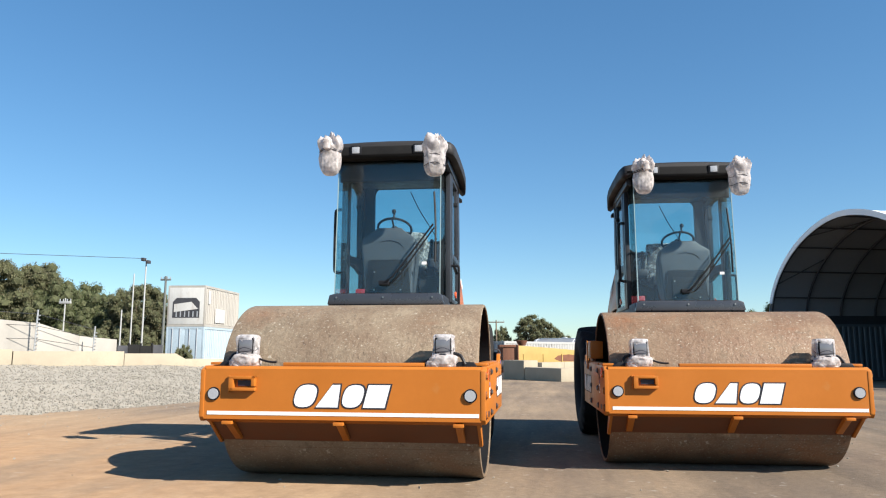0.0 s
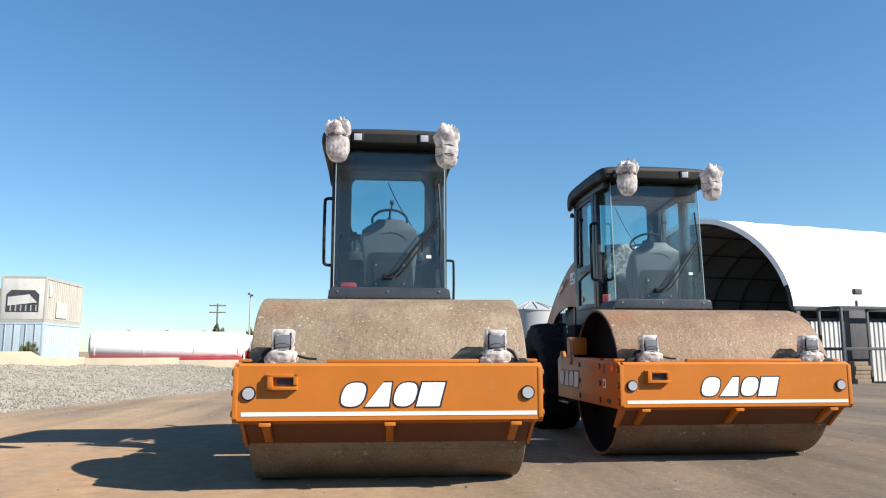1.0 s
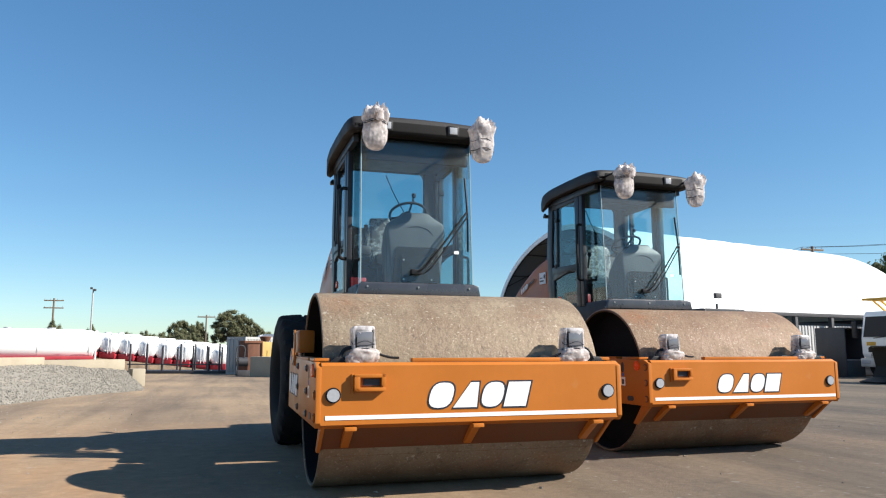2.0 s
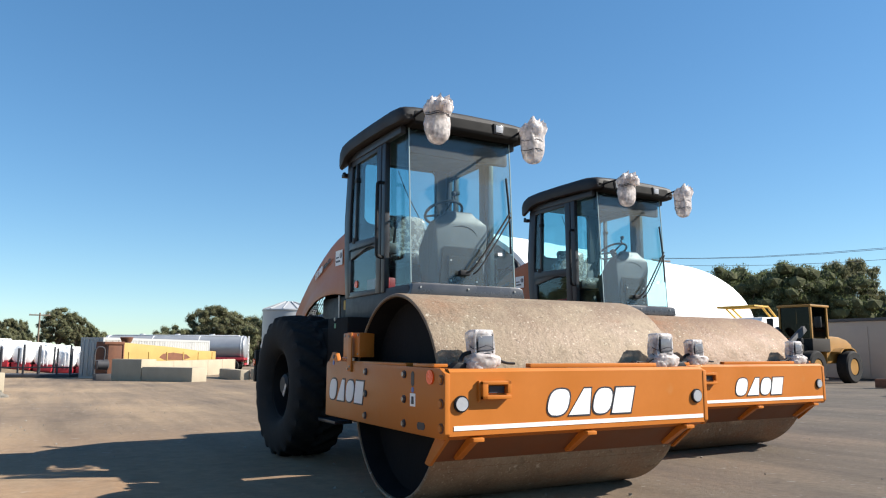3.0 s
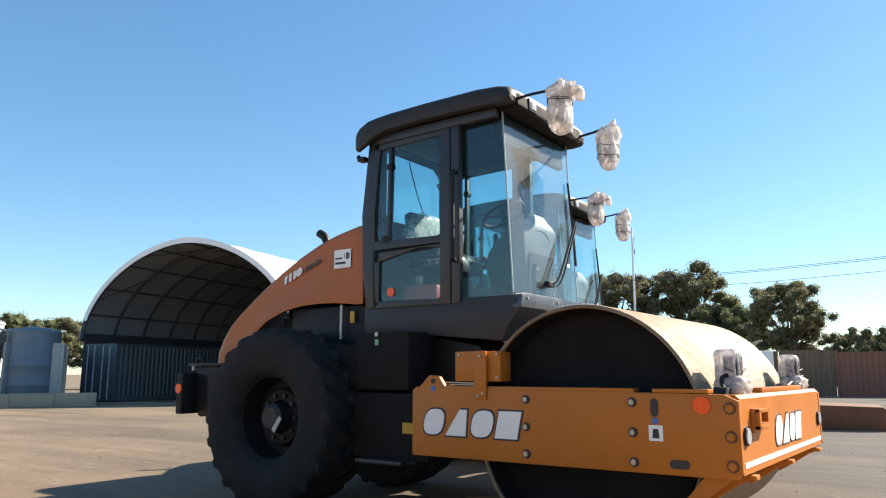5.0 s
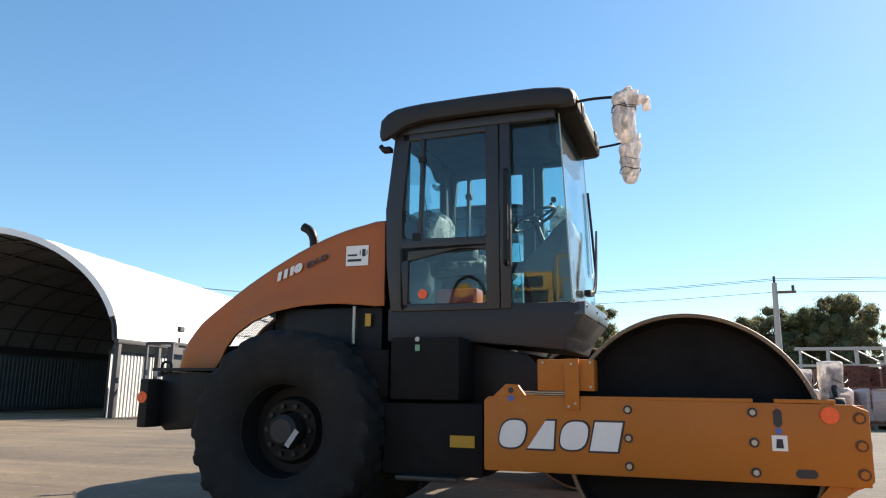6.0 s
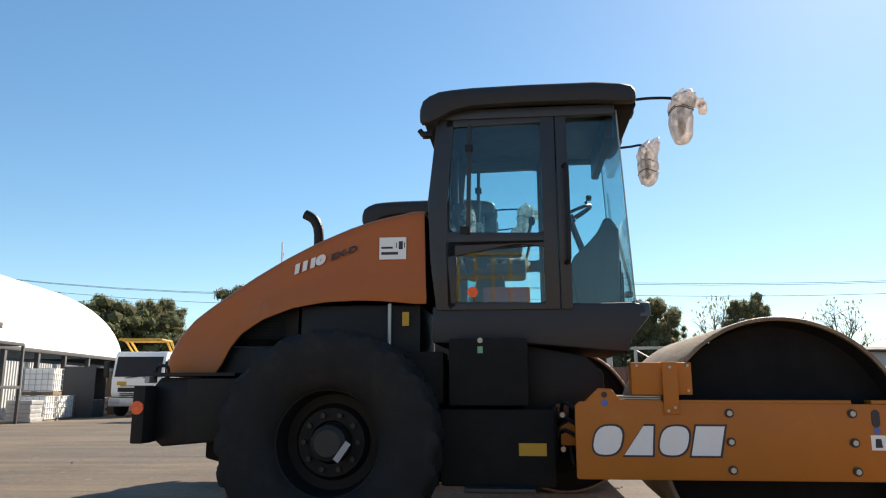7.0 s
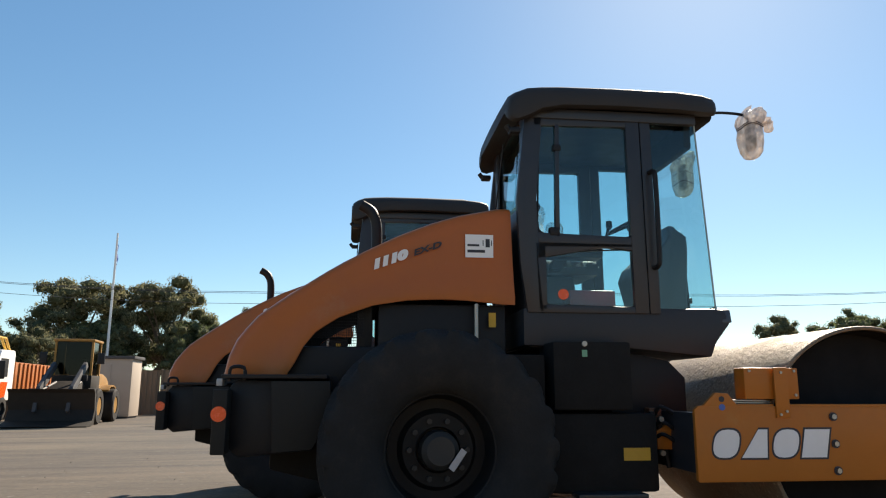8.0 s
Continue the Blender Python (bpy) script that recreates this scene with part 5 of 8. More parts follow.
# ---- ground ----
def ground_sheet(bm):
    xs = sorted(set([-900, -500, -300, -180, -120] + list(range(-80, 81, 4)) + [-1, 1, -3, 3] + [120, 180, 300, 500, 900]))
    rows = [[bm.verts.new((x, y, gz(x, y) + (0.012 * noise.noise(Vector((x * 0.2, y * 0.2, 3))) if abs(x) > 5 or abs(y) > 6 else 0.0))) for x in xs] for y in xs]
    for a, c in zip(rows, rows[1:]):
        for j in range(len(a) - 1):
            bm.faces.new((a[j], a[j + 1], c[j + 1], c[j]))


piece("ground", geom(ground_sheet), YARD, "dusty brown compacted yard over worn asphalt", "ground", "structure")

GRAVEL_EDGE = [(-10.5, -2.0), (-9.0, 2.5), (-7.9, 5.3), (-6.9, 8.0), (-6.5, 10.5), (-5.6, 15.1), (-4.2, 18.6), (-4.4, 20.8)]
KERB_LINE = [(-24.0, 4.0), (-21.0, 8.5), (-18.0, 11.8), (-14.8, 14.3), (-12.5, 16.6), (-10.2, 19.2), (-7.5, 20.8), (-5.2, 21.9)]
KERB_BASE = [0.72, 0.72, 0.70, 0.68, 0.64, 0.60, 0.56, 0.46]


def on_line(pts, u):
    k = min(len(pts) - 2, int(u * (len(pts) - 1)))
    f = u * (len(pts) - 1) - k
    a, c = pts[k], pts[k + 1]
    return [p + (q - p) * f for p, q in zip(a, c)] if isinstance(a, tuple) else a + (c - a) * f


def gravel_height(u, v, x, y):
    e = 0.12 * noise.noise(Vector((x * 0.35, y * 0.35, 1.0))) + 0.05 * noise.noise(Vector((x * 1.3, y * 1.3, 5.0)))
    s = v ** 0.8
    return gz(x, y) - 0.03 + s * (on_line(KERB_BASE, u) - gz(x, y)) + e * min(1, v * 6)


def gravel_place(u, v):
    a, c = on_line(GRAVEL_EDGE, u), on_line(KERB_LINE, u)
    wob = 0.06 * noise.noise(Vector((u * 30, v * 3, 2)))
    v2 = v + wob * (1 - v)
    x, y = a[0] + (c[0] - a[0]) * v2, a[1] + (c[1] - a[1]) * v2
    return Vector((x, y, gravel_height(u, v, x, y)))


def gravel_sheet(bm):
    rows = [[bm.verts.new(gravel_place(i / 120, j / 50)) for j in range(51)] for i in range(121)]
    for a, c in zip(rows, rows[1:]):
        for j in range(50):
            bm.faces.new((a[j], a[j + 1], c[j + 1], c[j]))
    bmesh.ops.recalc_face_normals(bm, faces=bm.faces[:])


piece("gravel_bank", geom(gravel_sheet), GRAVEL, "sloping bank of pale grey gravel beside the yard", "gravel", "stuff", smooth=180)
rng = random.Random(4)


def stones(n, place, lo, hi):
    co, faces = [], []
    shape = [Vector(p) for p in ((1, 0, 0), (-1, 0, 0), (0, 1, 0), (0, -1, 0), (0, 0, 1), (0, 0, -0.6))]
    tri = ((0, 2, 4), (2, 1, 4), (1, 3, 4), (3, 0, 4), (2, 0, 5), (1, 2, 5), (3, 1, 5), (0, 3, 5))
    for _ in range(n):
        p, s = place(), lo + (hi - lo) * rng.random() ** 2.2
        q = Euler((rng.random() * 6.3, rng.random() * 6.3, rng.random() * 6.3)).to_matrix()
        k = len(co)
        for v in shape:
            co.append(p + s * (q @ Vector((v.x * (0.7 + 0.6 * rng.random()), v.y * (0.6 + 0.5 * rng.random()), v.z * (0.5 + 0.4 * rng.random())))))
        faces += [tuple(k + i for i in f) for f in tri]
    me = bpy.data.meshes.new("stones")
    me.from_pydata(co, [], faces)
    me.materials.append(STONE)
    return me


def edge_place():
    return gravel_place(rng.random(), rng.random() ** 1.3) + Vector((0, 0, 0.01))


tagged(new("gravel_stones", stones(30000, edge_place, 0.01, 0.042)), "loose crushed stones on the gravel bank", "gravel", "", "stuff")


def yard_place():
    if rng.random() < 0.5:
        p = gravel_place(rng.random(), 0.02)
        x, y = p.x + abs(rng.gauss(0, 1.6)), p.y + rng.gauss(0, 0.8)
    else:
        x, y = rng.uniform(-9, 9), rng.uniform(-6, 16)
    return Vector((x, y, gz(x, y) + 0.002))


tagged(new("yard_grit", stones(1500, yard_place, 0.005, 0.022)), "scattered grit and pebbles on the yard", "gravel", "", "stuff")

# concrete kerb beams on top of the bank
for k in range(len(KERB_LINE) - 1):
    a, c = Vector(KERB_LINE[k]), Vector(KERB_LINE[k + 1])
    za, tall = (KERB_BASE[k] + KERB_BASE[k + 1]) / 2, 0.44 - 0.03 * k
    d = (c - a)
    L, h = d.length / 2 - 0.003, tall + 0.07 if k < 5 else tall * 0.7
    prof = [(-L, -0.3), (L, -0.3), (L, h), (-L, h)]
    if k == 4:
        # the tall beams end in a slope here, and a low one carries on
        prof = [(-L, -0.3), (L, -0.3), (L, 0.2), (0.35, 0.2), (0.0, h), (-L, h)]
    piece("concrete_beam", geom(prism, prof, "y", -0.18, 0.18, 0.01), CONCRETE, "cream concrete kerb beam along the gravel bank", "concrete beam", "", "kerb beams",
          Matrix.Translation(((a.x + c.x) / 2, (a.y + c.y) / 2, za)) @ pose(0, 0, 0, 0, 0, math.degrees(math.atan2(d.y, d.x))))
piece("concrete_block", geom(box, -0.22, 0.22, -0.3, 0.3, 0, 0.62, 0.03), CONCRETE, "cream concrete end block at the gravel bank", "concrete block", m=pose(-4.75, 22.0, gz(0, 22), 0, 0, 20))


# ---- trees ----
def tree(name, seed, height, spread, leaf, trunk_share=0.35, lobes=12, density=260, size=0.32, label="", bare=False):
    rg = random.Random(seed)
    t = thing(name, label, "tree")
    bm = bmesh.new()
    base_r = height * 0.028
    lean = Vector((rg.uniform(-0.08, 0.08), rg.uniform(-0.08, 0.08), 0))
    fork = Vector((lean.x * height * trunk_share, lean.y * height * trunk_share, height * trunk_share))
    tube(bm, [(0, 0, -0.3), tuple(fork * 0.5 + Vector((rg.uniform(-0.1, 0.1), 0, 0))), tuple(fork)], (base_r, base_r * 0.7), 8, 4)
    heads = []
    for k in range(lobes):
        a = k * 2.39996 + rg.uniform(-0.4, 0.4)
        up = (k + rg.random()) / lobes
        rad = spread * 0.40 * math.sqrt(max(0.04, 1.0 - (1.55 * up - 0.55) ** 2)) * (0.35 + 0.65 * math.sqrt(rg.random()))
        z = height * (trunk_share + (1 - trunk_share) * (0.02 + 0.76 * up))
        heads.append([Vector((fork.x + math.cos(a) * rad, fork.y + math.sin(a) * rad, z)), spread * rg.uniform(0.115, 0.18)])
    # clumps on the outside touch one further in
    heart = fork + Vector((0, 0, height * (1 - trunk_share) * 0.4))
    heads.sort(key=lambda h: (h[0] - heart).length)
    for k in range(1, len(heads)):
        near = min(heads[:k], key=lambda h: (h[0] - heads[k][0]).length)
        gap, most = (near[0] - heads[k][0]).length, 0.72 * (near[1] + heads[k][1])
        if gap > most:
            heads[k][0] = near[0].lerp(heads[k][0], most / gap)
    for p, _ in heads:
        mid = fork.lerp(p, 0.5) + Vector((0, 0, height * 0.04))
        tube(bm, [tuple(fork - Vector((0, 0, height * 0.06 * rg.random()))), tuple(mid), tuple(p)], (base_r * 0.45, base_r * 0.1), 5, 4)
        if bare:
            for _ in range(9):
                q = p + Vector((rg.gauss(0, 1), rg.gauss(0, 1), abs(rg.gauss(0.6, 0.6)))) * spread * 0.13
                tube(bm, [tuple(mid.lerp(p, rg.uniform(0.3, 1))), tuple(p.lerp(q, 0.5) + Vector((0.02, 0, 0))), tuple(q)], (base_r * 0.12, base_r * 0.03), 4, 2)
    part("trunk", bm, BARK, t, "grey-brown trunk and limbs")
    co, faces, slots = [], [], []
    for p, r0 in heads:
        for sub in range(6):
            w = Vector((rg.gauss(0, 1), rg.gauss(0, 1), rg.gauss(0, 0.6)))
            c = p + w.normalized() * r0 * rg.uniform(0.3, 0.95)
            r1 = r0 * rg.uniform(0.34, 0.6)
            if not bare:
                # uneven filler blob inside each clump, dark to stand in for inner shade
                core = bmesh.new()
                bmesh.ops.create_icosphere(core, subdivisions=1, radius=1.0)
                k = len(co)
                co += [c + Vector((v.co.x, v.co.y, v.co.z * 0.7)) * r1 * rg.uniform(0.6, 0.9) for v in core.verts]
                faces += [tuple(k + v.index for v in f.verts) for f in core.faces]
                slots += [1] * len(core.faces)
                core.free()
            for _ in range((14 if bare else density) // 6):
                v = Vector((rg.gauss(0, 1), rg.gauss(0, 1), rg.gauss(0, 1))).normalized()
                q = c + Vector((v.x, v.y, v.z * 0.75)) * r1 * rg.uniform(0.72, 1.12)
                n = Euler((rg.random() * 6.3, rg.random() * 6.3, rg.random() * 6.3)).to_matrix()
                s, k = size * rg.uniform(0.5, 1.15), len(co)
                co += [q + n @ Vector(o) for o in ((-s * 0.5, 0, 0), (0, -s * 0.22, 0.04 * s), (s * 0.5, 0, 0), (0, s * 0.22, 0.04 * s))]
                faces.append((k, k + 1, k + 2, k + 3))
                slots.append(0)
    tall = height / max(v.z for v in co)
    me = bpy.data.meshes.new("crown")
    me.from_pydata([(v.x, v.y, v.z * tall) for v in co], [], faces)
    me.materials.append(leaf)
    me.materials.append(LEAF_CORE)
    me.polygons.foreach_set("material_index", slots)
    cr = new("crown", me)
    cr.parent = t
    return t


BASES = {}
for nm, seed, spread, leaf, share, lobes, dens, size, label in (
        ("gum_tree", 1, 0.85, LEAF_GUM, 0.3, 27, 900, 0.021, "tall gum tree with a clumpy olive crown"),
        ("gum_tree", 2, 0.92, LEAF_GUM, 0.28, 28, 880, 0.021, "tall gum tree with a clumpy olive crown"),
        ("broad_tree", 3, 1.15, LEAF_GREEN, 0.2, 32, 900, 0.022, "broad dark green tree behind the yard"),
        ("broad_tree", 4, 1.3, LEAF_GREEN, 0.16, 34, 900, 0.022, "broad dark green tree behind the yard"),
        ("bushy_tree", 5, 1.7, LEAF_GUM, 0.05, 34, 760, 0.03, "low bushy olive tree at the skyline"),
        ("bare_tree", 6, 0.8, LEAF_GUM, 0.3, 14, 100, 0.05, "thin half-bare tree at the skyline")):
    BASES.setdefault(nm, []).append((seed, spread, leaf, share, lobes, dens, size, label))

MADE = {}


def plant(nm, which, x, y, top, turn, wide=1.0):
    """A tree of a kind, scaled to reach the height top."""
    h = top - gz(x, y)
    key = (nm, which)
    m = Matrix.Translation((x, y, gz(x, y))) @ pose(0, 0, 0, 0, 0, turn) @ Matrix.Diagonal((h * wide, h * wide, h, 1))
    if key not in MADE:
        seed, spread, leaf, share, lobes, dens, size, label = BASES[nm][which]
        t = tree(nm, seed, 1.0, spread, leaf, share, lobes, dens, size, label, nm == "bare_tree")
        t["group"] = "trees round the yard"
        t.matrix_basis = m
        MADE[key] = t
        return t
    ob = copy_thing(MADE[key], Matrix.Identity(4))
    ob.matrix_basis = m
    return ob


# tall trees behind the wall
TREES_WEST = [
    ("broad_tree", 0, -48.0, 50, 9.5, 0.8), ("gum_tree", 0, -45.4, 52, 9.3, 0.9), ("gum_tree", 1, -43.5, 53.5, 9.4, 0.75), ("broad_tree", 1, -41.7, 54.8, 7.9, 0.8),
    ("broad_tree", 0, -39.8, 56.1, 7.4, 0.8), ("broad_tree", 1, -38.0, 57.3, 6.2, 0.7), ("gum_tree", 0, -33.9, 54.0, 7.2, 0.85), ("gum_tree", 1, -32.0, 54.9, 6.6, 0.8),
    ("bushy_tree", 0, -36, 50, 3.6, 0.8), ("bushy_tree", 0, -33, 52, 3.6, 0.7), ("bushy_tree", 0, -29.5, 54, 3.6, 0.7), ("bushy_tree", 0, -14.8, 25.2, 1.5, 0.42),
]
# low trees on the skyline behind the tankers
TREES_NORTH = [
    ("bushy_tree", 0, -22, 91, 4.8, 0.3), ("bushy_tree", 0, -17.6, 91, 4.3, 0.22), ("bushy_tree", 0, -13.6, 89, 3.3, 0.55), ("bushy_tree", 0, -11.4, 89.4, 3.5, 0.55), ("bushy_tree", 0, -7.6, 90, 3.4, 0.55),
    ("bushy_tree", 0, -9.4, 92, 3.4, 0.6), ("gum_tree", 0, -7.6, 93, 4.8, 0.7), ("bushy_tree", 0, -6, 91, 3.3, 0.6),
    ("gum_tree", 1, -1.3, 206, 12.4, 1.0), ("gum_tree", 0, 2.6, 205, 10.2, 0.7), ("bushy_tree", 0, 6.2, 206, 8.4, 0.55), ("bushy_tree", 0, -10.2, 206, 9.2, 0.45), ("bushy_tree", 0, 9.5, 85, 4.3, 0.9), ("gum_tree", 0, 13.8, 85, 6.6, 1.0), ("gum_tree", 1, 16.2, 84, 6.0, 1.0),
    ("bushy_tree", 0, 19.4, 83, 5.8, 0.7), ("gum_tree", 1, 24, 82, 6, 1.1), ("broad_tree", 1, 29.5, 80, 7.6, 1),
    ("gum_tree", 0, 34, 79, 7.2, 1), ("broad_tree", 0, 41, 76, 6.8, 1.1), ("broad_tree", 0, 57, -48, 9.4, 1),
]
# big gums behind the loader and kiosk
TREES_EAST = [
    ("broad_tree", 0, 66, 63, 10.5, 1), ("broad_tree", 1, 73.7, 58.7, 12.5, 1), ("broad_tree", 0, 77.5, 54.4, 12.8, 1),
    ("broad_tree", 1, 80, 52.4, 12.2, 1), ("gum_tree", 0, 84, 49.9, 13.0, 0.75), ("bushy_tree", 0, 86, 43, 9, 0.8),
    ("bushy_tree", 0, 100, 56, 9.6, 0.8), ("broad_tree", 0, 101, 51.5, 10.2, 0.8), ("gum_tree", 0, 99, 43.4, 16.6, 1.2), ("broad_tree", 1, 97, 40, 11, 0.9), ("gum_tree", 1, 104, 33.2, 18.2, 1.05),
    ("broad_tree", 0, 101, 27, 12, 0.9), ("gum_tree", 0, 73.5, 13.2, 10.4, 1),
]
# trees behind the brick pallets and the house
TREES_SOUTH = [
    ("bushy_tree", 0, 74, 7.8, 5.8, 0.8), ("bushy_tree", 0, 74.6, 2.6, 6.4, 0.9), ("gum_tree", 1, 74.5, -4.4, 9.8, 1),
    ("broad_tree", 1, 73.4, -8.2, 9.7, 0.8), ("gum_tree", 0, 73, -11.4, 10.8, 0.75), ("bare_tree", 0, 71.5, -17.5, 10.6, 0.9),
    ("gum_tree", 1, 71.4, -20.6, 11.0, 0.7), ("bare_tree", 0, 68, -28, 9.8, 0.9), ("gum_tree", 1, 63.4, -37.6, 8.8, 0.8),
    ("broad_tree", 0, 60.2, -43, 9.2, 1.0),
]
for nm, which, x, y, top, wide in TREES_WEST + TREES_NORTH + TREES_EAST + TREES_SOUTH:
    plant(nm, which, x, y, top, (x * 37 + y * 11) % 360, wide)


# ---- dome shelter ----
def corrugated(bm, length, height, pitch=0.28, depth=0.045, y=0.0):
    """A ribbed sheet along x from 0 to length, facing -y."""
    n = int(length / pitch)
    pts = []
    for k in range(n):
        a = k * length / n
        w = length / n
        pts += [(a, y), (a + w * 0.32, y), (a + w * 0.45, y + depth), (a + w * 0.82, y + depth), (a + w * 0.95, y)]
    pts.append((length, y))
    lo, hi = [bm.verts.new((p[0], p[1], 0)) for p in pts], [bm.verts.new((p[0], p[1], height)) for p in pts]
    for k in range(len(pts) - 1):
        bm.faces.new((lo[k], lo[k + 1], hi[k + 1], hi[k]))


def shipping_container(label, mat, length, m, height=2.59, doors=True, group=""):
    c = thing("shipping_container", label, "container", m, group)
    w = 2.44
    bm = geom(box, 0.06, length - 0.06, 0.06, w - 0.06, 0.12, height - 0.08)
    merge(bm, geom(corrugated, length - 0.2, height - 0.3, 0.28, 0.04, 0.0), Matrix.Translation((0.1, 0.02, 0.17)))
    merge(bm, geom(corrugated, length - 0.2, height - 0.3, 0.28, 0.04, 0.0), Matrix.Translation((length - 0.1, w - 0.02, 0.17)) @ pose(0, 0, 0, 0, 0, 180))
    merge(bm, geom(corrugated, w - 0.2, height - 0.3, 0.28, 0.04, 0.0), Matrix.Translation((length - 0.02, 0.1, 0.17)) @ pose(0, 0, 0, 0, 0, 90))
    part("body", bm, mat, c, smooth=0)
    for x in (0.0, length - 0.12):
        for y in (0.0, w - 0.12):
            part("corner_post", geom(box, x, x + 0.12, y, y + 0.12, 0, height, 0.01), mat, c)
    for z in (0.0, height - 0.14):
        for y in (0.0, w - 0.08):
            part("side_rail", geom(box, 0.12, length - 0.12, y, y + 0.08, z, z + 0.14), mat, c)
        for x in (0.0, length - 0.08):
            part("end_rail", geom(box, x, x + 0.08, 0.12, w - 0.12, z, z + 0.14), mat, c)
    if doors:
        for y in (0.13, w / 2 + 0.01):
            d = part("door", geom(box, 0.005, 0.055, y, y + w / 2 - 0.14, 0.16, height - 0.16, 0.008), mat, c)
            for q in (0.3, 0.75):
                part("lock_rod", geom(rod, (-0.01, y + q * (w / 2 - 0.14), 0.1), (-0.01, y + q * (w / 2 - 0.14), height - 0.1), 0.03, seg=6), GREYSTEEL, d)
    return c


def dome():
    base = gz(0, 29.7)
    d = thing("dome_shelter", "large white fabric dome shelter with an open end", "shed", Matrix.Translation((15.55, 29.34, base)) @ pose(0, 0, 0, 0, 0, 11.7))
    half, spring, rise, length = 6.885, 3.157, 4.86, 20.0

    def arc(k, n, inset=0.0, far=0.0):
        a = math.pi * k / n
        c, s = math.cos(a), math.sin(a)
        e = 1.1
        return math.copysign(abs(c) ** e, c) * (half - inset), spring + (abs(s) ** e) * (rise - inset) * (1 - 0.065 * far)

    n = 40
    for nm, inset, mat, lab in (("roof_skin", 0.0, FABRIC, "white fabric roof skin"), ("roof_lining", 0.07, SHADEDLINING, "fabric underside, greyed for the shade inside")):
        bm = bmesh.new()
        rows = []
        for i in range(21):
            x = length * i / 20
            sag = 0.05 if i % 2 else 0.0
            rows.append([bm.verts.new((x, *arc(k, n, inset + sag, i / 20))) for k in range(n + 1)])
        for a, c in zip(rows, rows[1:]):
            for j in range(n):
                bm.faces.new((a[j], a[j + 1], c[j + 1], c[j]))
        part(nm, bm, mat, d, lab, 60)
    bm = bmesh.new()
    a = [arc(k, n, -0.02) for k in range(n + 1)]
    b = [arc(k, n, 0.25) for k in range(n + 1)]
    va, vb = [bm.verts.new((-0.03, *p)) for p in a], [bm.verts.new((-0.03, *p)) for p in b]
    vc = [bm.verts.new((0.05, *p)) for p in b]
    for j in range(3, n - 3):
        bm.faces.new((va[j], va[j + 1], vb[j + 1], vb[j]))
        bm.faces.new((vb[j], vb[j + 1], vc[j + 1], vc[j]))
    bmesh.ops.delete(bm, geom=[v for v in bm.verts if not v.link_faces], context="VERTS")
    part("front_valance", bm, FABRIC, d, "pale hem along the open end")
    for i in range(11):
        bm = bmesh.new()
        tube(bm, [(length * i / 10 * 0.995 + 0.06, *arc(k, 20, 0.2, i / 10)) for k in range(21)], 0.07, 6, 1)
        part("truss_arch", bm, SHEDSTEEL, d, "dark steel arch")
    for k in (4, 8, 12, 16, 20, 24, 28, 32, 36):
        y, z = arc(k, n, 0.2)
        part("purlin", geom(rod, (0, y, z), (length, *arc(k, n, 0.2, 1.0)), 0.04, seg=6), SHEDSTEEL, d)
    for k in (6, 14, 26, 34):
        y0, z0 = arc(k, n, 0.2)
        y1, z1 = arc(k + 4, n, 0.2)
        part("brace", geom(rod, (0.05, y0, z0), (2.0, y1, z1), 0.03, seg=6), SHEDSTEEL, d)
    bm = bmesh.new()
    pts = [arc(k, n, 0.02, 1.0) for k in range(n + 1)]
    prism(bm, pts, "x", length - 0.06, length)
    part("end_skin", bm, FABRIC, d, "white fabric end wall")
    part("end_wall", geom(box, length - 0.12, length - 0.02, -half, half, 0, spring), SHEDSTEEL, d, "dark end wall")
    part("side_sheet", geom(corrugated, length - 0.4, 2.6, 0.24, 0.04), PALECONT, d, "pale ribbed side sheeting", 0).matrix_basis = pose(0.2, -half + 0.35, 0)
    # Inner face of the pale wall, with the indoor shade in its colour
    part("side_lining", geom(box, 0.2, length - 0.2, -half + 0.40, -half + 0.44, 0, 2.75), SHEDSTEEL, d, "inner wall face, coloured dark for the indoor shade")
    # row of steel side posts under the eave
    for x in (0.1, 3.1, 6.0, 9.1, 12.0, 15.0, 19.5):
        part("eave_post", geom(box, x, x + 0.2, -half - 0.02, -half + 0.18, 0, spring, 0.01), SHEDSTEEL, d)
    part("eave_beam", geom(box, 0, length, -half - 0.05, -half + 0.15, spring - 0.12, spring + 0.06, 0.01), SHEDSTEEL, d)
    # Added board: shuts out a bright sky strip above the containers
    part("eave_board", geom(box, 0.1, length - 0.15, half - 0.34, half - 0.3, 2.5, spring + 0.3), SHEDSTEEL, d, "dark board added to block the sky under the eave")
    part("eave_beam", geom(box, 0, length, half - 0.15, half + 0.05, spring - 0.12, spring + 0.06, 0.01), SHEDSTEEL, d)
    return d


dome_ob = dome()
DOME = dome_ob.matrix_basis.copy()
for k in range(3):
    shipping_container("blue-grey shipping container forming the shelter's far wall", BLUECONT, 6.06, DOME @ pose(0.15 + k * 6.2, 4.25, 0), 2.9, True, "shelter wall containers")

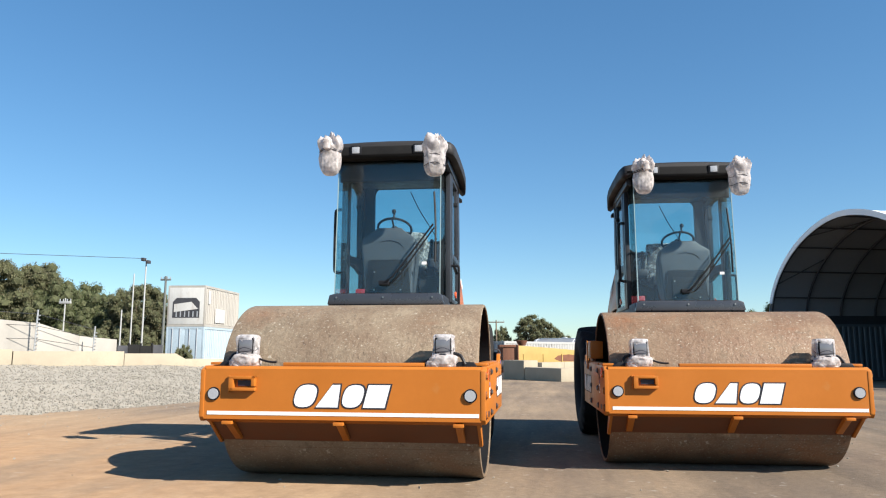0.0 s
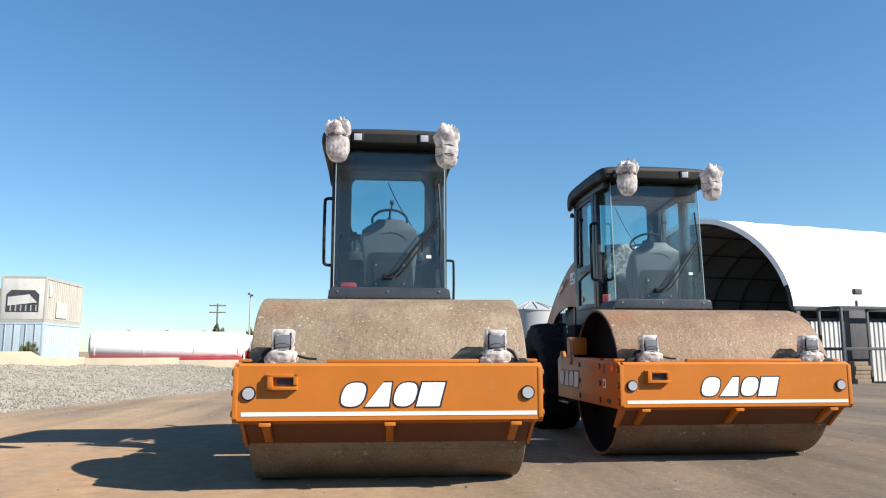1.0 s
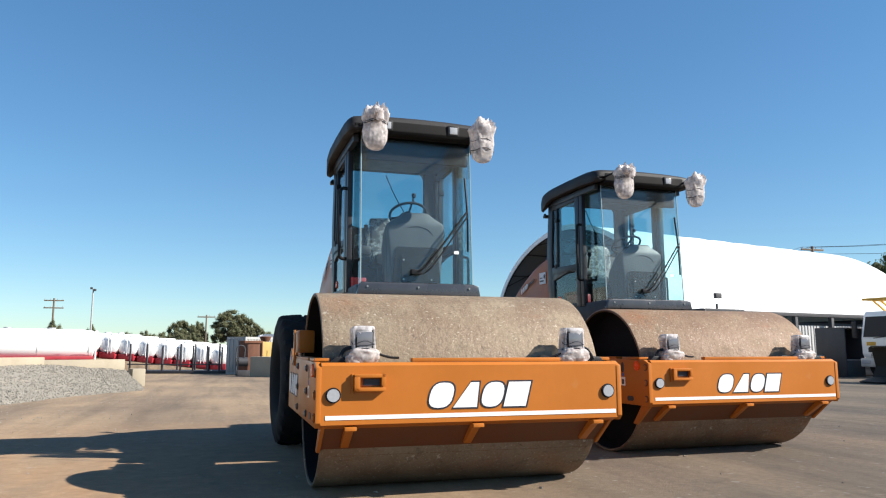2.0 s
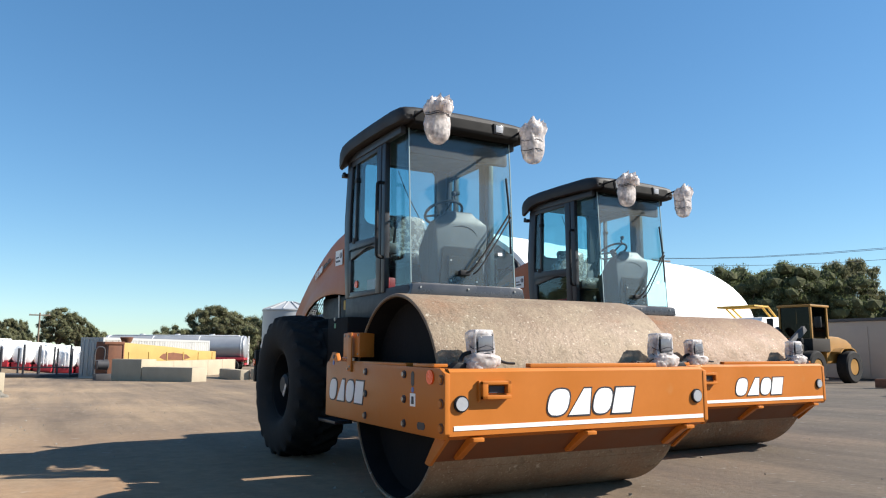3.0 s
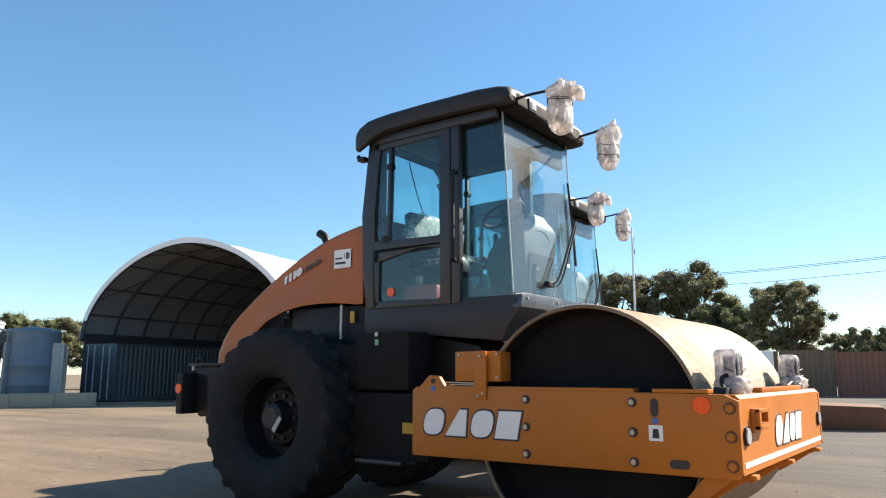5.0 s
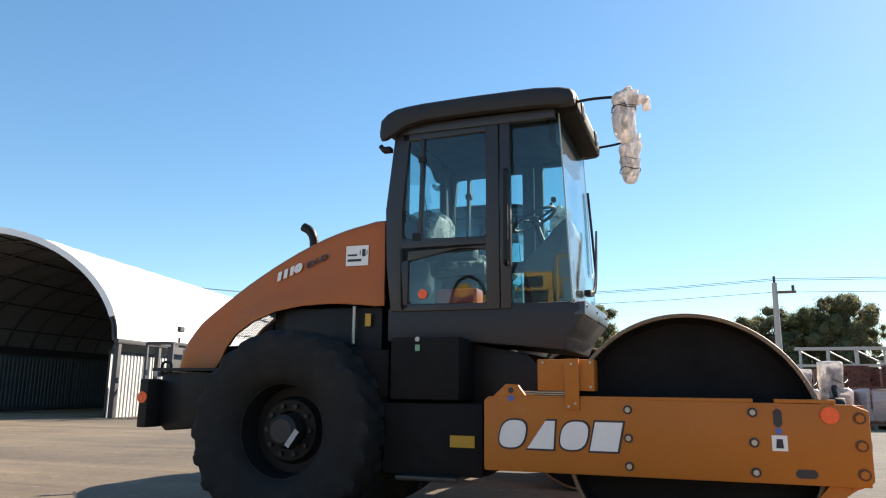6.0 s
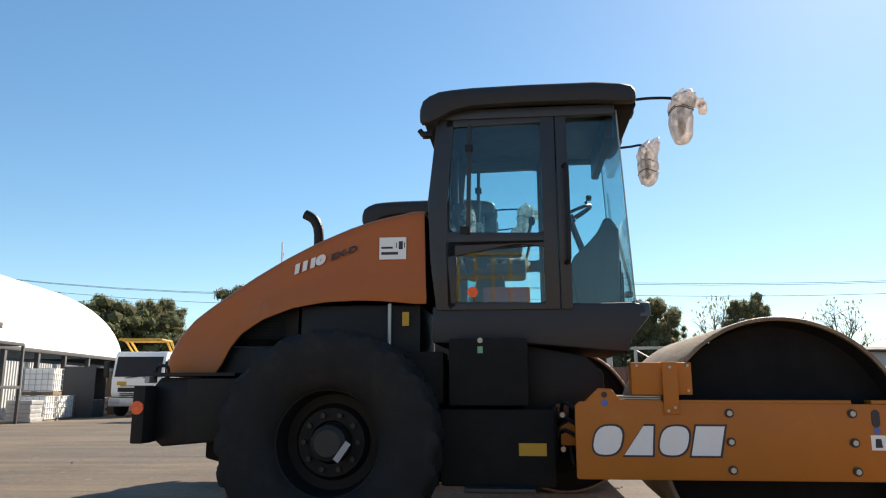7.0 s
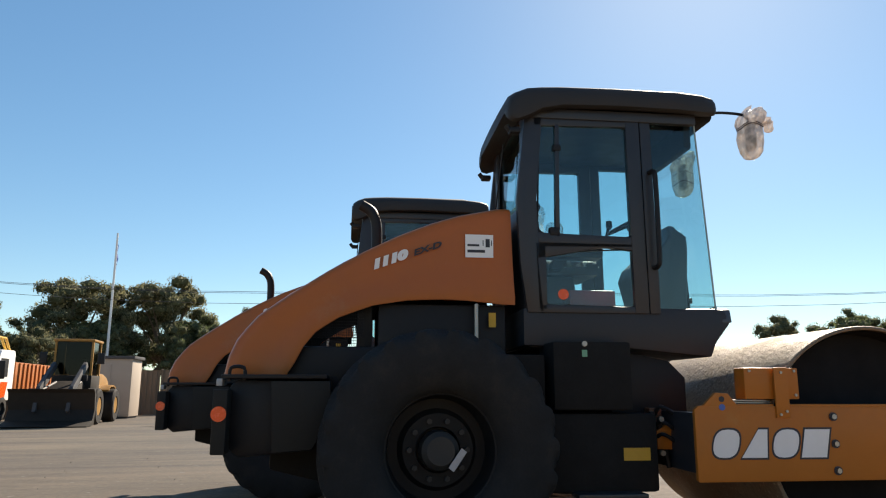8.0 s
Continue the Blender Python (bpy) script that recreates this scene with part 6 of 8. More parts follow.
# ---- things beside the shelter ----
def ibc_tote(m):
    t = thing("ibc_tote", "white plastic tote in a wire cage on a pallet", "tank", m, "totes beside the shelter")
    part("bottle", geom(box, -0.46, 0.46, -0.56, 0.56, 0.16, 1.08, 0.06), WHITEPAINT, t)
    bm = bmesh.new()
    for z in (0.2, 0.42, 0.64, 0.86, 1.08):
        tube(bm, [(-0.5, -0.6, z), (0.5, -0.6, z), (0.5, 0.6, z), (-0.5, 0.6, z), (-0.5, -0.6, z)], 0.012, 5, 1)
    for k in range(6):
        u = -0.5 + k * 0.2
        for y in (-0.6, 0.6):
            rod(bm, (u, y, 0.15), (u, y, 1.1), 0.012, seg=5)
        for x in (-0.5, 0.5):
            rod(bm, (x, u * 1.2, 0.15), (x, u * 1.2, 1.1), 0.012, seg=5)
    part("cage", bm, GREYSTEEL, t, "wire cage")
    part("pallet", geom(box, -0.5, 0.5, -0.6, 0.6, 0, 0.14, 0.02), TIMBER, t)
    return t


first = ibc_tote(DOME @ pose(4.6, -9.0, 0))
for x, y, z in ((5.9, -8.9, 0), (5.3, -8.9, 1.12), (7.2, -8.7, 0)):
    copy_thing(first, DOME @ pose(x, y, z, 0, 0, 4))


def steel_rack(m):
    t = thing("steel_rack", "black steel gantry rack beside the shelter", "rack", m)
    for x in (0, 2.4):
        for y in (0, 1.1):
            part("post", geom(box, x, x + 0.1, y, y + 0.1, 0, 2.65, 0.008), SHEDSTEEL, t)
    for z in (1.2, 2.58):
        for y in (0, 1.1):
            part("beam", geom(box, 0.1, 2.4, y, y + 0.1, z, z + 0.1, 0.008), SHEDSTEEL, t)
        for x in (0, 2.4):
            part("beam", geom(box, x, x + 0.1, 0.1, 1.1, z, z + 0.1, 0.008), SHEDSTEEL, t)
    part("hanging_panel", geom(box, 0.9, 1.7, 0.5, 0.75, 0.75, 2.55, 0.01), SHEDSTEEL, t, "dark hanging case")
    part("lamp_post", geom(rod, (1.3, 0.5, 2.65), (1.3, 0.5, 2.9), 0.05, seg=8), SHEDSTEEL, t)
    part("lamp", geom(box, 1.2, 1.55, 0.42, 0.58, 3.1, 3.3, 0.02), SHEDSTEEL, t)
    return t


steel_rack(DOME @ pose(-0.1, -9.4, 0) @ Matrix.Diagonal((1, 1, 1.15, 1)))


def pallet_load(m, seed, mat, label, group):
    rg = random.Random(seed)
    t = thing("pallet_load", label, "pallet", m, group)
    part("pallet", geom(box, -0.55, 0.55, -0.55, 0.55, 0, 0.12, 0.015), TIMBER, t)
    h = 0.12
    for k in range(5):
        w, d = rg.uniform(0.44, 0.53), rg.uniform(0.42, 0.52)
        z = 0.83 / 5
        part("layer", geom(box, -w, w, -d, d, h, h + z, 0.02), mat, t)
        h += z
    return t


for k, (x, y) in enumerate(((3.5, -9.1), (0.9, -8.7), (12.2, -8.5), (13.6, -8.8))):
    pallet_load(DOME @ pose(x, y, 0, 0, 0, 13 * k), k, TIMBER if k % 2 else GREYSTEEL, "low pallet stack of scrap beside the shelter", "pallets beside the shelter")


def open_cabinet(m):
    t = thing("steel_cabinet", "dark steel cabinet with an open pale inside", "cabinet", m)
    part("side", geom(box, 0, 0.05, 0, 1.5, 0, 2.35, 0.01), SHEDSTEEL, t)
    part("side", geom(box, 1.35, 1.4, 0, 1.5, 0, 2.35, 0.01), SHEDSTEEL, t)
    part("back", geom(box, 0.05, 1.35, 1.45, 1.5, 0, 2.35), MASTPAINT, t, "pale inner back")
    part("top", geom(box, 0.0, 1.4, 0, 1.5, 2.352, 2.4, 0.01), SHEDSTEEL, t)
    part("shelf", geom(box, 0.05, 1.35, 0.05, 1.45, 0.85, 0.9), MASTPAINT, t)
    part("lower_door", geom(box, 0.06, 1.34, 0.0, 0.04, 0.05, 0.84, 0.01), BLUECONT, t, "blue-grey lower door")
    return t


open_cabinet(DOME @ pose(8.7, -9.7, 0))

# ---- silo, tank and road tankers ----
def silo(x, y):
    t = thing("feed_silo", "pale grey steel silo on legs beside the yard", "silo", pose(x, y, gz(x, y)))
    part("shell", geom(lathe, [(1.44, 1.62), (1.46, 1.64), (1.46, 3.62), (1.5, 3.64), (1.5, 3.72)], "z", (0, 0, 0), 48), SILOPAINT, t)
    part("roof", geom(lathe, [(1.5, 3.72), (0.3, 4.16), (0.28, 4.2), (0, 4.2)], "z", (0, 0, 0), 24), SILOPAINT, t, "shallow cone roof", 20)
    part("hopper", geom(lathe, [(1.44, 1.62), (0.25, 0.55), (0, 0.55)], "z", (0, 0, 0), 48), GREYSTEEL, t, "grey hopper cone")
    for k in range(6):
        a = k * 1.0472
        part("leg", geom(rod, (1.42 * math.cos(a), 1.42 * math.sin(a), 0), (1.42 * math.cos(a), 1.42 * math.sin(a), 1.7), 0.06, seg=8), GREYSTEEL, t)
        part("brace", geom(rod, (1.42 * math.cos(a), 1.42 * math.sin(a), 0.1), (1.42 * math.cos(a + 1.047), 1.42 * math.sin(a + 1.047), 1.5), 0.03, seg=6), GREYSTEEL, t)
    for k in range(12):
        a = k * 0.5236
        part("roof_rib", geom(rod, (1.48 * math.cos(a), 1.48 * math.sin(a), 3.75), (0.3 * math.cos(a), 0.3 * math.sin(a), 4.19), 0.03, seg=6), SILOPAINT, t)
    return t


silo(8.42, 34.9)
bm = geom(lathe, [(1.22, 0), (1.22, 0.9), (1.235, 0.92), (1.22, 0.94), (1.22, 1.8), (1.235, 1.82), (1.22, 1.84), (1.22, 3.45), (1.1, 3.55), (0, 3.7)], "z", (0, 0, 0), 48)
tank = piece("water_tank", bm, BLUETANK, "tall blue-grey plastic water tank", "tank", m=pose(10.78, 33.6, gz(0, 33.6)) @ Matrix.Diagonal((0.95, 0.95, 0.97, 1)))
part("pipe", geom(rod, (-1.3, -0.3, 0), (-1.3, -0.3, 3.4), 0.05, seg=8), BLUETANK, tank)
part("pipe", geom(rod, (-1.3, -0.3, 3.4), (-2.2, 0.8, 3.75), 0.05, seg=8), BLUETANK, tank)
for k in range(4):
    x, y = 6.45 + 1.5 * k, 31.55 - 0.64 * k
    piece("concrete_beam", geom(box, -0.81, 0.81, -0.25, 0.25, 0, 0.56, 0.03), CONCRETE, "cream concrete beam in front of the silo", "concrete beam", "", "beams by the silo", pose(x, y, gz(x, y), 0, 0, -23))
piece("concrete_beam", geom(box, -1.9, 1.9, -0.25, 0.25, 0, 0.5, 0.03), CONCRETE, "cream concrete beam running back from the silo's corner", "concrete beam", "", "beams by the silo", pose(5.25, 33.7, gz(0, 34), 0, 0, 94))
shipping_container("grey shipping container with a door ajar", MASTPAINT, 6.06, pose(11.6, 32.3, gz(0, 32), 0, 0, 62), 2.8, True)


def road_tanker(m, length, rad, label, group="road tankers", skin=None):
    """A tank trailer along x, on a red chassis."""
    t = thing("tank_trailer", label, "trailer", m, group)
    z = 1.05 + rad
    part("barrel", geom(lathe, [(0, -0.12), (rad * 0.6, -0.09), (rad * 0.93, 0.0), (rad, 0.08), (rad, length - 0.08), (rad * 0.93, length), (rad * 0.6, length + 0.09), (0, length + 0.12)], "x", (0, 0, z), 40), skin or WHITEPAINT, t, "white tank barrel")
    for x in (0.3, length * 0.33, length * 0.66, length - 0.3):
        part("hoop", geom(lathe, [(rad, x - 0.03), (rad + 0.02, x - 0.03), (rad + 0.02, x + 0.03), (rad, x + 0.03)], "x", (0, 0, z), 40), WHITEPAINT, t)
    part("walkway", geom(box, 0.6, length - 0.6, -0.3, 0.3, z + rad - 0.02, z + rad + 0.06, 0.01), WHITEPAINT, t)
    for x in (length * 0.25, length * 0.5, length * 0.75):
        part("hatch", geom(disc, (x, 0, z + rad + 0.1), (0, 0, 1), 0.24, 0.1, 16), GREYSTEEL, t)
    for y in (-0.5, 0.5):
        part("chassis_rail", geom(box, 0.1, length - 0.1, y - 0.07, y + 0.07, 0.85, 1.1), REDPAINT, t)
    part("underframe", geom(box, 0.0, length, -rad * 0.95, rad * 0.95, 0.98, 1.2, 0.02), REDPAINT, t, "red underframe")
    for y in (-0.22, 0.22):
        part("ladder_rail", geom(rod, (-0.2, y, 0.6), (-0.2, y, z + rad), 0.025, seg=6), WHITEPAINT, t)
    for k in range(6):
        part("rung", geom(rod, (-0.2, -0.22, 0.8 + k * 0.33), (-0.2, 0.22, 0.8 + k * 0.33), 0.015, seg=5), WHITEPAINT, t)
    part("bumper", geom(box, -0.1, 0.0, -rad, rad, 0.55, 0.75, 0.01), REDPAINT, t)
    for x in (0.9, 2.1, 3.3):
        for s in (-1, 1):
            part("wheel", geom(lathe, [(0, s * 0.9), (0.25, s * 0.92), (0.3, s * 1.08), (0.46, s * 1.1), (0.5, s * 1.05), (0.5, s * 0.75), (0.3, s * 0.72), (0, s * 0.72)], "y", (x, 0, 0.5), 24), RUBBER, t)
    return t


road_tanker(Matrix.Translation((-10.4, 47.6, gz(0, 47) - 0.1)) @ pose(0, 0, 0, 0, 0, 196), 9.9, 0.92, "long white tank trailer with a red chassis")


def bank_z(x):
    return max(gz(0, 50), 0.55 - 0.115 * (x + 11.5))


def bank_sheet(bm):
    xs = [-16 + k * 0.8 for k in range(24)]
    rows = [[bm.verts.new((x, y, gz(x, y) - 0.1 + (bank_z(x) - gz(x, y) + 0.1) * f + 0.03 * noise.noise(Vector((x, y, 4))))) for x in xs] for y, f in ((48.2, 0.0), (48.9, 0.9), (49.4, 1.0), (54.0, 1.0), (59.5, 1.0), (60.5, 0.0))]
    for a, c in zip(rows, rows[1:]):
        for j in range(len(a) - 1):
            bm.faces.new((a[j], a[j + 1], c[j + 1], c[j]))
    bmesh.ops.recalc_face_normals(bm, faces=bm.faces[:])


piece("earth_bank", geom(bank_sheet), YARD, "earth bank sloping down under a row of tanks", "bank", "structure")


def skid_tank(m):
    """A white tank along x on a low red skid."""
    t = thing("skid_tank", "white tank on a red skid, parked in a dense row", "tank", m, "row of tanks")
    rad, length, z = 0.66, 8.0, 0.98
    part("barrel", geom(lathe, [(0, -0.1), (rad * 0.6, -0.08), (rad * 0.93, 0.0), (rad, 0.07), (rad, length - 0.07), (rad * 0.93, length), (0, length + 0.1)], "x", (0, 0, z), 32), WHITEPAINT, t, "white tank barrel")
    part("hoop", geom(lathe, [(rad, 0.25), (rad + 0.02, 0.25), (rad + 0.02, 0.32), (rad, 0.32)], "x", (0, 0, z), 32), WHITEPAINT, t)
    part("walkway", geom(box, 0.3, length - 0.4, -0.22, 0.22, z + rad - 0.02, z + rad + 0.05, 0.01), WHITEPAINT, t)
    for x in (0.7, 2.6, 4.6):
        part("hatch", geom(disc, (x, 0, z + rad + 0.09), (0, 0, 1), 0.22, 0.1, 14), WHITEPAINT, t)
    part("skid", geom(box, -0.05, length, -0.5, 0.5, 0.0, 0.36, 0.02), REDPAINT, t, "red steel skid")
    part("end_frame", geom(box, -0.14, -0.06, -0.55, 0.55, 0.1, 0.5, 0.02), REDPAINT, t)
    part("valve", geom(rod, (-0.1, 0.1, 0.62), (-0.32, 0.1, 0.55), 0.06, seg=8), GREYSTEEL, t)
    for y in (-0.3, -0.06):
        part("ladder_rail", geom(rod, (-0.16, y, 0.4), (-0.1, y, z + rad), 0.02, seg=5), WHITEPAINT, t)
    return t


first = skid_tank(Matrix.Translation((-11.0, 49.9, bank_z(-11.0))) @ pose(0, 0, 0, 0, 0, 72))
for k in range(1, 9):
    x = -11.0 + k * 1.24
    copy_thing(first, Matrix.Translation((x, 49.9 - 0.08 * k, bank_z(x))) @ pose(0, 0, 0, 0, 0, 72))
road_tanker(Matrix.Translation((11.8, 59.1, gz(0, 59) - 0.1)) @ pose(0, 0, 0, 0, 0, 157), 11.7, 1.0, "silver tank trailer lying behind the silo", "tankers by the silo", SILVER)
road_tanker(Matrix.Translation((12.9, 43.5, gz(0, 44) - 0.2)) @ pose(0, 0, 0, 0, 0, 100), 7.0, 0.95, "white tank trailer behind the water tank", "tankers by the silo")


def stake_trailer(m):
    t = thing("stake_trailer", "dark flat trailer with upright stakes", "trailer", m)
    part("deck", geom(box, 0, 6.0, -1.1, 1.1, 0.02, 0.2, 0.02), SHEDSTEEL, t)
    for k, x in enumerate((0.1, 1.2, 2.2, 3.4, 4.2, 5.2, 5.9)):
        for y in (-1.08, 1.0):
            part("stake", geom(box, x, x + 0.09, y, y + 0.08, 0.2, 1.85 - 0.1 * (k % 3), 0.008), SHEDSTEEL, t)
    for z in (0.55,):
        part("rail", geom(box, 0, 6.0, -1.08, -1.02, z, z + 0.07), SHEDSTEEL, t)
    return t


stake_trailer(Matrix.Translation((-7.3, 44.6, gz(0, 44))) @ pose(0, 0, 0, 0, 0, -22))

# ---- container, blocks and the yellow body ----
shipping_container("narrow white storage container behind concrete blocks", MASTPAINT, 12.19, Matrix.Translation((-0.72, 38.7, gz(0, 39))) @ pose(0, 0, 0, 0, 0, 52.5) @ Matrix.Diagonal((1, 0.55, 1, 1)), 2.2, True)


def block_run(pts, wide, tall, n, label, group):
    """Concrete blocks end to end on a line, their tops level."""
    a, c = Vector(pts[0]), Vector(pts[1])
    d = (c - a) / n
    for k in range(n):
        p = a + d * (k + 0.5)
        L = d.length / 2 - 0.012
        g = gz(p.x, p.y)
        piece("concrete_block", geom(box, -L, L, -wide / 2, wide / 2, 0, tall - g, 0.03), CONCRETE, label, "concrete block", "", group, Matrix.Translation((p.x, p.y, g)) @ pose(0, 0, 0, 0, 0, math.degrees(math.atan2(d.y, d.x))))


block_run(((2.85, 29.9), (1.0, 32.6)), 0.9, 0.3, 1, "long cream concrete block lying on the yard", "stacked concrete blocks")
block_run(((0.98, 32.63), (-0.2, 34.3)), 0.9, 0.65, 1, "tall cream concrete block at the end of a low wall", "stacked concrete blocks")
block_run(((1.3, 36.0), (7.95, 47.0)), 0.6, 0.5, 5, "cream concrete block in a row before a yellow body", "row of concrete blocks")


def tipper_body():
    t = thing("tipper_body", "faded yellow steel tipper body with a brown patch", "truck body", Matrix.Translation((0.21, 37.0, gz(0, 38))) @ pose(0, 0, 0, 0, 0, 54.1))
    side = [(0, 0.15), (11.0, 0.15), (11.0, 1.45), (8.4, 1.5), (5.0, 1.7), (0.0, 1.9)]
    for y in (0.0, 1.5):
        part("side", geom(prism, side, "y", y, y + 0.06, 0.01), FADEDYELLOW, t)
    for k in range(6):
        part("rib", geom(box, 0.4 + k * 2.0, 0.5 + k * 2.0, -0.04, -0.002, 0.2, 1.4), FADEDYELLOW, t)
    part("floor", geom(box, 0, 11.0, 0.06, 1.5, 0.1, 0.25, 0.01), FADEDYELLOW, t)
    part("headboard", geom(box, -0.08, -0.002, 0, 1.56, 0.15, 1.95, 0.01), RUST, t, "brown headboard")
    part("patch", geom(prism, [(3.6, 1.1), (4.2, 0.95), (6.4, 0.92), (7.4, 1.05), (6.9, 1.25), (5.2, 1.38), (4.0, 1.3)], "y", -0.006, -0.002), RUST, t, "brown worn patch")
    part("bowl", geom(lathe, [(0, 1.9), (0.22, 1.9), (0.34, 2.18), (0.3, 2.2), (0, 2.0)], "z", (0.75, 0.35, 0), 20), RUST, t, "rust-brown bowl")
    return t


tipper_body()


def old_press(m):
    """A rusty upright machine with a tubular guard."""
    t = thing("rusty_machine", "rusty upright machine with a tubular guard frame", "machine", m)
    part("column", geom(box, 0.1, 0.75, 0.0, 0.35, 0, 1.85, 0.03), RUST, t)
    part("head", geom(box, -0.1, 0.85, -0.05, 0.4, 1.75, 1.9, 0.03), RUST, t)
    part("motor", geom(lathe, [(0, -0.3), (0.24, -0.28), (0.26, 0.2), (0.16, 0.26), (0, 0.26)], "x", (-0.1, 0.0, 0.75), 20), SHEDSTEEL, t, "dark round motor")
    part("foot", geom(box, -0.45, 0.8, -0.2, 0.45, 0, 0.3, 0.02), SHEDSTEEL, t)
    part("guard", geom(tube, [(-0.5, -0.1, 0.3), (-0.5, -0.1, 1.5), (-0.1, -0.1, 1.55), (-0.1, -0.1, 0.9)], 0.035, 6, 4), SHEDSTEEL, t)
    part("guard_rail", geom(rod, (-0.5, -0.1, 0.95), (-0.1, -0.1, 0.95), 0.03, seg=6), SHEDSTEEL, t)
    return t


old_press(Matrix.Translation((-0.75, 35.5, gz(0, 35))) @ pose(0, 0, 0, 0, 0, 8))

# ---- far left: stacked containers, wall, poles ----
shipping_container("faded pale blue shipping container under a refrigerated one", SKYCONT, 6.06, Matrix.Translation((-19.4, 36.7, gz(0, 36) + 0.45)) @ pose(0, 0, 0, 0, 0, 93.8), 2.59, True, "stacked containers")
reefer = shipping_container("white refrigerated container with grey sides stacked on a blue one", CLADDING, 6.06, Matrix.Translation((-19.4, 36.7, gz(0, 36) + 0.45 + 2.6)) @ pose(0, 0, 0, 0, 0, 93.8), 2.59, False, "stacked containers")
part("cooling_unit", geom(prism, [(0.35, 0.55), (2.1, 0.55), (2.1, 1.55), (1.85, 1.8), (0.6, 1.8), (0.35, 1.55)], "x", -0.02, 0.01), SHEDSTEEL, reefer, "dark cooling unit")
part("fan_cover", geom(prism, [(0.45, 1.1), (2.0, 0.9), (2.0, 1.4), (0.9, 1.55)], "x", -0.05, -0.02), DIRTYWHITE, reefer)
for k in range(6):
    part("grille_bar", geom(box, -0.05, -0.03, 0.45 + k * 0.27, 0.52 + k * 0.27, 0.6, 0.95), GREYSTEEL, reefer)
part("end_panel", geom(box, -0.012, 0.02, 0.1, 2.34, 0.15, 2.45, 0.004), DIRTYWHITE, reefer)
for x in (1.7, 2.55):
    part("hatch", geom(box, x, x + 0.8, -0.03, 0.01, 0.3, 1.2, 0.01), DIRTYWHITE, reefer, "white side hatch")
part("data_plate", geom(box, 0.5, 0.85, -0.02, 0.01, 1.45, 2.3, 0.004), DIRTYWHITE, reefer, "tall white plate")


WALL_TOPS = [(-24.0, 10.0, 2.6), (-20.1, 18.4, 2.39), (-21.3, 23.9, 2.36), (-21.6, 27.4, 1.85), (-21.9, 31.2, 1.74)]


def slab_wall():
    t = thing("perimeter_wall", "cream perimeter wall of concrete slabs", "wall", None, "", "structure")
    pts = WALL_TOPS
    for a, c in zip(pts, pts[1:]):
        d = Vector((c[0] - a[0], c[1] - a[1]))
        m = Matrix.Translation(((a[0] + c[0]) / 2, (a[1] + c[1]) / 2, 0)) @ pose(0, 0, 0, 0, 0, math.degrees(math.atan2(d.y, d.x)))
        L = d.length / 2 - 0.02
        part("slab", geom(prism, [(-L, -0.6), (L, -0.6), (L, c[2]), (-L, a[2])], "y", -0.1, 0.1, 0.01, m), PALEWALL, t)
    return t


slab_wall()


def fence_post(x, y, h):
    """A leaning steel post of an electric fence, with its row of stand-off insulators."""
    t = thing("fence_post", "leaning grey fence post with a row of insulators", "post", pose(x, y, -0.3), "fence posts")
    part("mast", geom(rod, (0, 0, 0), (0.16, -0.1, h), 0.04, seg=8), GREYSTEEL, t)
    n = int((h - 1.2) / 0.16)
    for k in range(n):
        z = 1.15 + k * 0.16
        part("insulator", geom(rod, (0.16 * z / h - 0.02, -0.1 * z / h, z), (0.16 * z / h + 0.13, -0.1 * z / h, z + 0.03), 0.028, seg=6), GREYSTEEL, t)


FENCE_LINE = ((-21.2, 14.0, 3.2), (-20.62, 22.95, 3.2), (-20.7, 27.3, 2.62))
for x, y, h in FENCE_LINE:
    fence_post(x, y, h)
fence_wires = thing("fence_wires", "thin fence wires strung between leaning posts", "wire")
for share in (0.6, 0.78, 0.94):
    bm = bmesh.new()
    pts = [(x + 0.16 * share, y - 0.1 * share, h * share - 0.3) for x, y, h in FENCE_LINE]
    for a, c in zip(pts, pts[1:]):
        rod(bm, a, c, 0.012, seg=5)
    part("wire", bm, SHEDSTEEL, fence_wires)


def low_fence(a, c, height):
    """A low dark board fence on posts."""
    t = thing("board_fence", "low dark board fence beside the container stack", "fence")
    d = Vector((c[0] - a[0], c[1] - a[1]))
    ang = math.degrees(math.atan2(d.y, d.x))
    for k in range(4):
        m = Matrix.Translation((a[0] + d.x * k / 4, a[1] + d.y * k / 4, -0.5)) @ pose(0, 0, 0, 0, 0, ang)
        part("board", geom(box, 0.05, d.length / 4 - 0.05, -0.02, 0.02, 0.1, height + 0.4 + 0.06 * (k % 2), 0.005, m=m), UNDERSIDE if k % 3 else SHEDSTEEL, t)
        part("post", geom(box, -0.05, 0.05, -0.05, 0.05, 0, height + 0.55, 0.005, m=m), UNDERSIDE, t)


low_fence((-22.2, 31.8), (-21.0, 34.75), 1.52)


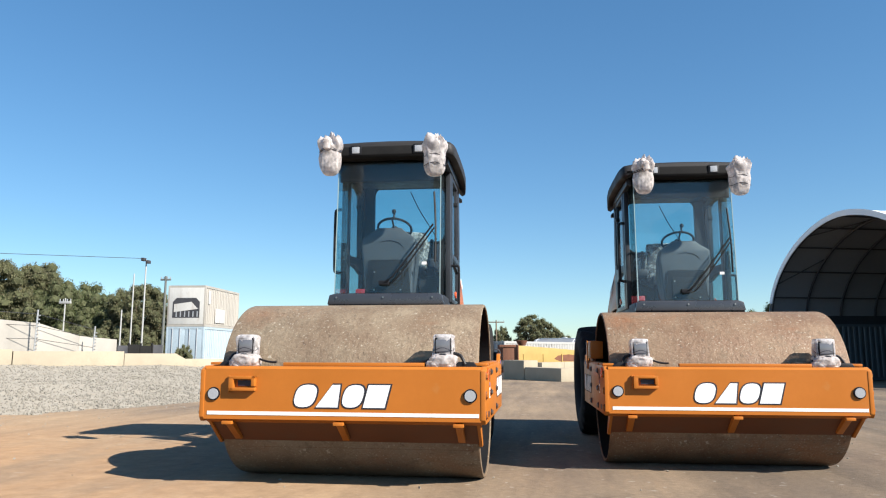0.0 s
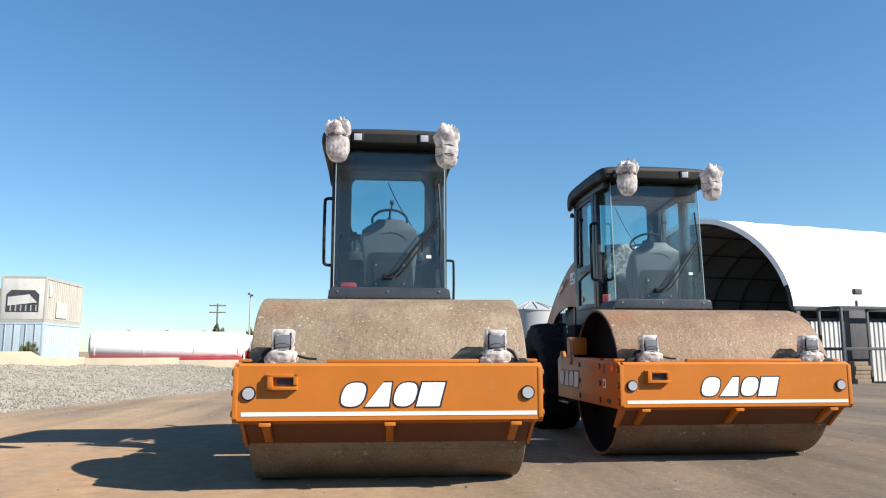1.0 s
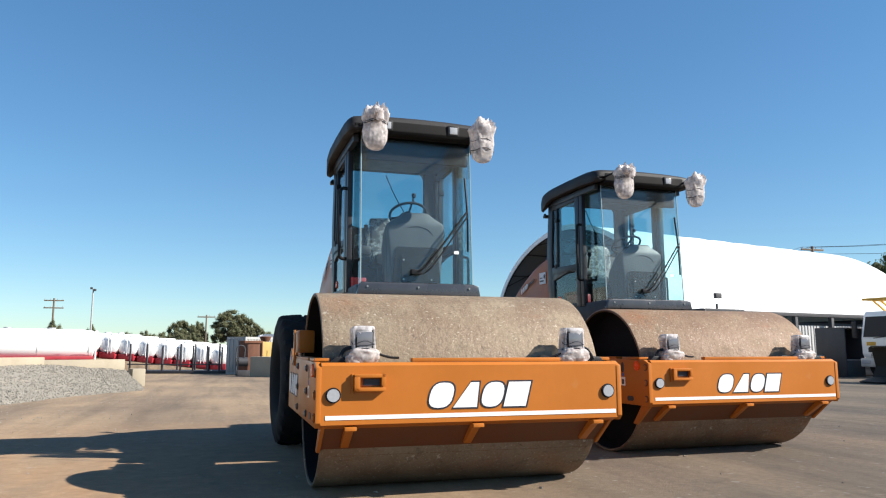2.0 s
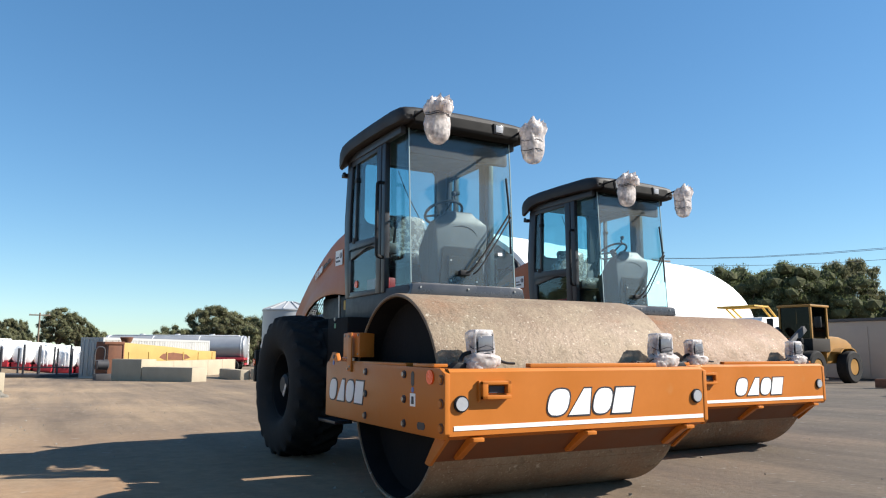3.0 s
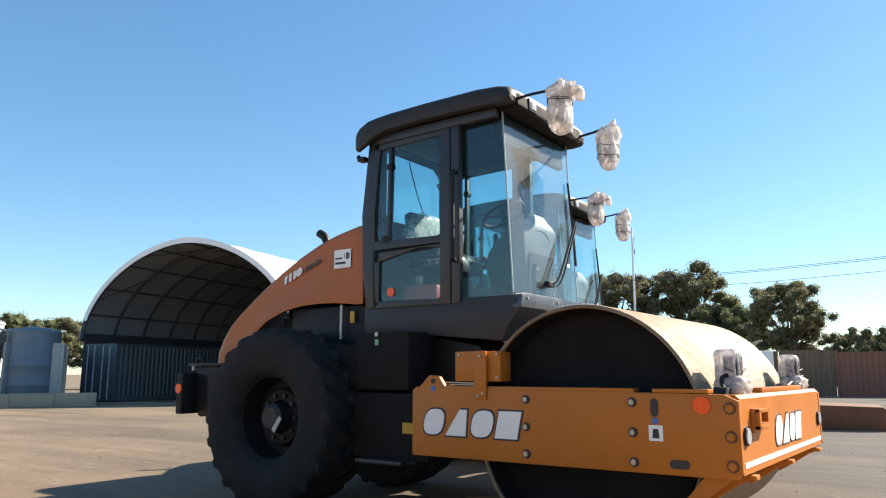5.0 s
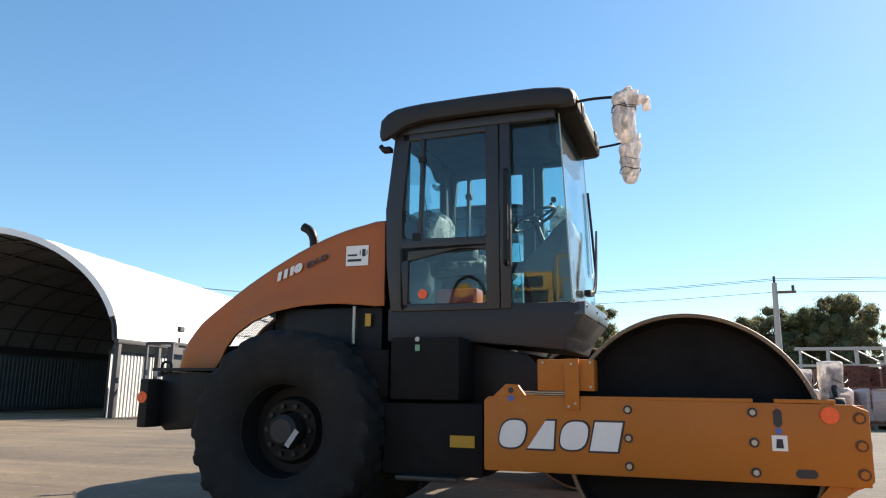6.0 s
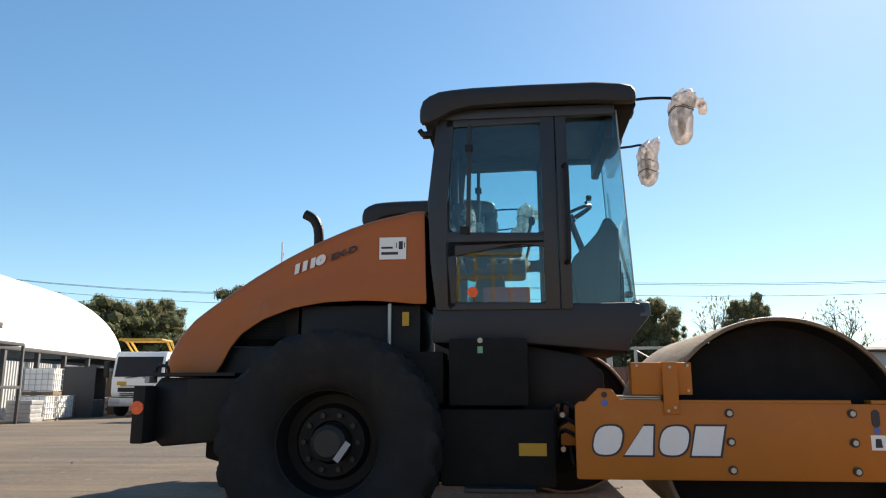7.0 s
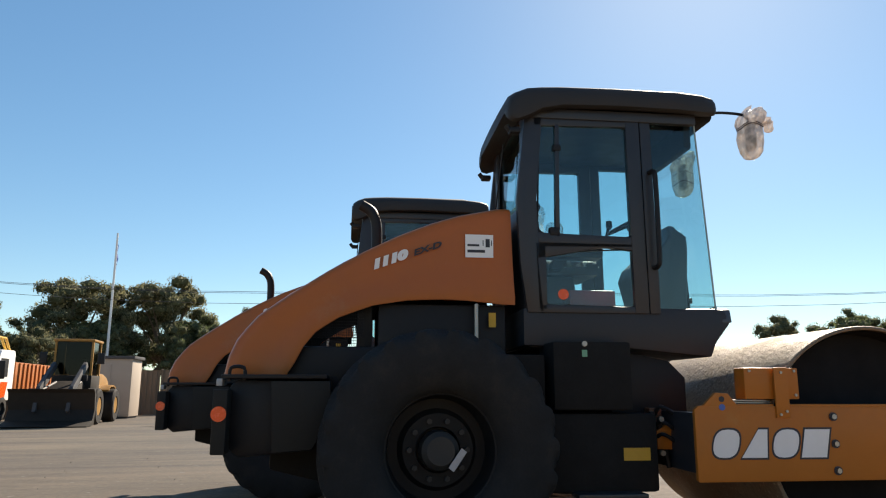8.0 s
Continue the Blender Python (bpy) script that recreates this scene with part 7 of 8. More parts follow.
def pole(x, y, top, r, kind_name, label, arms=0, lamp=False, group="poles", reach=1.1, mat=None):
    base = gz(x, y)
    t = thing(kind_name, label, "pole", pose(x, y, base), group)
    h = top - base
    part("shaft", geom(rod, (0, 0, -0.2), (0, 0, h), r, r * 0.7, 10), mat or (MASTPAINT if lamp or not arms else TIMBER), t)
    for k in range(arms):
        z = h - 0.35 - 0.9 * k
        part("crossarm", geom(box, -reach, reach, -0.06, 0.06, z, z + 0.14, 0.01), mat or TIMBER, t)
        for q in (-0.9, -0.35, 0.35, 0.9):
            part("insulator", geom(rod, (q * reach, 0, z + 0.14), (q * reach, 0, z + 0.3), 0.035, seg=8), GREYSTEEL, t)
    if lamp:
        for s in (-1, 1):
            part("floodlight", geom(box, s * 0.2 - 0.13, s * 0.2 + 0.13, -0.25, 0.1, h - 0.1 - 0.2 * (s > 0), h + 0.15 - 0.2 * (s > 0), 0.03), SHEDSTEEL, t)
    return t


pole(-28.6, 45.4, 8.1, 0.075, "light_mast", "slim mast with floodlights", 0, True, "light masts")
pole(-29.3, 45.0, 7.0, 0.065, "mast", "slim bare grey mast behind trees")
pole(-27.3, 46.1, 6.9, 0.12, "power_pole", "slim grey power pole with a short crossarm", 1, reach=0.42, mat=POLEGREY)
pole(-28.5, 36.0, 4.45, 0.055, "power_pole", "short pale pole with a small crossarm behind the wall", 1, reach=0.4, mat=MASTPAINT)
pole(-27.8, 41.2, 4.0, 0.065, "mast", "short bare grey mast behind the wall")
pole(-22.3, 92.3, 7.2, 0.14, "power_pole", "timber power pole with crossarms", 2)
pole(-17.7, 90.5, 8.35, 0.12, "light_mast", "slim mast with floodlights", 0, True, "light masts")
pole(-4.5, 92.0, 5.4, 0.13, "power_pole", "timber power pole with crossarms", 1)
east = pole(39.2, -3.1, 7.2, 0.2, "power_pole", "grey timber power pole with one short bracket")
part("bracket", geom(box, 0.0, 0.1, -1.1, 0.1, 8.9 - 2.35, 9.05 - 2.35, 0.01), TIMBER, east)
part("insulator", geom(rod, (0.05, -0.95, 6.7), (0.05, -0.95, 7.0), 0.08, seg=8), SHEDSTEEL, east)
part("insulator", geom(rod, (0, 0, 7.15), (0, 0, 7.55), 0.07, seg=8), SHEDSTEEL, east)
pole(44.0, 42.0, 9.4, 0.16, "power_pole", "timber power pole with crossarms", 1)
pole(38.0, -52.0, 9.4, 0.16, "power_pole", "timber power pole with crossarms", 1)


def wire_run(a, c):
    t = thing("power_line", "sagging overhead power wires", "wire", None, "overhead lines")
    for off, dz in ((-1.0, 0.0), (-0.35, 0.0), (1.0, -0.5)):
        pts = []
        for k in range(9):
            u = k / 8
            p = Vector(a).lerp(Vector(c), u)
            pts.append((p.x + off, p.y, p.z + dz - 1.0 * 4 * u * (1 - u)))
        part("wire", geom(tube, pts, 0.014, 4, 1), SHEDSTEEL, t)


wire_run((39.2, -3.1, 7.3), (44.0, 42.0, 9.3))
wire_run((39.2, -3.1, 7.3), (38.0, -52.0, 9.3))
wire_run((44.0, 42.0, 9.3), (46.0, 90.0, 9.5))
piece("power_wire", geom(rod, (-28.6, 45.4, 8.2), (-52.6, 28.9, 7.6), 0.02, seg=5), SHEDSTEEL, "overhead wire to the light mast", "wire")

fp = thing("flagpole", "tall white flagpole with a small dark flag", "flagpole", pose(92.0, 36.6, gz(0, 36)))
part("shaft", geom(rod, (0, 0, 0), (0, 0, 22.0), 0.2, 0.12, 10), WHITEPAINT, fp)
bm = bmesh.new()
rows = [[bm.verts.new((0.15 + 0.55 * i / 6 + 0.05 * math.sin(i), 0.12 * math.sin(i * 1.3 + j), 21.2 - 2.6 * j / 8 - 0.25 * i)) for i in range(7)] for j in range(9)]
for a, c in zip(rows, rows[1:]):
    for j in range(6):
        bm.faces.new((a[j], a[j + 1], c[j + 1], c[j]))
part("flag", bm, material_blue, fp, "dark blue drooping flag")


# ---- loader, truck and yard things on the far side ----
def road_wheel(bm, x, y, z, rad, wide, s):
    lathe(bm, [(0, y + s * wide * 0.2), (rad * 0.5, y + s * wide * 0.2), (rad * 0.55, y + s * wide * 0.5), (rad * 0.9, y + s * wide * 0.52), (rad, y + s * wide * 0.4), (rad, y - s * wide * 0.4), (rad * 0.9, y - s * wide * 0.5), (0, y - s * wide * 0.5)], "y", (x, 0, z), 28)


def wheel_loader(m):
    """A wheel loader facing +x."""
    t = thing("wheel_loader", "faded yellow wheel loader with its bucket lowered", "loader", m)
    part("rear_body", geom(prism, [(-3.0, 0.75), (-0.9, 0.75), (-0.9, 1.75), (-1.3, 1.8), (-1.9, 1.78), (-2.5, 1.66), (-2.85, 1.5), (-3.0, 1.25)], "y", -0.62, 0.62, 0.05), LOADER, t, "faded yellow rounded engine hood")
    part("front_body", geom(prism, [(-0.2, 0.6), (1.3, 0.6), (1.2, 1.2), (0.4, 1.5), (-0.2, 1.2)], "y", -0.45, 0.45, 0.03), WORNSTEEL, t, "dark front frame")
    cab = part("cab", geom(box, -1.15, 0.15, -0.66, 0.66, 1.2, 1.7, 0.03), WORNSTEEL, t, "dark lower cab panel")
    for x in (-1.1, 0.07):
        for y in (-0.64, 0.58):
            part("cab_post", geom(box, x, x + 0.08, y, y + 0.07, 1.7, 2.9), LOADER, cab)
    part("cab_roof", geom(box, -1.2, 0.2, -0.68, 0.68, 2.9, 2.99, 0.03), LOADER, cab, "yellow cab roof")
    p = part("cab_glass", geom(box, -1.08, 0.11, -0.6, 0.6, 1.72, 2.89), DARKGLASS, cab, "cab glazing", 0)
    p.visible_shadow = False
    part("seat", geom(box, -0.8, -0.4, -0.25, 0.25, 1.6, 2.3, 0.05), BLACK, cab)
    for s in (-1, 1):
        part("fender", geom(prism, [(-2.5, 1.12), (-2.35, 1.3), (-2.05, 1.38), (-1.5, 1.36), (-1.2, 1.2), (-1.2, 1.14), (-1.5, 1.31), (-2.05, 1.33), (-2.33, 1.25), (-2.45, 1.1)], "y", min(s * 0.62, s * 1.0), max(s * 0.62, s * 1.0)), LOADER, t)
        part("lift_arm", geom(prism, [(0.3, 2.0), (0.5, 2.16), (2.05, 1.3), (2.3, 0.5), (2.15, 0.4), (1.85, 1.05)], "y", s * 0.5 - 0.06, s * 0.5 + 0.06, 0.01), SHEDSTEEL, t, "dark lift arm")
        part("lift_ram", geom(rod, (0.5, s * 0.4, 1.45), (2.0, s * 0.4, 1.18), 0.05, seg=10), SHEDSTEEL, t, "dark lift ram")
        part("mirror", geom(box, 0.2, 0.28, s * 0.95 - 0.12, s * 0.95 + 0.12, 2.1, 2.5, 0.02), BLACK, t)
        part("headlamp", geom(box, 0.9, 1.05, s * 0.6 - 0.12, s * 0.6 + 0.12, 1.5, 1.7, 0.03), BLACK, t)
        for x in (-1.95, 0.75):
            w = part("wheel", geom(road_wheel, x, s * 0.92, 0.62, 0.62, 0.44, s), RUBBER, t, "dusty tyre")
            part("rim", geom(disc, (x, s * 1.08, 0.62), (0, 1, 0), 0.3, 0.08, 20), LOADER, w)
    part("bucket", geom(prism, [(2.1, 0.05), (3.0, 0.0), (3.05, 0.05), (2.35, 0.2), (2.15, 0.55), (2.3, 1.1), (2.45, 1.22), (2.2, 1.22), (2.0, 0.6)], "y", -1.3, 1.3, 0.01), WORNSTEEL, t, "dark worn bucket")
    part("exhaust", geom(rod, (-1.6, 0.3, 1.7), (-1.6, 0.3, 2.4), 0.05, seg=8), BLACK, t)
    return t


wheel_loader(Matrix.Translation((23.6, 14.4, gz(0, 14))) @ pose(0, 0, 0, 0, 0, 187) @ Matrix.Scale(1.06, 4))


def railed_machine(m):
    """A yellow tracked machine with a railed upper deck; its long side faces +x."""
    t = thing("tracked_machine", "tall yellow tracked machine with a railed upper deck", "machine", m)
    for x in (-1.9, 0.0):
        track = part("track", geom(prism, [(-2.2, 0.0), (2.2, 0.0), (2.65, 0.35), (2.65, 0.75), (2.3, 1.1), (-2.3, 1.1), (-2.65, 0.75), (-2.65, 0.35)], "x", x - 0.3, x + 0.3, 0.04), RUBBER, t, "dusty crawler track")
        for k in range(5):
            part("roller", geom(disc, (x + 0.31, -1.8 + 0.9 * k, 0.5), (1, 0, 0), 0.2, 0.06, 16), WORNSTEEL, track)
    part("chassis", geom(box, -1.8, 0.2, -2.4, 2.2, 1.12, 1.5, 0.03), WORNSTEEL, t, "dark chassis")
    part("house", geom(box, -1.9, 0.25, -2.2, 1.2, 1.5, 2.62, 0.05), YELLOW, t, "yellow engine house")
    deck = part("deck", geom(box, -2.0, 0.4, -2.3, 2.4, 2.64, 2.72, 0.01), WORNSTEEL, t, "dark steel deck")
    hood = part("hood", geom(box, -1.4, 0.15, -0.2, 1.05, 3.2, 3.62, 0.05), YELLOW, t, "yellow hood with a dark grille")
    part("grille", geom(box, 0.15, 0.17, 0.0, 0.85, 3.28, 3.52), BLACK, hood)
    part("engine_block", geom(box, -1.3, 0.05, -0.1, 0.95, 2.72, 3.2, 0.03), WORNSTEEL, t, "dark engine block")
    for y in (-0.15, 1.0):
        part("hood_leg", geom(box, 0.02, 0.12, y - 0.05, y + 0.05, 2.72, 3.22), YELLOW, t)
    rail = part("handrail", geom(rod, (0.33, -2.2, 3.9), (0.33, -0.35, 3.9), 0.03, seg=8), YELLOW, deck, "yellow tubular handrail")
    part("rail_bar", geom(rod, (0.33, -2.2, 3.4), (0.33, -0.35, 3.4), 0.025, seg=8), YELLOW, rail)
    for k in range(6):
        part("rail_post", geom(rod, (0.33, -2.2 + 0.37 * k, 2.72), (0.33, -2.2 + 0.37 * k, 3.9), 0.03, seg=8), YELLOW, rail)
    for y, z in ((1.35, 2.95), (1.75, 3.2)):
        part("drive_motor", geom(lathe, [(0, 0.3), (0.16, 0.28), (0.2, 0.1), (0.2, -0.2), (0, -0.22)], "x", (0.1, y, z), 18), YELLOW, t, "yellow drive motor")
    bm = bmesh.new()
    tube(bm, [(0.2, 1.2, 2.75), (0.25, 1.35, 3.35), (0.2, 1.7, 3.55), (0.2, 2.0, 3.3), (0.2, 2.1, 2.75)], 0.04, 8, 4)
    tube(bm, [(0.3, 1.5, 2.75), (0.33, 1.55, 3.1), (0.3, 1.9, 2.9), (0.3, 2.2, 2.8)], 0.03, 8, 4)
    part("hose", bm, BLACK, t, "black hydraulic hoses")
    part("boom", geom(prism, [(1.3, 2.72), (2.1, 2.72), (2.3, 3.0), (2.2, 3.35), (1.9, 3.3)], "x", -1.0, -0.2, 0.04), YELLOW, t, "yellow boom foot")
    return t


railed_machine(pose(-11.0, 3.1, gz(0, 3), 0, 0, 0))


def tip_truck(m):
    """A cab-over truck facing +x, with an orange body."""
    t = thing("tip_truck", "white cab-over truck with an orange tipping body", "truck", m)
    cab = part("cab", geom(prism, [(0.1, 0.95), (0.12, 1.6), (-0.12, 2.55), (-0.25, 2.72), (-1.6, 2.75), (-1.7, 2.6), (-1.7, 0.8), (0.0, 0.8)], "y", -1.1, 1.1, 0.05), WHITEPAINT, t, "white truck cab")
    part("windscreen", geom(prism, [(0.125, 1.65), (0.135, 1.65), (-0.085, 2.5), (-0.095, 2.5)], "y", -0.98, 0.98), BLACK, cab, "dark windscreen")
    part("grille", geom(box, 0.09, 0.13, -0.8, 0.8, 1.02, 1.2, 0.01), BLACK, cab)
    part("bumper", geom(box, 0.0, 0.22, -1.12, 1.12, 0.42, 0.78, 0.05), GREYSTEEL, t, "grey front bumper")
    for z in (0.86, 0.93, 1.25):
        part("grille_slot", geom(box, 0.1, 0.128, -0.7, 0.7, z, z + 0.035), BLACK, cab)
    for y in (-0.5, 0.25):
        part("wiper", geom(rod, (0.16, y, 1.6), (0.155, y + 0.55, 1.66), 0.015, seg=6), BLACK, cab)
    part("name_plate", geom(box, 0.12, 0.135, -0.85, -0.45, 1.3, 1.45), YELLOW, cab, "yellow sign plate")
    for s in (-1, 1):
        part("headlamp", geom(box, 0.2, 0.24, s * 0.85 - 0.2, s * 0.85 + 0.2, 0.55, 0.72, 0.02), LENS, t)
        part("mirror", geom(box, 0.15, 0.25, s * 1.3 - 0.12, s * 1.3 + 0.12, 1.6, 2.3, 0.05), BLACK, cab)
        part("side_window", geom(prism, [(-0.05, 1.7), (-1.0, 1.7), (-1.0, 2.4), (-0.22, 2.4)], "y", s * 1.105 - 0.004, s * 1.105 + 0.004), BLACK, cab)
        part("stripe_panel", geom(prism, [(-0.2, 0.9), (-0.9, 0.9), (-1.1, 1.5), (-0.4, 1.5)], "y", s * 1.106 - 0.004, s * 1.106 + 0.004), RED, cab, "red warning stripe")
        for x in (-0.75, -4.3):
            part("wheel", geom(road_wheel, x, s * 0.98, 0.48, 0.48, 0.28, s), RUBBER, t)
    part("chassis", geom(box, -6.2, -0.2, -0.4, 0.4, 0.55, 0.8, 0.01), SHEDSTEEL, t)
    body = part("tipping_body", geom(prism, [(-1.85, 0.95), (-6.3, 0.95), (-6.6, 2.3), (-1.75, 2.3)], "y", -1.12, 1.12, 0.02), TRUCKORANGE, t, "orange tipping body")
    for k in range(9):
        for s in (-1, 1):
            part("rib", geom(box, -2.2 - k * 0.5, -2.1 - k * 0.5, s * 1.15 - 0.03, s * 1.15 + 0.03, 1.0, 2.28), TRUCKORANGE, body)
    bm = bmesh.new()
    for s in (-1, 1):
        tube(bm, [(-1.75, s * 0.85, 2.7), (-1.0, s * 0.9, 3.2), (0.1, s * 0.9, 3.22)], 0.05, 6, 1)
        rod(bm, (-0.5, s * 0.9, 3.2), (-1.2, s * 0.87, 2.75), 0.045)
    for x in (0.1, -0.5, -1.0):
        rod(bm, (x, -0.9, 3.21), (x, 0.9, 3.21), 0.05)
    part("rack", bm, YELLOW, t, "yellow tubular rack")
    return t


tip_truck(Matrix.Translation((26.6, 19.8, gz(0, 19))) @ pose(0, 0, 0, 0, 0, 186) @ Matrix.Scale(1.1, 4))


def kiosk(m):
    t = thing("site_kiosk", "beige clad kiosk with a flat dark roof", "hut", m)
    part("body", geom(box, 0, 2.3, 0, 1.5, 0.1, 2.4, 0.01), BEIGE, t)
    part("roof", geom(box, -0.08, 2.38, -0.08, 1.58, 2.4, 2.52, 0.01), SHEDSTEEL, t, "dark flat roof")
    part("door", geom(box, 0.8, 1.6, -0.03, 0.0, 0.15, 2.2, 0.01), BEIGE, t)
    part("plinth", geom(box, 0.05, 2.25, 0.05, 1.45, 0, 0.1), SHEDSTEEL, t)
    return t


kiosk(Matrix.Translation((29.15, 17.0, gz(0, 16))) @ pose(0, 0, 0, 0, 0, -88) @ Matrix.Diagonal((1.31, 1.07, 1.12, 1)))


def mesh_gate(m, label, group):
    t = thing("wire_panel", label, "fence panel", m, group)
    for x in (0.0, 2.3):
        part("post", geom(box, x, x + 0.1, -0.05, 0.05, 0, 1.75, 0.01), GREYSTEEL, t)
    for z in (0.15, 1.2, 1.65):
        part("rail", geom(box, 0.1, 2.3, -0.03, 0.03, z, z + 0.07), GREYSTEEL, t)
    bm = bmesh.new()
    for k in range(16):
        rod(bm, (0.15 + k * 0.14, 0, 0.2), (0.15 + k * 0.14, 0, 1.65), 0.006, seg=4)
    part("mesh", bm, GREYSTEEL, t)
    return t


g = mesh_gate(Matrix.Translation((22.6, 9.7, gz(0, 9))) @ pose(0, 0, 0, 0, 0, -66), "grey steel frame panel with wire infill", "wire panels")
copy_thing(g, Matrix.Translation((23.6, 7.5, gz(0, 7))) @ pose(0, 0, 0, 0, 0, -66))
piece("rusty_beam", geom(box, -2.2, 2.2, -0.2, 0.2, 0, 0.3, 0.02), RUST, "rust-brown steel beam lying in front of wire panels", "beam", m=pose(22.3, 8.0, gz(0, 8), 0, 0, -66))
for k, (x, y, h) in enumerate(((24.4, 9.2, 1.3), (25.2, 7.8, 1.1), (26.0, 8.6, 1.4))):
    pallet_load(pose(x, y, gz(x, y), 0, 0, 20 * k), 10 + k, GREYSTEEL if k != 1 else BLUETANK, "pallet of mixed steel stock behind wire panels", "pallets behind the panels")


def box_trailer(m):
    """The rear of a white service trailer, facing +x."""
    t = thing("service_trailer", "white box trailer with red and yellow rear markers", "trailer", m)
    part("body", geom(box, -4.5, 0, -1.14, 1.14, 0.62, 1.72, 0.02), WHITEPAINT, t)
    for s in (-1, 1):
        d = part("rear_door", geom(box, 0.005, 0.035, min(s * 0.012, s * 1.1), max(s * 0.012, s * 1.1), 0.66, 1.68, 0.01), WHITEPAINT, t)
        part("marker", geom(box, 0.036, 0.046, s * 0.84 - 0.22, s * 0.84 + 0.22, 0.88, 1.22), YELLOW, d, "yellow and red marker plate")
        part("marker_bar", geom(prism, [(s * 0.84 - 0.22, 1.22), (s * 0.84 + 0.22, 1.22), (s * 0.84 + 0.22 * s, 1.02), (s * 0.84 - 0.08 * s, 1.0)], "x", 0.047, 0.052), RED, d)
        lamp = part("lamp", geom(box, 0.03, 0.1, s * 0.86 - 0.14, s * 0.86 + 0.14, 1.3, 1.46, 0.02), BLACK, d, "grey lamp in a black frame")
        part("lamp_glass", geom(box, 0.1, 0.108, s * 0.86 - 0.11, s * 0.86 + 0.11, 1.33, 1.43, 0.006), LENS, lamp)
        part("wheel", geom(road_wheel, -1.5, s * 0.95, 0.42, 0.42, 0.25, s), RUBBER, t)
        part("rod_guide", geom(box, 0.036, 0.07, s * 0.62 - 0.05, s * 0.62 + 0.05, 1.38, 1.46, 0.006), SHEDSTEEL, d)
        part("stay", geom(rod, (0.04, s * 0.78, 0.88), (0.08, s * 0.78, 0.58), 0.016, seg=6), SHEDSTEEL, t)
        part("coupling_hose", geom(tube, [(0.1, s * 0.25, 0.56), (0.16, s * 0.2, 0.44), (0.12, s * 0.12, 0.36)], 0.025, 6), BLACK, t)
        part("mud_flap", geom(box, -0.5, -0.46, min(s * 0.7, s * 1.1), max(s * 0.7, s * 1.1), 0.12, 0.5), BLACK, t, "black rubber flap")
    part("lock_bar", geom(rod, (0.06, -0.72, 1.42), (0.06, 0.72, 1.42), 0.022, seg=6), SHEDSTEEL, t)
    lock = part("lock_rod", geom(rod, (0.07, 0, 0.55), (0.07, 0, 1.5), 0.026, seg=6), SHEDSTEEL, t)
    part("lock_case", geom(box, 0.04, 0.13, -0.09, 0.09, 1.34, 1.56, 0.02), SHEDSTEEL, lock, "dark lock case")
    part("rear_tube", geom(rod, (0.12, -1.1, 0.57), (0.12, 1.1, 0.57), 0.05, seg=10), GREYSTEEL, t, "grey underrun tube")
    part("bumper", geom(box, -0.1, 0.06, -1.14, 1.14, 0.42, 0.52, 0.01), YELLOW, t, "yellow bumper bar")
    part("chassis", geom(box, -4.3, -0.02, -0.5, 0.5, 0.35, 0.6, 0.01), SHEDSTEEL, t)
    part("axle", geom(rod, (-0.6, -0.8, 0.3), (-0.6, 0.8, 0.3), 0.08, seg=10), RUST, t)
    prof = [(-0.45, 1.73), (0.45, 1.73), (0.62, 1.84), (0.82, 2.0), (0.72, 2.03), (0.45, 1.93), (0.0, 1.88), (-0.45, 1.93), (-0.74, 2.03), (-0.84, 2.0), (-0.62, 1.84)]
    part("roof_scoop", geom(prism, prof, "x", -1.3, -0.1, 0.01), CONCRETE, t, "cream dished tray", 30)
    return t


box_trailer(Matrix.Translation((19.1, 4.5, gz(0, 4))) @ pose(0, 0, 0, 0, 0, 196) @ Matrix.Scale(1.06, 4))
piece("steel_ramp", geom(prism, [(-1.1, 0), (1.4, 0), (1.4, 0.36), (1.25, 0.5), (-0.9, 0.46), (-1.1, 0.3)], "y", -0.7, 0.7, 0.02), RUST, "rust-brown steel ramp on the ground", "ramp", m=pose(11.55, 0.65, gz(0, 1), 0, 0, 100))

# brick pallets, rack, fence and sheds to the south-east
def brick_mesh(seed, courses=10):
    """The outer bricks of a stacked pack, each a block of its own with an uneven face."""
    rg = random.Random(seed)
    co, faces = [], []
    for c in range(courses):
        z = 0.12 + c * 0.083
        for side in range(4):
            ang = side * math.pi / 2
            ca, sa = math.cos(ang), math.sin(ang)
            for k in range(4):
                lo = -0.5 + k * 0.25 + (0.11 if c % 2 else 0.0)
                x0, x1 = lo + 0.006, min(lo + 0.244, 0.5)
                out = -0.5 + rg.uniform(-0.018, 0.012)
                if rg.random() < 0.03:
                    continue
                n = len(co)
                for x, y, zz in ((x0, out, z), (x1, out, z), (x1, -0.385, z), (x0, -0.385, z), (x0, out, z + 0.076), (x1, out, z + 0.076), (x1, -0.385, z + 0.076), (x0, -0.385, z + 0.076)):
                    co.append((x * ca - y * sa, x * sa + y * ca, zz))
                faces += [tuple(n + i for i in f) for f in ((0, 3, 2, 1), (4, 5, 6, 7), (0, 1, 5, 4), (1, 2, 6, 5), (2, 3, 7, 6), (3, 0, 4, 7))]
    top = 0.12 + courses * 0.083
    n = len(co)
    co += [(x, y, z) for z in (0.12, top - 0.008) for x, y in ((-0.39, -0.39), (0.39, -0.39), (0.39, 0.39), (-0.39, 0.39))]
    faces += [tuple(n + i for i in f) for f in ((4, 5, 6, 7), (0, 1, 5, 4), (1, 2, 6, 5), (2, 3, 7, 6), (3, 0, 4, 7))]
    me = bpy.data.meshes.new("bricks")
    me.from_pydata(co, [], faces)
    me.materials.append(BRICKRED)
    return me


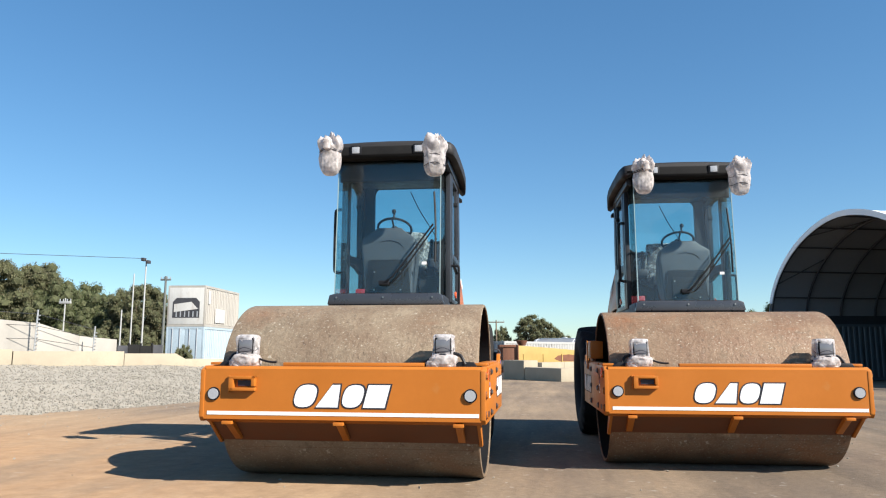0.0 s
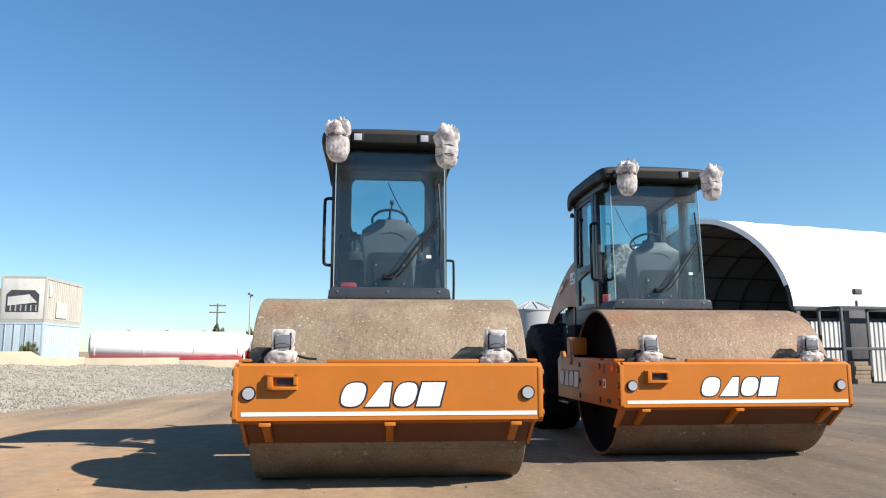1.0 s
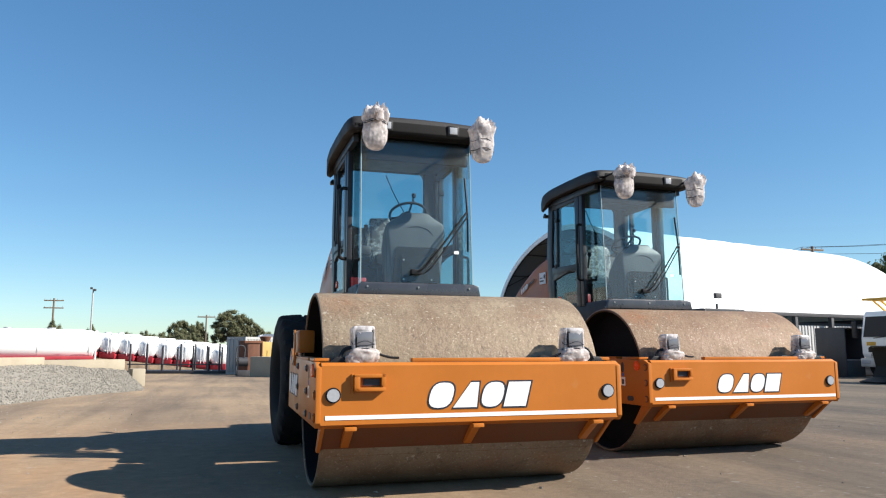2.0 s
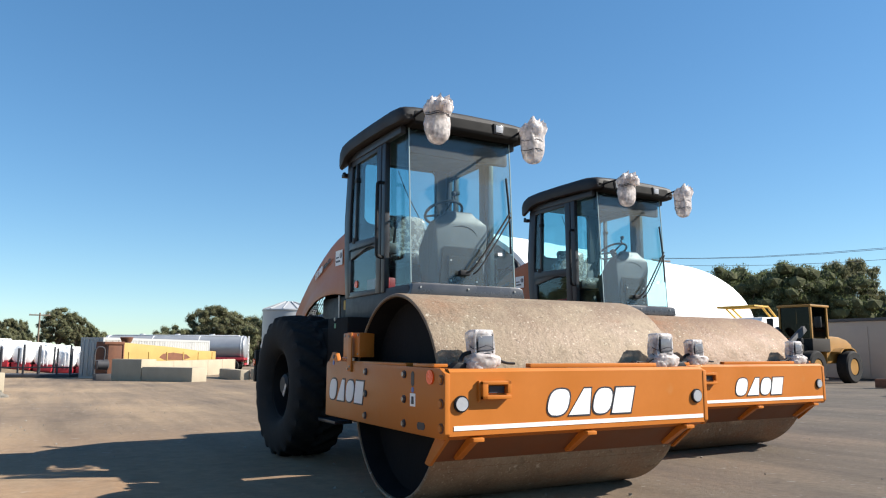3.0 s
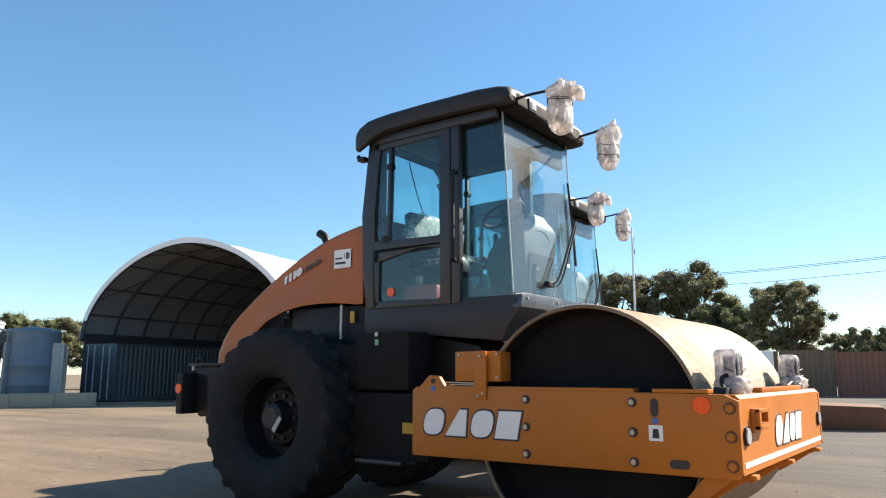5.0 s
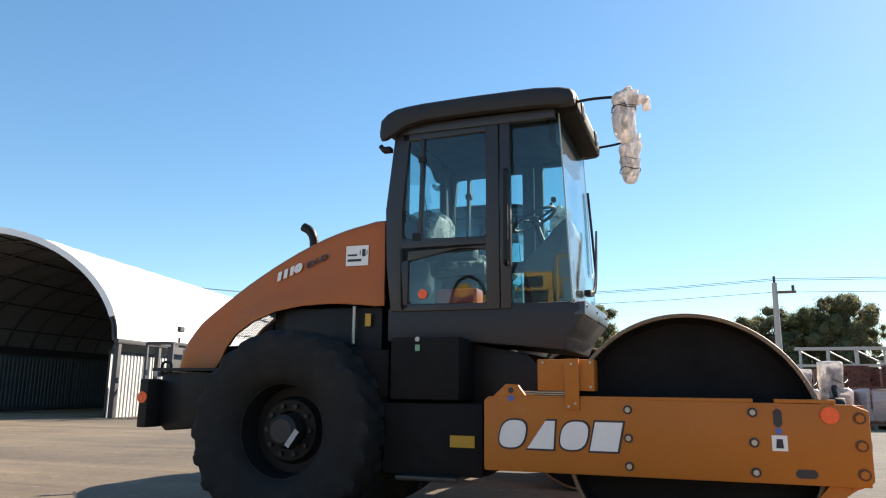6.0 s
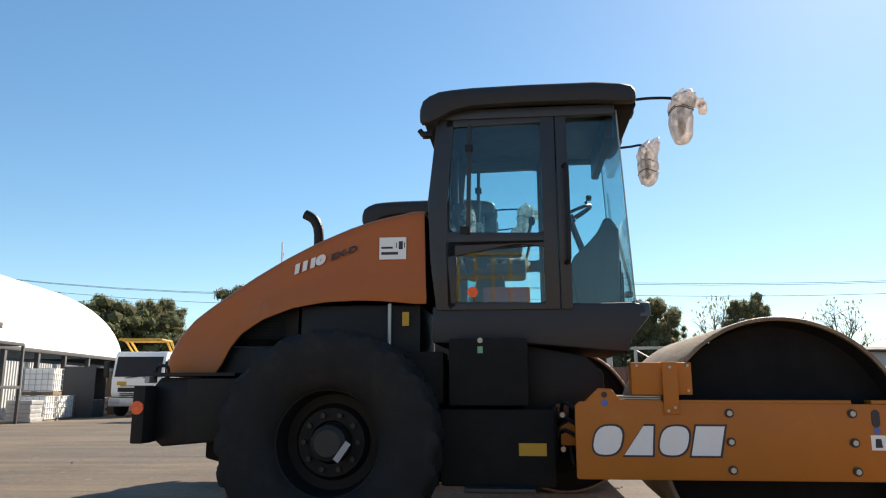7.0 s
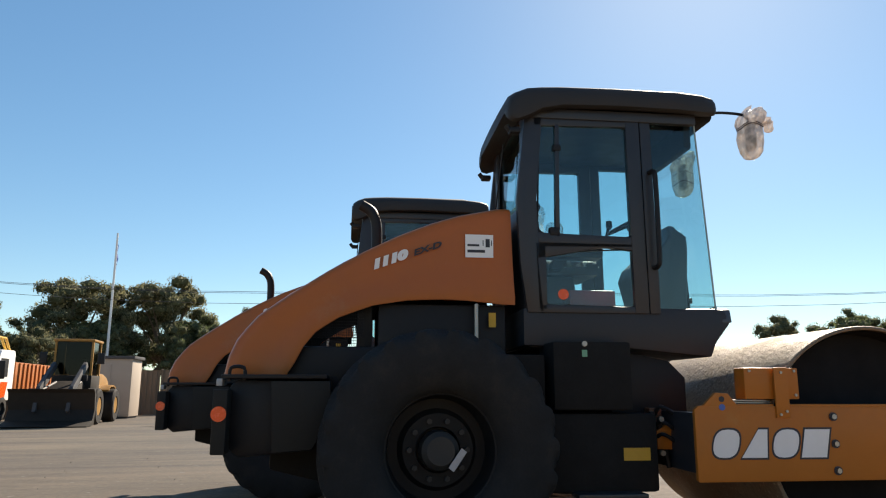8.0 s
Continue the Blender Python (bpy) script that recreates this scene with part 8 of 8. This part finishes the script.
BRICK_PACKS = [brick_mesh(61 + k) for k in range(4)]


def brick_pallet(m, k, wrapped):
    label = "pallet of red-brown bricks wrapped in pinkish film" if wrapped else "pallet of red-brown bricks stacked in the yard"
    t = thing("brick_pallet", label, "pallet", m, "brick pallets")
    for y in (-0.45, 0.0, 0.45):
        part("bearer", geom(box, -0.55, 0.55, y - 0.05, y + 0.05, 0, 0.09), TIMBER, t)
    part("deck", geom(box, -0.55, 0.55, -0.55, 0.55, 0.09, 0.118), TIMBER, t)
    ob = new("bricks", BRICK_PACKS[k % 4])
    ob.parent = t
    tagged(ob, "courses of red-brown bricks", "", "", "stuff")
    if wrapped:
        bm = bmesh.new()
        film_bag(bm, (0, 0, 0.53), 0.56, 0.56, 0.38, 70 + k, 0.0, 0.12)
        part("film_wrap", bm, PALLETFILM, t, "pinkish milky film", 70)


for i in range(4):
    for j in range(3):
        x, y = 18.6 + i * 1.7 + 0.2 * (j % 2), -1.2 - j * 1.6 - 0.6 * i
        for lv in range(2 if i > 1 and j > 0 else 1):
            brick_pallet(pose(x, y, gz(x, y) + lv * 0.96, 0, 0, 7 * ((i * 3 + j) % 4)) @ Matrix.Scale(1.0 if i else 1.25, 4), i * 3 + j + lv, (i, j) in ((0, 1), (0, 2), (1, 2)))


def steel_rack(m):
    """A pale steel rack of trestle frames."""
    t = thing("steel_rack", "pale steel rack of trestle frames behind brick pallets", "rack", m)
    for k in range(5):
        x = k * 1.05
        for y in (0.0, 0.8):
            part("leg", geom(box, x - 0.04, x + 0.04, y - 0.04, y + 0.04, 0, 2.9, 0.005), MASTPAINT, t)
        part("end_rail", geom(box, x - 0.03, x + 0.03, 0.04, 0.76, 2.74, 2.82), MASTPAINT, t)
        if k < 4:
            part("brace", geom(rod, (x, -0.02, 2.72), (x + 1.05, -0.02, 2.1), 0.03, seg=6), MASTPAINT, t)
    for z in (2.1, 2.8):
        for y in (0.0, 0.8):
            part("rail", geom(box, -0.2, 4.4, y - 0.035, y + 0.035, z, z + 0.09, 0.005), MASTPAINT, t)


steel_rack(Matrix.Translation((28.3, -3.2, gz(28, -3))) @ pose(0, 0, 0, 0, 0, -93))
bm = geom(lathe, [(0, -0.9), (0.22, -0.87), (0.3, -0.76), (0.3, 0.76), (0.22, 0.87), (0, 0.9)], "x", (0, 0, 0.0), 28)
gt = piece("green_tank", bm, GREEN, "small green steel tank on a tall stand", "tank", m=pose(26.5, -1.07, 1.6, 0, 0, 84))
for x in (-0.6, 0.6):
    for y in (-0.2, 0.2):
        part("stand_leg", geom(box, x - 0.04, x + 0.04, y - 0.04, y + 0.04, gz(26, -1) - 1.6, -0.2), RUST, gt)
part("cap", geom(disc, (0.2, 0, 0.32), (0, 0, 1), 0.1, 0.08, 14), GREEN, gt)


def sheet_fence(a, c, height, mat, label):
    t = thing("sheet_fence", label, "fence", None, "", "structure")
    d = Vector((c[0] - a[0], c[1] - a[1]))
    n = max(1, int(d.length / 2.4))
    ang = math.degrees(math.atan2(d.y, d.x))
    me_bm = geom(corrugated, d.length / n - 0.08, height, 0.24, 0.04)
    me = finish("panel", me_bm, mat, 0)
    for k in range(n):
        p = Vector(a) + d * (k / n)
        ob = new("panel", me)
        ob.parent = t
        ob.matrix_basis = Matrix.Translation((p.x, p.y, gz(p.x, p.y))) @ pose(0, 0, 0, 0, 0, ang)
        part("post", geom(box, -0.04, 0.04, -0.05, 0.05, 0, height + 0.05, m=Matrix.Translation((p.x, p.y, gz(p.x, p.y))) @ pose(0, 0, 0, 0, 0, ang)), mat, t)
    return t


sheet_fence((34, 27), (36, 4), 2.35, TIMBER, "brown sheet fence along the yard's far side")
sheet_fence((36, 4), (35, -14), 2.2, WALLRED, "red-brown sheet fence behind the brick pallets")


def shed(x0, x1, y0, y1, wall, ridge, label, wall_mat):
    t = thing("outbuilding", label, "building")
    z = gz(0, (y0 + y1) / 2)
    part("walls", geom(box, x0, x1, y0, y1, z, wall, 0.02), wall_mat, t)
    xm = (x0 + x1) / 2
    bm = bmesh.new()
    e, a = 0.45, min(x1 - xm, (y1 - y0) * 0.4)
    foot = [bm.verts.new(p) for p in ((x0 - e, y0 - e, wall), (x1 + e, y0 - e, wall), (x1 + e, y1 + e, wall), (x0 - e, y1 + e, wall))]
    head = [bm.verts.new((xm, y0 + a, ridge)), bm.verts.new((xm, y1 - a, ridge))]
    for f in ((foot[0], foot[1], head[0]), (foot[1], foot[2], head[1], head[0]), (foot[2], foot[3], head[1]), (foot[3], foot[0], head[0], head[1]), tuple(foot[::-1])):
        bm.faces.new(f)
    bmesh.ops.recalc_face_normals(bm, faces=bm.faces[:])
    part("roof", bm, ROOFTILE, t, "grey-brown hipped roof", 10)
    part("fascia", geom(box, x0 - e, x1 + e, y0 - e, y1 + e, wall - 0.14, wall - 0.002), ROOFTILE, t)
    part("door", geom(box, x0 - 0.03, x0, (y0 + y1) / 2 - 0.5, (y0 + y1) / 2 + 0.5, z, z + 2.1, 0.01), WHITEPAINT, t)
    for k in (0.2, 0.8):
        yy = y0 + (y1 - y0) * k
        w = part("window", geom(box, x0 - 0.03, x0, yy - 0.6, yy + 0.6, z + 1.0, z + 2.0, 0.01), WHITEPAINT, t)
        part("pane", geom(box, x0 - 0.035, x0 - 0.031, yy - 0.52, yy + 0.52, z + 1.08, z + 1.92), BLACK, w)
    return t


shed(53.5, 60.5, -2.3, 0.9, 3.3, 4.6, "low house with a grey roof behind the yard", BRICKRED)
shed(40, 48, -34, -9.5, 3.3, 3.7, "long grey-green shed behind the yard", SILOPAINT)
